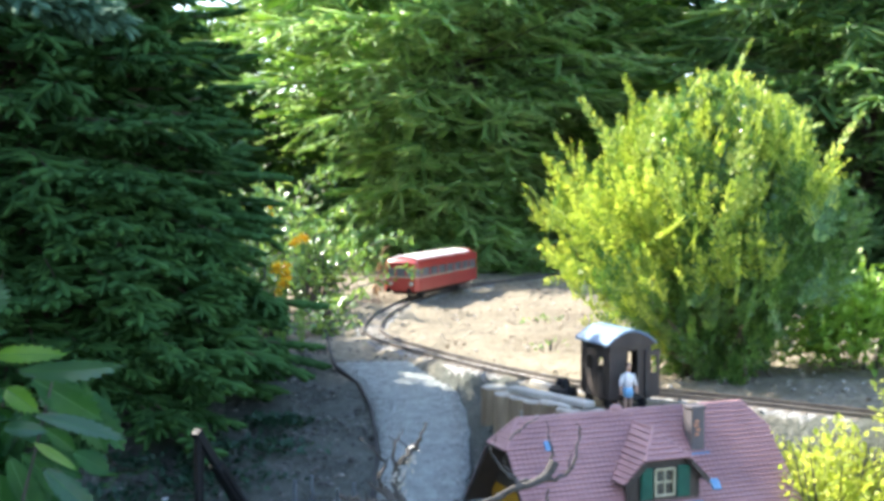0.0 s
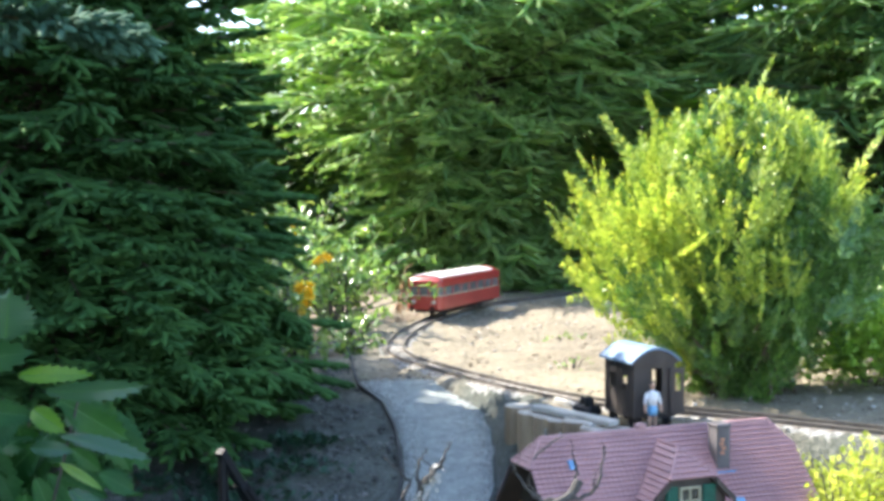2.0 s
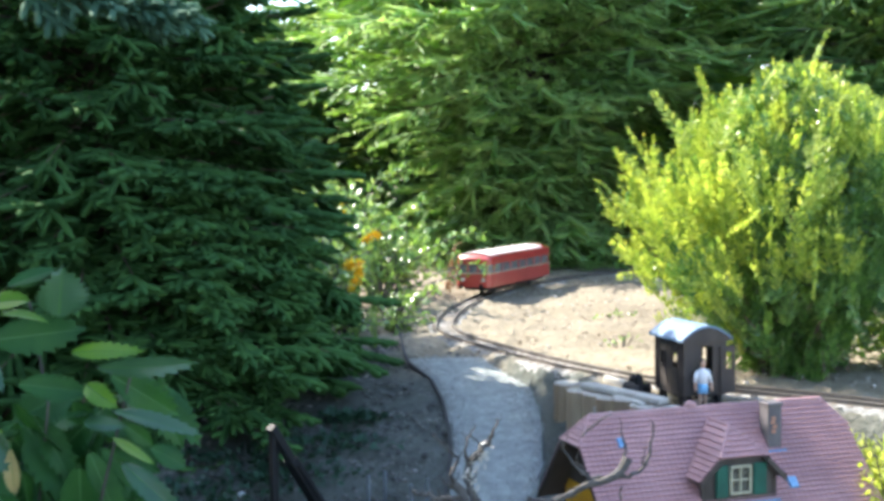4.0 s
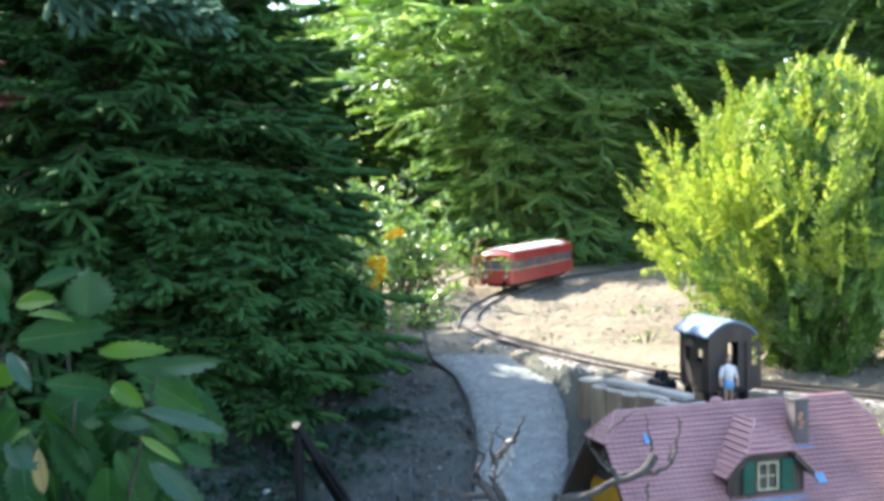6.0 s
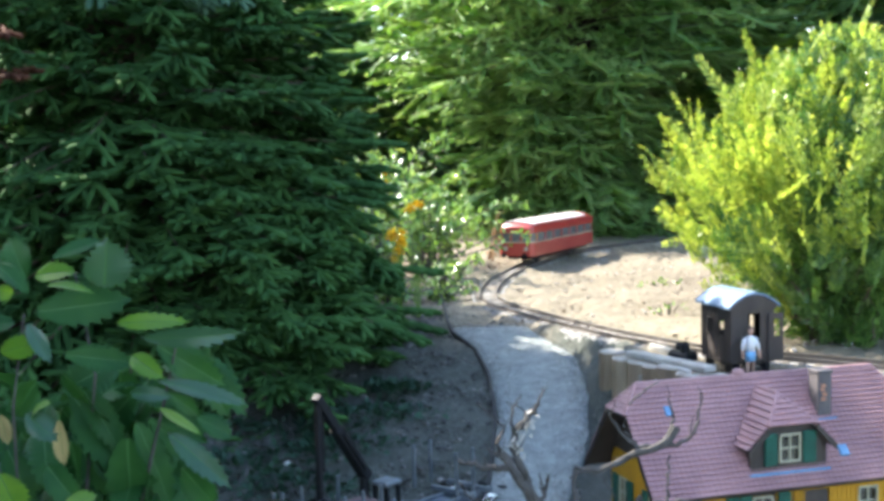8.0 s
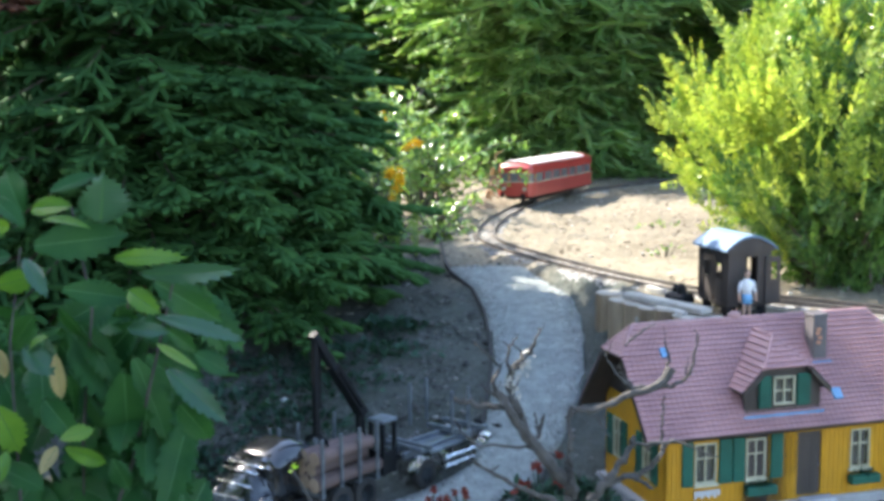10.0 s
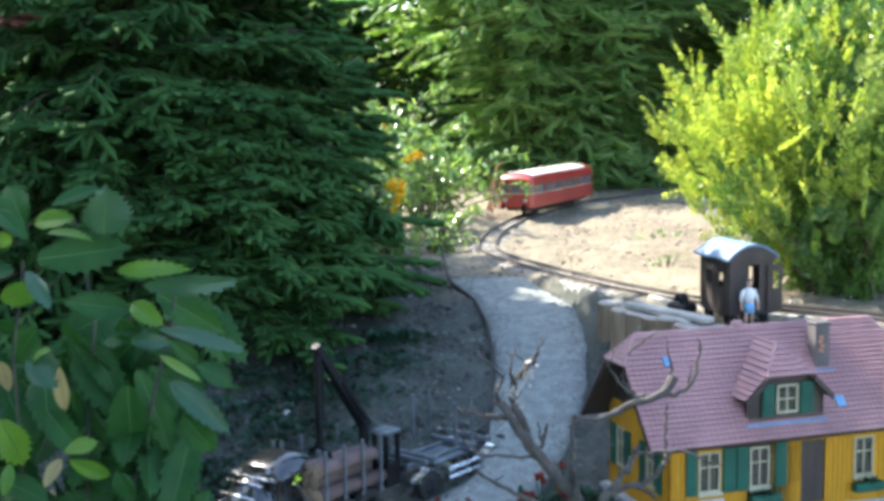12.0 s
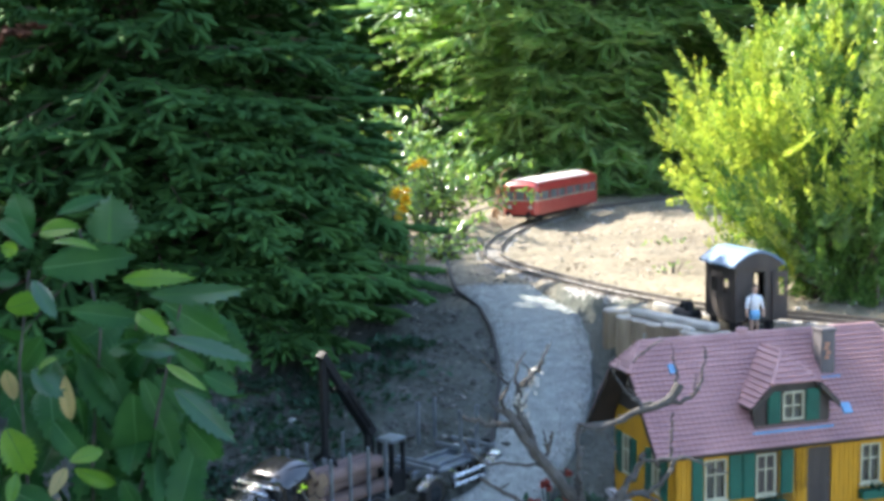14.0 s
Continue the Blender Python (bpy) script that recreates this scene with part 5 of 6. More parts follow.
# ---- model house ----
def wall_with_holes(bm, length, height_, thick, holes, m, top=None):
    """A wall in the x-z plane from x=0, its outer face at y=0, with rectangular holes right through."""
    xs = sorted({0.0, length, *[h[0] for h in holes], *[h[1] for h in holes]})
    zs = sorted({0.0, height_, *[h[2] for h in holes], *[h[3] for h in holes]})
    for x0, x1 in zip(xs, xs[1:]):
        for z0_, z1 in zip(zs, zs[1:]):
            cx, cz = (x0 + x1) / 2, (z0_ + z1) / 2
            if not any(h[0] < cx < h[1] and h[2] < cz < h[3] for h in holes):
                box(bm, (x0, 0, z0_), (x1, thick, z1), m)
    bmesh.ops.remove_doubles(bm, verts=bm.verts[:], dist=1e-6)


def window_at(parent, x0, x1, z0_, z1, m, bars=(1, 1), rise=0.62):
    """A cream casement with glazing bars, a pane and a curtain, in the wall's frame m (outer face y=0)."""
    bm = bmesh.new()
    e = 0.0026
    for lo, hi in (((x0, -0.002, z0_), (x0 + e, 0.003, z1)), ((x1 - e, -0.002, z0_), (x1, 0.003, z1)), ((x0, -0.002, z0_), (x1, 0.003, z0_ + e)), ((x0, -0.002, z1 - e), (x1, 0.003, z1))):
        box(bm, lo, hi, m)
    win = part("window", bm, M_CREAM, parent, "cream-framed casement window")
    for k in range(bars[0]):
        x = x0 + (x1 - x0) * (k + 1) / (bars[0] + 1)
        bm = bmesh.new()
        box(bm, (x - 0.0010, -0.0012, z0_ + e), (x + 0.0010, 0.0015, z1 - e), m)
        part("glazing_bar", bm, M_CREAM, win)
    for k in range(bars[1]):
        z = z0_ + (z1 - z0_) * (rise if bars[1] == 1 else (k + 1) / (bars[1] + 1))
        bm = bmesh.new()
        box(bm, (x0 + e, -0.001, z - 0.0009), (x1 - e, 0.0013, z + 0.0009), m)
        part("glazing_bar", bm, M_CREAM, win)
    bm = bmesh.new()
    box(bm, (x0 + e, 0.0018, z0_ + e), (x1 - e, 0.0026, z1 - e), m)
    pane = part("pane", bm, M_GLASS, win)
    pane.visible_shadow = False
    bm = bmesh.new()
    w_ = (x1 - x0 - 2 * e) / 10
    for k in range(10):
        xa = x0 + e + w_ * k
        box(bm, (xa, 0.006 + 0.001 * (k % 2), z0_ + e), (xa + w_, 0.0075 + 0.001 * (k % 2), z1 - e), m)
    part("curtain", bm, M_CURTAIN, win, "pale net curtain")
    return win


def shutter_at(parent, x0, x1, z0_, z1, m):
    bm = bmesh.new()
    box(bm, (x0, -0.004, z0_), (x1, -0.0005, z1), m, 0.0006)
    sh = part("shutter", bm, M_GREEN, parent, "dark green louvred shutter")
    n = 12
    me = None
    for k in range(n):
        z = z0_ + 0.004 + (z1 - z0_ - 0.008) * (k + 0.5) / n
        bm = bmesh.new()
        box(bm, (x0 + 0.002, -0.0052, z - 0.0014), (x1 - 0.002, -0.0038, z + 0.0006), m)
        part("slat", bm, M_GREEN, sh)
    return sh


def tiled_slope(parent, name, e0, e1, r0, r1, rows, lip=0.0033):
    """Courses of tiles between an eave line e0-e1 and a ridge line r0-r1; each course a stepped, fluted strip."""
    e0, e1, r0, r1 = map(Vector, (e0, e1, r0, r1))
    nrm = (e1 - e0).cross(r0 - e0).normalized()
    for k in range(rows):
        a, b = k / rows, min((k + 1.12) / rows, 1)
        p0, p1 = e0.lerp(r0, a), e1.lerp(r1, a)
        q0, q1 = e0.lerp(r0, b), e1.lerp(r1, b)
        n = max(int((p1 - p0).length / 0.0085), 2)
        bm = bmesh.new()
        rows3 = [[], [], []]
        for i in range(n * 2 + 1):
            s = i / (n * 2)
            up = nrm * (lip + (0.0009 if i % 2 else 0.0))
            rows3[0].append(bm.verts.new(p0.lerp(p1, s)))
            rows3[1].append(bm.verts.new(p0.lerp(p1, s) + up))
            rows3[2].append(bm.verts.new(q0.lerp(q1, s) + nrm * (0.0002 + (0.0005 if i % 2 else 0.0))))
        for u, w_ in zip(rows3, rows3[1:]):
            for i in range(n * 2):
                bm.faces.new((u[i], u[i + 1], w_[i + 1], w_[i]))
        part(name, bm, M_TILE, parent)


def ridge_caps(parent, p0, p1, n, r=0.0045):
    p0, p1 = Vector(p0), Vector(p1)
    for k in range(n):
        bm = bmesh.new()
        tube(bm, p0.lerp(p1, k / n), p0.lerp(p1, (k + 1.06) / n), r, r * 0.9, 8)
        part("ridge_tile", bm, M_TILE, parent)


def model_house():
    HR, HE, HH = 0.2616, 0.1221, 0.2235          # heights of ridge, eaves, half-hip corners
    D, LR, LE = 0.1193, 0.395 / 2, 0.456 / 2     # half depth at the eaves, half ridge, half length
    WU, WV = 0.200, 0.101                        # half length and half depth of the walls
    house = thing("model_house", pose(0.4676, 1.752, -0.225, 0, 0, 16.0), "yellow timber model house with red tiled half-hipped roof", "model house")
    bm = bmesh.new()
    box(bm, (-WU - 0.006, -WV - 0.006, -0.06), (WU + 0.006, WV + 0.006, 0.010), None, 0.002)
    part("plinth", bm, M_STONE, house, "grey plinth")
    bm = bmesh.new()
    box(bm, (0.012, -WV - 0.045, -0.04), (0.085, -WV - 0.005, 0.006), None, 0.002)
    box(bm, (0.018, -WV - 0.028, 0.006), (0.072, -WV - 0.005, 0.0155), None, 0.002)
    part("doorstep", bm, M_STONE, house, "grey doorstep")
    roof_at = lambda v: HR - (HR - HE) * abs(v) / D - 0.007
    wall_h = roof_at(WV)
    # front and back walls
    holes = [(0.0545, 0.0885, 0.049, 0.108), (0.1355, 0.1670, 0.049, 0.108), (0.2197, 0.260, 0.0155, 0.110), (0.3075, 0.3405, 0.048, 0.107)]
    cut_ = 0.009                                 # the boarded front ends short of the plinth
    mf = Matrix.Translation((-WU, -WV, 0))
    bm = bmesh.new()
    wall_with_holes(bm, 2 * WU - cut_, wall_h, 0.006, [(h[0] - cut_, h[1] - cut_, h[2], h[3]) for h in holes], mf @ Matrix.Translation((cut_, 0, 0)))
    front = part("front_wall", bm, M_YELLOW, house, "yellow boarded front wall")
    bm = bmesh.new()
    box(bm, (-WU + cut_, WV - 0.006, 0), (WU, WV, wall_h))
    part("back_wall", bm, M_YELLOW, house)
    # upright boards on the front
    me = None
    for k in range(52):
        x = -WU + 0.004 + k * (2 * WU - 0.008) / 51
        lo, hi = 0.011, wall_h - 0.001
        if x + WU < cut_ + 0.002 or any(h[0] - 0.003 < x + WU < h[1] + 0.003 for h in holes):
            continue
        bm = bmesh.new()
        box(bm, (x - 0.0006, -WV - 0.0012, lo), (x + 0.0006, -WV + 0.001, hi))
        part("cover_strip", bm, M_YELLOW, front)
    for h in (holes[0], holes[1], holes[3]):
        window_at(house, *h, mf)
        bm = bmesh.new()
        box(bm, (h[0] - 0.002, -0.006, h[2] - 0.004), (h[1] + 0.002, 0.002, h[2]), mf, 0.0006)
        part("window_sill", bm, M_CREAM, house)
    for a, b in ((0.034, 0.0515), (0.092, 0.112), (0.1135, 0.1325), (0.1745, 0.1945)):
        shutter_at(house, a, b, 0.047, 0.112, mf)
    # door
    bm = bmesh.new()
    box(bm, (0.2215, 0.001, 0.0165), (0.2585, 0.004, 0.1085), mf, 0.0006)
    door = part("door", bm, M_DARKWOOD, house, "dark brown panelled door")
    for lo, hi in (((0.225, -0.0002, 0.022), (0.2385, 0.0012, 0.058)), ((0.2415, -0.0002, 0.022), (0.255, 0.0012, 0.058)), ((0.225, -0.0002, 0.064), (0.2385, 0.0012, 0.102)), ((0.2415, -0.0002, 0.064), (0.255, 0.0012, 0.102))):
        bm = bmesh.new()
        box(bm, lo, hi, mf, 0.0008)
        part("panel", bm, M_DARKWOOD, door)
    bm = bmesh.new()
    ball(bm, mf @ Vector((0.2535, -0.003, 0.060)), 0.0015)
    part("handle", bm, M_STEEL, door, "small metal handle")
    # window boxes
    for a, b, mat in ((0.132, 0.180, M_GREEN), (0.303, 0.352, M_GREEN)):
        bm = bmesh.new()
        box(bm, (a, -0.016, 0.027), (b, -0.002, 0.040), mf, 0.001)
        wb = part("window_box", bm, mat, house, "green window box with foliage" if mat is M_GREEN else "white window box")
        if mat is M_GREEN:
            v, f = clump(np.random.default_rng(int(a * 1000)), 60, mf @ Vector(((a + b) / 2, -0.009, 0.040)), ((b - a) / 2, 0.008, 0.008), LONG_LEAF, 0.008, 0.3, 0.1)
            part_np("box_plants", v, f, M_IVY, wb)
    for k in range(8):
        bm = bmesh.new()
        box(bm, (0.053 + k * 0.0052, -0.006, 0.029 + 0.003 * (k % 2)), (0.0555 + k * 0.0052, -0.003, 0.040), mf)
        part("white_picket", bm, M_WHITE, house, "small white picket under the window")
    # gable ends
    for sgn in (-1, 1):
        m = Matrix.Translation((WU if sgn > 0 else cut_ - WU, 0, 0)) @ Matrix.Rotation(-math.pi / 2 if sgn < 0 else math.pi / 2, 4, "Z")
        gh = [(0.030 - 0.101, 0.062 - 0.101, 0.046, 0.108), (0.132 - 0.101, 0.164 - 0.101, 0.046, 0.108)]
        low = 0.150
        bm = bmesh.new()
        mm = m @ Matrix.Translation((-WV, 0, 0))
        gholes = [(h[0] + WV, h[1] + WV, h[2], h[3]) for h in gh]
        wall_with_holes(bm, 2 * WV, wall_h, 0.006, gholes, mm)
        vw = D * (HR - low - 0.007) / (HR - HE)
        slab(bm, [mm @ Vector(p) for p in ((0.0, 0, wall_h), (2 * WV, 0, wall_h), (WV + vw, 0, low), (WV - vw, 0, low))], 0.006)
        part("gable_wall", bm, M_YELLOW, house, "yellow gable wall")
        bm = bmesh.new()
        top = HH + 0.004
        vt = D * (HR - top - 0.007) / (HR - HE)
        slab(bm, [mm @ Vector(p) for p in ((WV - vw, -0.002, low), (WV + vw, -0.002, low), (WV + vt, -0.002, top), (WV - vt, -0.002, top))], 0.006)
        part("gable_boarding", bm, M_DARKWOOD, house, "dark boarded upper gable")
        for h in gholes:
            window_at(house, *h, mm)
            shutter_at(house, h[0] - 0.018, h[0] - 0.001, 0.045, 0.109, mm)
            shutter_at(house, h[1] + 0.001, h[1] + 0.018, 0.045, 0.109, mm)
    # roof: decking, tiles, half hips
    dh = D * (HR - HH) / (HR - HE)
    bm = bmesh.new()
    for s in (-1, 1):
        o = [(-LE, s * D, HE), (LE, s * D, HE), (LE, s * dh, HH), (LR, 0, HR), (-LR, 0, HR), (-LE, s * dh, HH)]
        slab(bm, [(x, y, z - 0.0018) for x, y, z in (o if s < 0 else o[::-1])], 0.006)
    for s in (-1, 1):
        o = [(s * LE, -dh, HH), (s * LE, dh, HH), (s * LR, 0, HR)]
        slab(bm, [(x, y, z - 0.0018) for x, y, z in (o if s > 0 else o[::-1])], 0.006)
    roof = part("roof", bm, M_DARKWOOD, house, "roof of faded red tiles, half-hipped")
    for s in (-1, 1):
        tiled_slope(roof, "tile_course", (-LE * -s, s * D, HE), (LE * -s, s * D, HE), (-LE * -s, s * dh, HH), (LE * -s, s * dh, HH), 17)
        tiled_slope(roof, "tile_course", (-LE * -s, s * dh, HH), (LE * -s, s * dh, HH), (-LR * -s, 0, HR), (LR * -s, 0, HR), 6)
        tiled_slope(roof, "hip_course", (s * LE, -dh * s, HH), (s * LE, dh * s, HH), (s * LR, -0.0005 * s, HR), (s * LR, 0.0005 * s, HR), 6)
        ridge_caps(roof, (s * LE, -dh, HH), (s * LR, 0, HR), 6, 0.0038)
        ridge_caps(roof, (s * LE, dh, HH), (s * LR, 0, HR), 6, 0.0038)
        for t in (-1, 1):
            bm = bmesh.new()
            a, b = Vector((s * LE, t * D, HE)), Vector((s * LE, t * dh, HH))
            slab(bm, [a, b, b - Vector((0, 0, 0.011)), a - Vector((0, 0, 0.011))] if s * t > 0 else [b, a, a - Vector((0, 0, 0.011)), b - Vector((0, 0, 0.011))], 0.003)
            part("barge_board", bm, M_DARKWOOD, roof)
    ridge_caps(roof, (-LR, 0, HR), (LR, 0, HR), 34, 0.0042)
    bm = bmesh.new()
    ball(bm, (-0.03, 0, HR + 0.006), (0.011, 0.005, 0.006))
    part("ridge_knob", bm, M_TILE, roof)
    # chimney
    bm = bmesh.new()
    box(bm, (0.073, -0.052, 0.19), (0.096, -0.026, 0.268), None, 0.0015)
    ch = part("chimney", bm, M_CHIMNEY, house, "grey rendered chimney with bare brick patches")
    bm = bmesh.new()
    box(bm, (0.0715, -0.0535, 0.266), (0.0975, -0.0245, 0.2715), None, 0.0012)
    part("chimney_cap", bm, M_CHIMNEY, ch)
    bm = bmesh.new()
    for x, z in ((0.074, 0.246), (0.0725, 0.240), (0.076, 0.233), (0.074, 0.226)):
        box(bm, (x + 0.004, -0.0528, z), (x + 0.011, -0.051, z + 0.0045))
    part("bare_bricks", bm, M_BRICK, ch)
    bm = bmesh.new()
    zz = HR - (HR - HE) * 0.061 / D
    slab(bm, [(0.071, -0.0588, zz + 0.0055), (0.103, -0.0588, zz + 0.0055), (0.103, -0.0528, zz + 0.0125), (0.071, -0.0528, zz + 0.0125)], 0.003)
    part("flashing", bm, M_BLUE, ch, "blue flashing")
    # skylights
    for u, v_, w_, h_ in ((0.089, -0.0925, 0.014, 0.011), (-0.162, -0.036, 0.011, 0.010)):
        z = lambda q: HR - (HR - HE) * abs(q) / D + 0.0080
        bm = bmesh.new()
        slab(bm, [(u - w_ / 2, v_ - h_ / 2, z(v_ - h_ / 2)), (u + w_ / 2, v_ - h_ / 2, z(v_ - h_ / 2)), (u + w_ / 2, v_ + h_ / 2, z(v_ + h_ / 2)), (u - w_ / 2, v_ + h_ / 2, z(v_ + h_ / 2))], 0.004)
        part("skylight", bm, M_BLUE, roof, "small blue skylight")
    # dormer
    c, hw = -0.007, 0.061
    dv, eh, hc, rh = -0.101, 0.1775, 0.2095, 0.247
    ov = 0.0095
    mdf = Matrix.Translation((c - hw, dv, 0))
    bm = bmesh.new()
    wall_with_holes(bm, 2 * hw, 0.186, 0.006, [(0.0435, 0.0775, 0.155, 0.187)], mdf)
    slab(bm, [mdf @ Vector(p) for p in ((0, 0, 0.186), (2 * hw, 0, 0.186), (hw + 0.032, 0, 0.211), (hw - 0.032, 0, 0.211))], 0.006)
    dormer = part("dormer", bm, M_DARKWOOD, house, "dark boarded dormer with green shutters")
    for s in (-1, 1):
        bm = bmesh.new()
        x = c + s * (hw - 0.003)
        slab(bm, [(x, dv, 0.136), (x, dv, 0.180), (x, -0.066, 0.180)] if s < 0 else [(x, -0.066, 0.180), (x, dv, 0.180), (x, dv, 0.136)], 0.004)
        part("cheek", bm, M_DARKWOOD, dormer)
    window_at(house, 0.0435, 0.0775, 0.155, 0.196, mdf @ Matrix.Translation((0, -0.003, 0)), rise=0.5)
    shutter_at(house, 0.020, 0.0395, 0.152, 0.198, mdf @ Matrix.Translation((0, -0.001, 0)))
    shutter_at(house, 0.0815, 0.103, 0.152, 0.198, mdf @ Matrix.Translation((0, -0.001, 0)))
    bm = bmesh.new()
    box(bm, (-0.004, -0.006, 0.1365), (2 * hw + 0.004, 0.0, 0.1430), mdf, 0.0008)
    part("flashing", bm, M_BLUE, dormer, "blue flashing strip")
    fv = dv - 0.010
    slope_v = lambda z: -(HR - z) * D / (HR - HE)
    w_e, w_h = hw + ov, 0.038
    for s in (-1, 1):
        ef, eb = (c + s * w_e, fv, eh), (c + s * w_e, slope_v(eh), eh)
        hf = (c + s * w_h, fv, hc)
        hb = (c + s * w_h, slope_v(hc), hc)
        af, ab = (c, -0.070, rh), (c, slope_v(rh), rh)
        bm = bmesh.new()
        o = [ef, hf, af, ab, eb]
        slab(bm, [(x, y, z - 0.0018) for x, y, z in (o if s < 0 else o[::-1])], 0.004)
        part("dormer_roof", bm, M_DARKWOOD, dormer)
        if s > 0:
            tiled_slope(dormer, "tile_course", ef, eb, hf, hb, 5)
            tiled_slope(dormer, "tile_course", hf, hb, af, ab, 5)
        else:
            tiled_slope(dormer, "tile_course", eb, ef, hb, hf, 5)
            tiled_slope(dormer, "tile_course", hb, hf, ab, af, 5)
        ridge_caps(dormer, hf, af, 5, 0.0034)
        bm = bmesh.new()
        a, b = Vector(ef), Vector(hf)
        slab(bm, [a, b, b - Vector((0, 0, 0.009)), a - Vector((0, 0, 0.009))] if s < 0 else [b, a, a - Vector((0, 0, 0.009)), b - Vector((0, 0, 0.009))], 0.003)
        part("barge_board", bm, M_DARKWOOD, dormer)
    tiled_slope(dormer, "hip_course", (c - w_h, fv, hc), (c + w_h, fv, hc), (c - 0.0005, -0.070, rh), (c + 0.0005, -0.070, rh), 6)
    ridge_caps(dormer, (c, -0.070, rh), (c, slope_v(rh), rh), 5, 0.0036)
    return house


model_house()


# ---- construction wagon with a figurine at its door ----
def wheel(parent, c, axis, r, w, hub=M_DARKCHROME, name="wheel"):
    """A wheel at c, its axle along the unit vector axis."""
    c, axis = Vector(c), Vector(axis)
    bm = bmesh.new()
    for o0, o1, ra, rb in ((-0.5, -0.4, 0.9, 1.0), (-0.4, 0.4, 1.0, 1.0), (0.4, 0.5, 1.0, 0.9)):
        tube(bm, c + axis * w * o0, c + axis * w * o1, r * ra, r * rb, 18)
    tyre = part(name, bm, M_TYRE, parent)
    bm = bmesh.new()
    tube(bm, c - axis * w * 0.54, c + axis * w * 0.54, r * 0.58, r * 0.58, 14)
    part("rim", bm, hub, tyre)
    return tyre


def wagon():
    W, L, F, T = 0.0415, 0.052, 0.024, 0.116
    ob = thing("construction_wagon", pose(0.513, 2.045, -0.012, 0, 0, 16), "dark brown toy site wagon with pale rounded roof, door open", "toy wagon")
    m = Matrix()
    t = 0.003
    bm = bmesh.new()
    box(bm, (-W, -L, F - 0.004), (W, L, F), None, 0.0008)
    part("floor", bm, M_WAGON, ob)
    # end with the doorway
    bm = bmesh.new()
    wall_with_holes(bm, 2 * W, T - F, t, [(0.032, 0.056, 0.002, 0.082)], Matrix.Translation((-W, -L, F)))
    part("end_wall", bm, M_WAGON, ob)
    bm = bmesh.new()
    wall_with_holes(bm, 2 * W, T - F, t, [(0.026, 0.050, 0.042, 0.074)], Matrix.Translation((-W, L - t, F)))
    part("end_wall", bm, M_WAGON, ob)
    for s in (-1, 1):
        mm = Matrix.Translation((s * W, 0, F)) @ Matrix.Rotation(-math.pi / 2 if s < 0 else math.pi / 2, 4, "Z") @ Matrix.Translation((-L + t, 0, 0))
        hs = [(0.018, 0.038, 0.042, 0.070), (0.060, 0.080, 0.042, 0.070)]
        bm = bmesh.new()
        wall_with_holes(bm, 2 * (L - t), T - F, t, hs, mm)
        side = part("side_wall", bm, M_WAGON, ob, "brown boarded side with two small windows")
        for h in hs:
            bm = bmesh.new()
            e = 0.0018
            for lo, hi in (((h[0], -0.0012, h[2]), (h[0] + e, 0.001, h[3])), ((h[1] - e, -0.0012, h[2]), (h[1], 0.001, h[3])), ((h[0], -0.0012, h[2]), (h[1], 0.001, h[2] + e)), ((h[0], -0.0012, h[3] - e), (h[1], 0.001, h[3]))):
                box(bm, lo, hi, mm)
            part("window_frame", bm, M_WAGON, side)
        for k in range(15):
            x = 0.004 + k * (2 * (L - t) - 0.008) / 14
            if any(h[0] - 0.001 < x < h[1] + 0.001 for h in hs):
                continue
            bm = bmesh.new()
            box(bm, (x - 0.0005, -0.0009, 0.001), (x + 0.0005, 0.0004, T - F - 0.001), mm)
            part("batten", bm, M_WAGON, side)
    # arched roof and end tympana
    arc = [(-W - 0.008 + (2 * W + 0.016) * k / 14, T - 0.004 + 0.031 * math.sin(math.pi * (0.06 + 0.88 * k / 14)) ** 0.85 - 0.004) for k in range(15)]
    bm = bmesh.new()
    a = [[bm.verts.new((x, y, z + dz)) for x, z in arc] for y in (-L - 0.007, L + 0.007) for dz in (0.004, 0.0)]
    for k in range(14):
        bm.faces.new((a[0][k], a[0][k + 1], a[2][k + 1], a[2][k]))
        bm.faces.new((a[1][k + 1], a[1][k], a[3][k], a[3][k + 1]))
        bm.faces.new((a[0][k + 1], a[0][k], a[1][k], a[1][k + 1]))
        bm.faces.new((a[2][k], a[2][k + 1], a[3][k + 1], a[3][k]))
    for k, f_ in ((0, 1), (14, -1)):
        q = (a[0][k], a[2][k], a[3][k], a[1][k])
        bm.faces.new(q if f_ > 0 else q[::-1])
    part("roof", bm, M_TINROOF, ob, "pale blue-grey arched roof")
    for y in (-L - 0.004, L + 0.001):
        bm = bmesh.new()
        slab(bm, [(-W - 0.004, y, T - 0.002)] + [(W + 0.004, y, T - 0.002)] + [(x, y, z - 0.0005) for x, z in arc[::-1][1:-1]], 0.003)
        part("gable", bm, M_WAGON, ob)
    # open door leaf
    mm = Matrix.Translation((0.0175, -L - 0.001, F)) @ Matrix.Rotation(radians(-8), 4, "Z") @ Matrix.Translation((0.010, -0.004, 0))
    bm = bmesh.new()
    wall_with_holes(bm, 0.026, 0.082, 0.0022, [(0.006, 0.020, 0.042, 0.072)], mm)
    part("door", bm, M_WAGON, ob, "brown door standing open")
    # running gear
    bm = bmesh.new()
    box(bm, (-0.030, -L, 0.014), (-0.025, L, 0.020))
    box(bm, (0.025, -L, 0.014), (0.030, L, 0.020))
    box(bm, (-0.03, -0.002, 0.012), (0.03, 0.002, 0.02))
    part("chassis", bm, M_BLACK, ob)
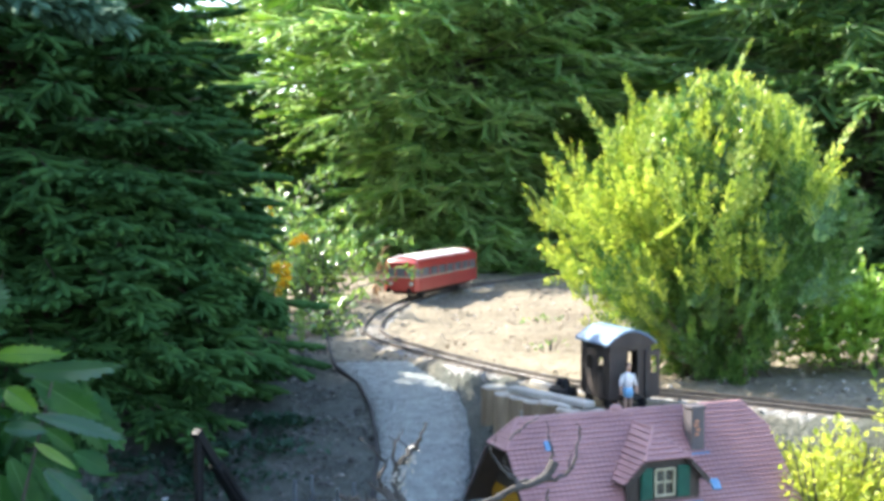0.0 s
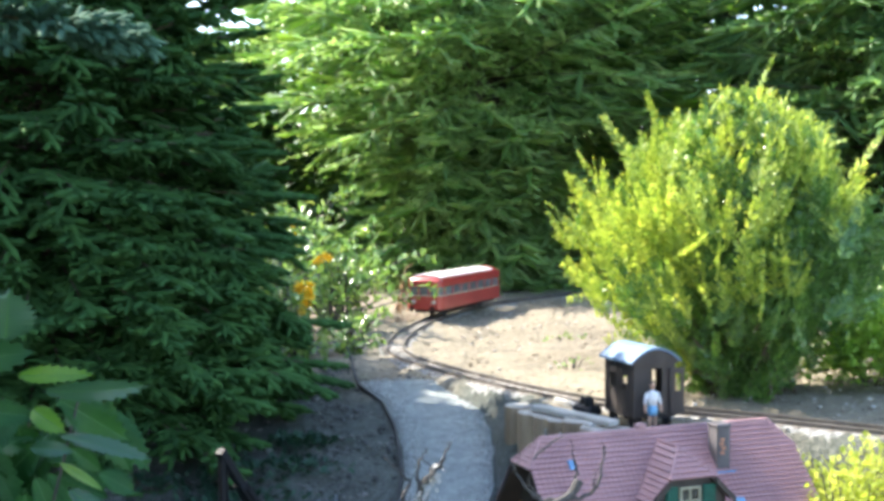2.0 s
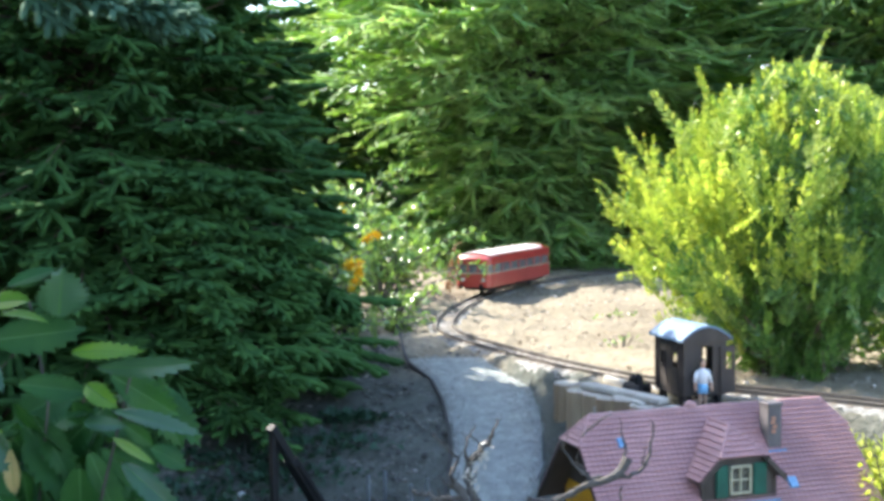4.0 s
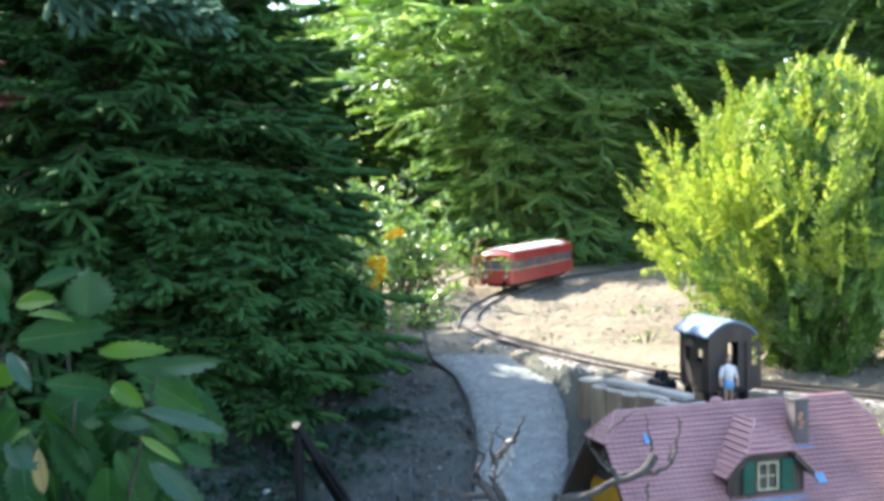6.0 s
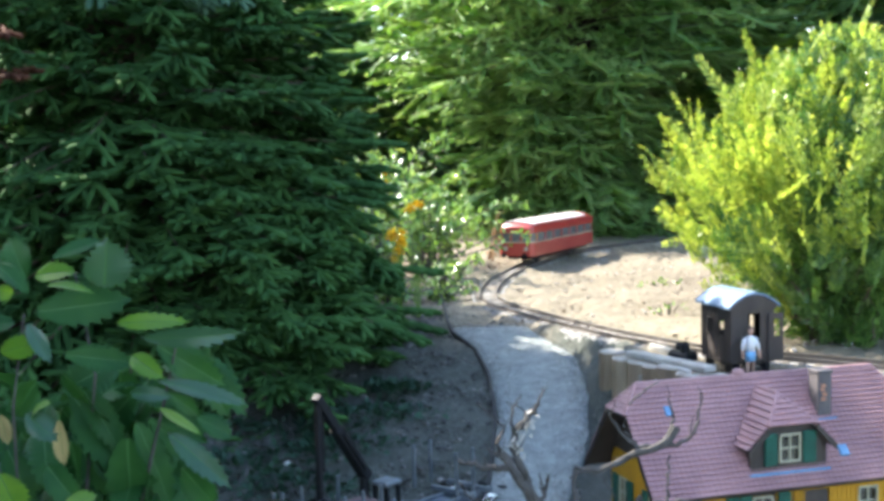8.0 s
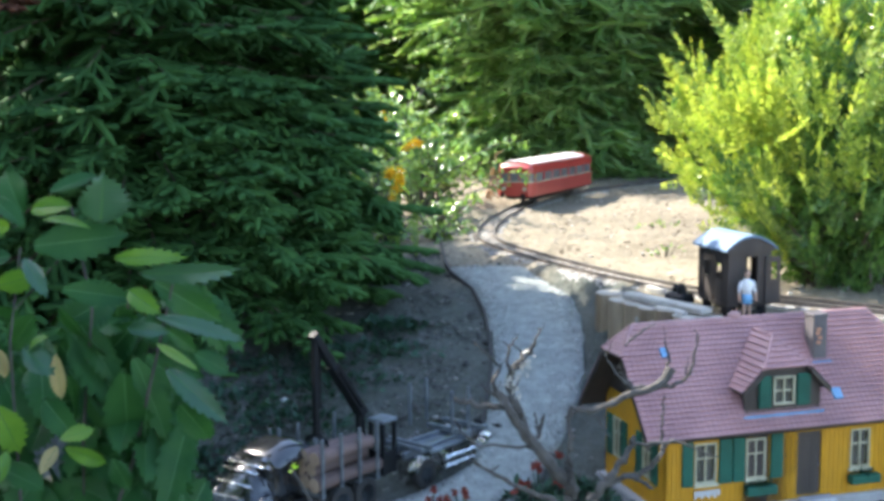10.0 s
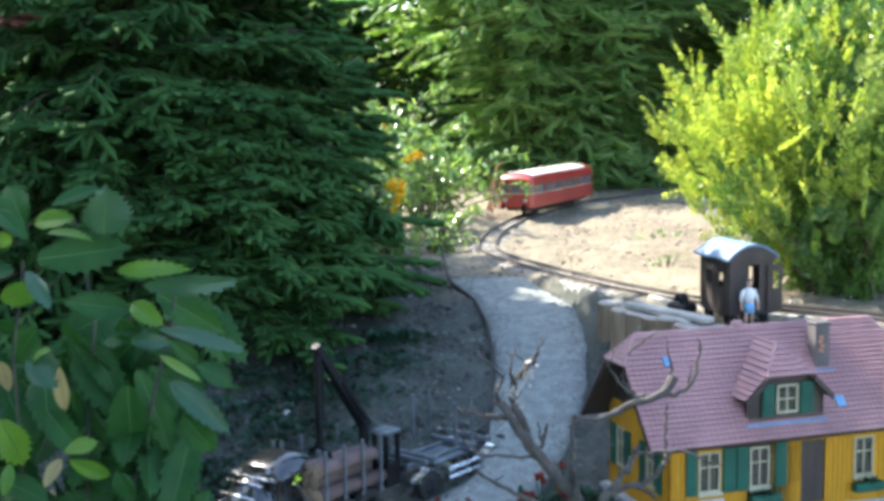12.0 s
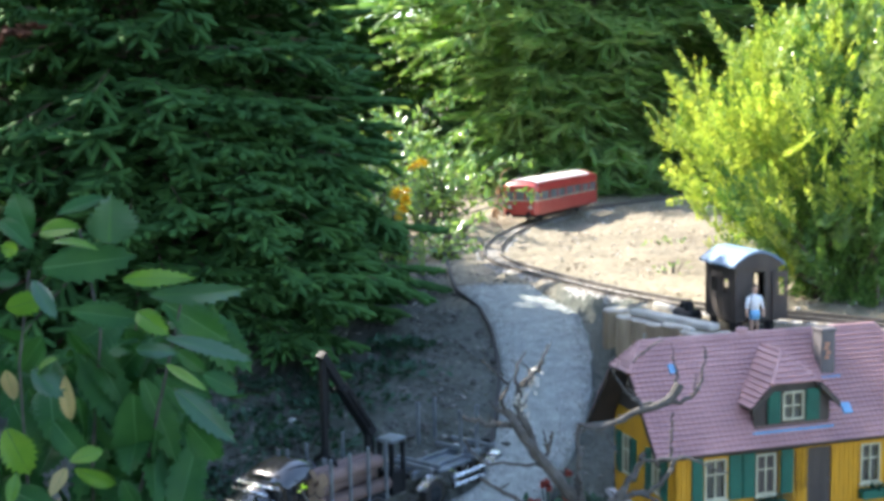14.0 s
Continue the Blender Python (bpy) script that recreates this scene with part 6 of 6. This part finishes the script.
    for x in (-0.034, 0.034):
        for y in (-0.034, 0.034):
            wheel(ob, (x, y, 0.012), (1, 0, 0), 0.0125, 0.006, M_BLACK)
    bm = bmesh.new()
    for k in range(3):
        box(bm, (-0.010, -L - 0.006 - 0.005 * (2 - k), 0.004 + 0.007 * k), (0.016, -L - 0.001, 0.006 + 0.007 * k))
    tube(bm, (0.017, -L - 0.002, 0.024), (0.022, -L - 0.018, 0.0), 0.0012, 0.0012, 6)
    tube(bm, (-0.011, -L - 0.002, 0.024), (-0.013, -L - 0.018, 0.0), 0.0012, 0.0012, 6)
    part("steps", bm, M_BLACK, ob)
    bm = bmesh.new()
    tube(bm, (0, L, 0.014), (0, L + 0.05, 0.008), 0.0022, 0.0018, 8)
    part("drawbar", bm, M_BLACK, ob)
    return ob


wagon()

bm = bmesh.new()
for x in (-0.0052, 0.0052):
    sweep(bm, [(x, 0, 0.0), (x, 0, 0.014), (x * 0.95, 0, 0.036)], [0.0028, 0.0034, 0.0042], 8, 2)
    box(bm, (x - 0.003, -0.007, 0), (x + 0.003, 0.004, 0.005), None, 0.001, 3)
sweep(bm, [(0, 0, 0.026), (0, 0, 0.034), (0, 0, 0.041)], [0.0092, 0.0098, 0.0090], 10, 1)
sweep(bm, [(0, 0, 0.040), (0, 0, 0.052), (0, 0, 0.060), (0, 0, 0.064)], [0.0085, 0.0095, 0.0095, 0.0045], 10, 0)
for s in (-1, 1):
    sweep(bm, [(s * 0.010, 0, 0.060), (s * 0.014, 0.001, 0.050), (s * 0.0155, -0.002, 0.043)], [0.0036, 0.0033, 0.0029], 8, 0)
    sweep(bm, [(s * 0.0155, -0.002, 0.043), (s * 0.0158, -0.004, 0.034), (s * 0.0155, -0.005, 0.030)], [0.0027, 0.0024, 0.0026], 8, 2)
sweep(bm, [(0, 0, 0.063), (0, 0, 0.067)], [0.0032, 0.0030], 8, 2)
ball(bm, (0, -0.0005, 0.0715), (0.0052, 0.0056, 0.0064), 2)
ball(bm, (0, 0.0008, 0.0738), (0.0056, 0.0058, 0.0052), 3)
fig = part("figurine", bm, [M_WHITE, M_PALEBLUE, M_SKIN, M_HAIR], None, smooth=True)
fig.matrix_world = pose(0.518, 1.975, -0.013, 0, 0, 8) @ Matrix.Diagonal((0.92, 0.92, 1.13, 1))
tagged(fig, "small painted figurine, white shirt and blue shorts, before the wagon", "figurine")


# ---- red railcar on the bend ----
def railcar():
    L, W, F, T = 0.29, 0.062, 0.030, 0.118
    ob = thing("railcar", pose(0.372, 4.078, 0.004, 0, 0, -27), "red model railcar with pale roof standing on the curved track", "model railcar")
    # body cross-section swept along its length with rounded ends
    def ring(y, k, lo, hi, top=0.0):
        return [(-W * k, y, lo), (-W * k, y, hi), (W * k, y, hi), (W * k, y, lo)]
    def shell(name, lo, hi, mat, grow=0.0, label=""):
        bm = bmesh.new()
        ys_ = [-L, -L + 0.010, -L + 0.03, L - 0.03, L - 0.010, L]
        ks = [0.80, 0.95, 1.0, 1.0, 0.95, 0.80]
        rs = [[bm.verts.new(p) for p in ring(yy * (1 + grow / L), kk * (1 + grow / W), lo, hi)] for yy, kk in zip(ys_, ks)]
        for a, b in zip(rs, rs[1:]):
            for i in range(4):
                bm.faces.new((a[i], a[(i + 1) % 4], b[(i + 1) % 4], b[i]))
        bm.faces.new(rs[0][::-1])
        bm.faces.new(rs[-1])
        return part(name, bm, mat, ob, label)
    shell("lower_body", F, 0.074, M_CARRED, 0, "red lower body")
    shell("stripe", 0.074, 0.077, M_CREAM, 0.0006, "cream waist stripe")
    shell("glazing", 0.077, 0.105, M_CARGLASS, -0.002, "grey window band")
    shell("cornice", 0.105, T, M_CARRED, 0, "red cornice")
    # window posts
    for s in (-1, 1):
        for k in range(8):
            y = -L + 0.03 + k * (2 * L - 0.06) / 7
            bm = bmesh.new()
            box(bm, (s * W - 0.0025, y - 0.0035, 0.077), (s * W + 0.0003, y + 0.0035, 0.105))
            part("window_post", bm, M_CARRED, ob)
    for e in (-1, 1):
        for x in (-0.048, -0.018, 0.018, 0.048):
            bm = bmesh.new()
            box(bm, (x - 0.0028, e * (L - 0.003) - 0.002, 0.077), (x + 0.0028, e * (L - 0.003) + 0.004, 0.105))
            part("window_post", bm, M_CARRED, ob)
        for x in (-0.036, 0.036):
            bm = bmesh.new()
            tube(bm, (x, e * L, 0.054), (x, e * (L + 0.005), 0.054), 0.007, 0.006, 12)
            part("headlight", bm, M_LAMP, ob, "round pale headlight")
            bm = bmesh.new()
            tube(bm, (x, e * L, 0.034), (x, e * (L + 0.016), 0.034), 0.003, 0.003, 8)
            tube(bm, (x, e * (L + 0.015), 0.034), (x, e * (L + 0.018), 0.034), 0.008, 0.008, 12)
            part("buffer", bm, M_BLACK, ob)
    # domed roof
    bm = bmesh.new()
    n = 12
    rs = []
    for yy, kk, hh in ((-L - 0.002, 0.80, 0.25), (-L + 0.012, 0.96, 0.75), (-L + 0.04, 1.0, 1.0), (L - 0.04, 1.0, 1.0), (L - 0.012, 0.96, 0.75), (L + 0.002, 0.80, 0.25)):
        rs.append([bm.verts.new((W * 1.02 * kk * math.cos(math.pi * i / n), yy, T + 0.026 * hh * math.sin(math.pi * i / n) ** 0.8)) for i in range(n + 1)])
    for a, b in zip(rs, rs[1:]):
        for i in range(n):
            bm.faces.new((a[i], b[i], b[i + 1], a[i + 1]))
    bm.faces.new(rs[0])
    bm.faces.new(rs[-1][::-1])
    roof = part("roof", bm, M_CARRED, ob, "domed roof with red rim")
    bm = bmesh.new()
    rs = []
    for yy in (-L + 0.012, -L + 0.040, 0.0, L - 0.075, L - 0.065):
        lift = 0.0012 if -L + 0.03 < yy < L - 0.07 else -0.001
        rs.append([bm.verts.new((W * 0.88 * math.cos(math.pi * (0.08 + 0.84 * i / n)) / math.cos(0.08 * math.pi), yy, T + lift + 0.026 * math.sin(math.acos(0.88 * math.cos(math.pi * (0.08 + 0.84 * i / n)) / 1.02)) ** 0.8)) for i in range(n + 1)])
    for a, b in zip(rs, rs[1:]):
        for i in range(n):
            bm.faces.new((a[i], b[i], b[i + 1], a[i + 1]))
    part("roof_panel", bm, M_CARROOF, roof, "pale grey-white roof covering")
    bm = bmesh.new()
    box(bm, (-0.045, -L + 0.03, 0.018), (0.045, L - 0.03, F), None, 0.003)
    part("underframe", bm, M_BLACK, ob)
    for yy in (-0.17, 0.17):
        for s in (-1, 1):
            wheel(ob, (s * 0.0225, yy, 0.016), (1, 0, 0), 0.016, 0.006)
    return ob


railcar()


# ---- black toy timber truck with crane and trailer ----
def dome(bm, x0, x1, y0, y1, zb, zt):
    """A pressed-metal hood: rounded across, swept down to the front at x0, with a flat underside."""
    nx, ny = 12, 10
    rows_ = []
    for i in range(nx + 1):
        u = i / nx
        k = math.sin(min(u / 0.6, 1) * math.pi / 2) ** 0.75 * (1 - 0.30 * max(0.0, (u - 0.7) / 0.3) ** 2)
        rows_.append([bm.verts.new((x0 + (x1 - x0) * u, y0 + (y1 - y0) * j / ny, zb + (zt - zb) * k * (1 - abs(2 * j / ny - 1) ** 3.5) + 0.0005)) for j in range(ny + 1)])
    for a, b in zip(rows_, rows_[1:]):
        for j in range(ny):
            bm.faces.new((a[j], b[j], b[j + 1], a[j + 1]))
    low = [bm.verts.new(p) for p in ((x0, y0, zb), (x1, y0, zb), (x1, y1, zb), (x0, y1, zb))]
    bm.faces.new(low)
    bm.faces.new([low[0], *rows_[0][::-1], low[3]][::-1])
    bm.faces.new([low[1], *rows_[-1][::-1], low[2]])
    bm.faces.new([low[0], *[r[0] for r in rows_], low[1]])
    bm.faces.new([low[3], *[r[-1] for r in rows_], low[2]][::-1])
    bmesh.ops.recalc_face_normals(bm, faces=bm.faces[:])


def timber_truck():
    ob = thing("timber_truck", pose(-0.071, 1.770, -0.219, 0, 0, 50), "black toy timber lorry with crane and chrome cab, loaded with logs", "toy truck")
    bm = bmesh.new()
    box(bm, (-0.250, -0.020, 0.026), (-0.040, -0.014, 0.036), None, 0.001)
    box(bm, (-0.250, 0.014, 0.026), (-0.040, 0.020, 0.036), None, 0.001)
    for x in (-0.24, -0.2, -0.14, -0.08, -0.05):
        box(bm, (x - 0.004, -0.02, 0.027), (x + 0.004, 0.02, 0.035))
    part("chassis", bm, M_BLACK, ob)
    # tractor, steered a little to one side
    before = set(ob.children)
    bm = bmesh.new()
    box(bm, (-0.2800, -0.037, 0.034), (-0.2250, 0.037, 0.097))
    bmesh.ops.bevel(bm, geom=bm.edges[:], offset=0.008, segments=3, affect="EDGES", profile=0.5)
    cab = part("cab", bm, M_GLOSSBLACK, ob, "gloss black cab", True)
    bm = bmesh.new()
    dome(bm, -0.2940, -0.2080, -0.045, 0.045, 0.090, 0.115)
    part("roof_fairing", bm, M_GLOSSBLACK, cab, "gloss black domed roof", True)
    bm = bmesh.new()
    box(bm, (-0.2845, -0.034, 0.074), (-0.2795, 0.040, 0.091), None, 0.001)
    part("windscreen", bm, M_CARDARK, cab)
    bm = bmesh.new()
    tube(bm, (-0.2900, -0.037, 0.091), (-0.2900, 0.037, 0.091), 0.0022, 0.0022, 10)
    part("visor", bm, M_CHROME, cab, "chrome sun visor", True)
    bm = bmesh.new()
    dome(bm, -0.3260, -0.2700, -0.042, 0.046, 0.034, 0.090)
    bon = part("bonnet", bm, M_GLOSSBLACK, ob, "gloss black and chrome bonnet", True)
    for k in range(3):
        bm = bmesh.new()
        zz = (0.071, 0.0855, 0.0905)[k]
        tube(bm, (-0.3190 + 0.013 * k, -0.030, zz), (-0.3190 + 0.013 * k, 0.034, zz), 0.0016, 0.0016, 10)
        part("bonnet_trim", bm, M_CHROME, bon, "", True)
    bm = bmesh.new()
    tube(bm, (-0.3340, -0.048, 0.026), (-0.3340, 0.054, 0.026), 0.006, 0.006, 12)
    part("bumper", bm, M_CHROME, ob, "chrome bumper", True)
    bm = bmesh.new()
    for k in range(7):
        box(bm, (-0.3320, -0.024 + k * 0.008, 0.036), (-0.3275, -0.020 + k * 0.008, 0.056))
    part("grille", bm, M_STEEL, ob)
    for s in (-1, 1):
        bm = bmesh.new()
        dome(bm, -0.3300, -0.2800, 0.003 + s * 0.043 - 0.009, 0.003 + s * 0.043 + 0.009, 0.028, 0.056)
        part("mudguard", bm, M_GLOSSBLACK, ob, "gloss black front mudguard", True)
        bm = bmesh.new()
        ball(bm, (-0.3320, 0.003 + s * 0.040, 0.046), (0.004, 0.007, 0.007))
        part("headlight", bm, M_DARKCHROME, ob)
        bm = bmesh.new()
        tube(bm, (-0.202, s * 0.043, 0.04), (-0.202, s * 0.043, 0.112), 0.0025, 0.0025, 10)
        part("exhaust", bm, M_STEEL, ob, "steel exhaust stack")
        bm = bmesh.new()
        box(bm, (-0.2840, 0.003 + s * 0.051 - 0.003, 0.072), (-0.2790, 0.003 + s * 0.051 + 0.003, 0.092), None, 0.001)
        part("mirror", bm, M_GLOSSBLACK, ob)
    for s in (-1, 1):
        wheel(ob, (-0.305, s * 0.040, 0.0225), (0, 1, 0), 0.0225, 0.016)
    turn = Matrix.Translation((-0.206, 0.033, 0.000)) @ Matrix.Rotation(radians(5), 4, "Z") @ Matrix.Translation((0.225, 0, 0))
    for o in set(ob.children) - before:
        o.data.transform(turn)
        for o2 in o.children:
            o2.data.transform(turn)
    for x in (-0.165, -0.115):
        for s in (-1, 1):
            wheel(ob, (x, s * 0.040, 0.0225), (0, 1, 0), 0.0225, 0.016)
    before = set(ob.children)
    for x in (-0.028, 0.135):
        for s in (-1, 1):
            wheel(ob, (x, s * 0.040, 0.0225), (0, 1, 0), 0.0225, 0.016)
            bm = bmesh.new()
            n = 8
            pts = [(x + 0.027 * math.cos(math.pi * (0.1 + 0.8 * k / n)), 0.0225 + 0.027 * math.sin(math.pi * (0.1 + 0.8 * k / n))) for k in range(n + 1)]
            rings = []
            for q in pts:
                inner = (x + (q[0] - x) * 0.94, 0.0225 + (q[1] - 0.0225) * 0.94)
                rings.append([bm.verts.new((u[0], s * 0.040 + w, u[1])) for u, w in ((q, -0.009), (q, 0.009), (inner, 0.009), (inner, -0.009))])
            for a, b in zip(rings, rings[1:]):
                for e in range(4):
                    bm.faces.new((a[e], a[(e + 1) % 4], b[(e + 1) % 4], b[e]))
            bm.faces.new(rings[0][::-1])
            bm.faces.new(rings[-1])
            bmesh.ops.recalc_face_normals(bm, faces=bm.faces[:])
            part("mudguard", bm, M_CHROME, ob)
    trailer = set(ob.children) - before
    # log bunks and stakes
    for x in (-0.200, -0.163, -0.126, -0.089):
        bm = bmesh.new()
        box(bm, (x - 0.003, -0.046, 0.036), (x + 0.003, 0.046, 0.043))
        bunk = part("bunk", bm, M_STEEL, ob)
        for s in (-1, 1):
            bm = bmesh.new()
            box(bm, (x - 0.0022, s * 0.044 - 0.0022, 0.04), (x + 0.0022, s * 0.044 + 0.0022, 0.122), None, 0.0006)
            part("stake", bm, M_STEEL, bunk)
    # crane cab
    bm = bmesh.new()
    for x in (-0.072, -0.048):
        for s in (-1, 1):
            box(bm, (x - 0.0025, -0.028 + s * 0.012 - 0.0025, 0.036), (x + 0.0025, -0.028 + s * 0.012 + 0.0025, 0.116))
    box(bm, (-0.074, -0.042, 0.036), (-0.046, -0.014, 0.070), None, 0.001)
    cc = part("crane_cab", bm, M_BLACK, ob, "open black crane cabin")
    bm = bmesh.new()
    box(bm, (-0.077, -0.044, 0.114), (-0.043, -0.012, 0.120), None, 0.0015)
    part("cabin_roof", bm, M_STEEL, cc)
    # crane
    bm = bmesh.new()
    tube(bm, (-0.078, 0.0, 0.034), (-0.078, 0.0, 0.132), 0.009, 0.007, 12)
    crane = part("crane_post", bm, M_BLACK, ob, "black crane")
    bm = bmesh.new()
    d = Vector((-0.089, 0, 0.125))
    m = Matrix.Translation((-0.078, 0, 0.130)) @ d.to_track_quat("Z", "Y").to_matrix().to_4x4()
    box(bm, (-0.009, -0.0075, -0.008), (0.009, 0.0075, d.length * 0.62), m, 0.001)
    box(bm, (-0.0065, -0.006, d.length * 0.5), (0.0065, 0.006, d.length + 0.006), m, 0.001)
    tube(bm, m @ Vector((0.010, 0, 0.01)), m @ Vector((0.009, 0, 0.085)), 0.003, 0.003, 8)
    part("main_boom", bm, M_BLACK, crane)
    bm = bmesh.new()
    box(bm, (-0.1720, -0.0045, 0.125), (-0.1640, 0.0045, 0.256), None, 0.001)
    tube(bm, (-0.160, 0, 0.15), (-0.158, 0, 0.230), 0.0022, 0.0022, 8)
    part("jib", bm, M_BLACK, crane)
    bm = bmesh.new()
    tube(bm, (-0.168, 0, 0.126), (-0.168, 0, 0.112), 0.006, 0.006, 10)
    for s in (-1, 1):
        sweep(bm, [(-0.168, s * 0.003, 0.113), (-0.168, s * 0.020, 0.105), (-0.168, s * 0.024, 0.096), (-0.168, s * 0.012, 0.090)], [0.0035, 0.0035, 0.003, 0.0015], 6)
    part("grapple", bm, M_BLACK, crane)
    bm = bmesh.new()
    ball(bm, (-0.166, 0, 0.257), (0.008, 0.0065, 0.0055))
    part("joint_cap", bm, M_BLACK, crane)
    # trailer frame with stakes and side rails
    before = set(ob.children)
    bm = bmesh.new()
    box(bm, (-0.050, -0.022, 0.044), (0.168, -0.016, 0.056), None, 0.001)
    box(bm, (-0.050, 0.016, 0.044), (0.168, 0.022, 0.056), None, 0.001)
    for x in (-0.030, -0.012):
        box(bm, (x - 0.003, -0.044, 0.056), (x + 0.003, 0.044, 0.063), None, 0.001)
    bed = part("trailer_bed", bm, M_STEEL, ob, "steel trailer frame")
    bm = bmesh.new()
    box(bm, (-0.004, -0.036, 0.046), (0.076, 0.036, 0.0505), None, 0.001)
    part("deck_plate", bm, M_STEEL, bed)
    for x in (0.083, 0.124):
        bm = bmesh.new()
        box(bm, (x - 0.003, -0.046, 0.056), (x + 0.003, 0.046, 0.064), None, 0.0012)
        bunk = part("bunk", bm, M_STEEL, bed)
        for s in (-1, 1):
            bm = bmesh.new()
            box(bm, (x - 0.0024, s * 0.044 - 0.0024, 0.062), (x + 0.0024, s * 0.044 + 0.0024, 0.132), None, 0.0006)
            part("stake", bm, M_STEEL, bunk)
    bm = bmesh.new()
    tube(bm, (0.008, -0.053, 0.040), (0.094, -0.053, 0.040), 0.0034, 0.0034, 10)
    tube(bm, (0.008, -0.053, 0.026), (0.094, -0.053, 0.026), 0.0034, 0.0034, 10)
    for x in (0.014, 0.088):
        box(bm, (x - 0.002, -0.054, 0.024), (x + 0.002, -0.020, 0.048))
    part("side_guard", bm, M_CHROME, bed, "bright side guard tubes")
    bm = bmesh.new()
    box(bm, (0.160, -0.044, 0.030), (0.170, 0.044, 0.056), None, 0.002)
    part("tail_bar", bm, M_BLACK, ob)
    bm = bmesh.new()
    box(bm, (-0.075, -0.006, 0.040), (-0.040, 0.006, 0.050), None, 0.002)
    part("drawbar", bm, M_BLACK, ob)
    turn = Matrix.Translation((0.040, -0.004, -0.005))
    for o in trailer | (set(ob.children) - before):
        o.data.transform(turn)
        for o2 in o.children:
            o2.data.transform(turn)
    return ob


truck = timber_truck()
MT = truck.matrix_world.copy()
tr = np.random.default_rng(77)
stack = [(-0.033 + 0.022 * c + 0.011 * (r % 2), 0.055 + 0.0185 * r) for r, m in enumerate((4, 3, 2)) for c in range(m)]
for y, z in stack:
    r = float(tr.uniform(0.0098, 0.0112))
    bm = bmesh.new()
    sweep(bm, [(-0.205 + tr.normal() * 0.004, y, z), (-0.14, y + 0.001, z + 0.001), (-0.086 + tr.normal() * 0.004, y, z)], [r, r * 0.97, r * 0.93], 12)
    for f in bm.faces:
        if len(f.verts) > 4:
            f.material_index = 1
    lg = part("timber_log", bm, [M_LOAD, M_CUT], None, smooth=False)
    lg.matrix_world = MT
    tagged(lg, "small round wooden log lying on the toy truck", "log", "logs on the toy truck")
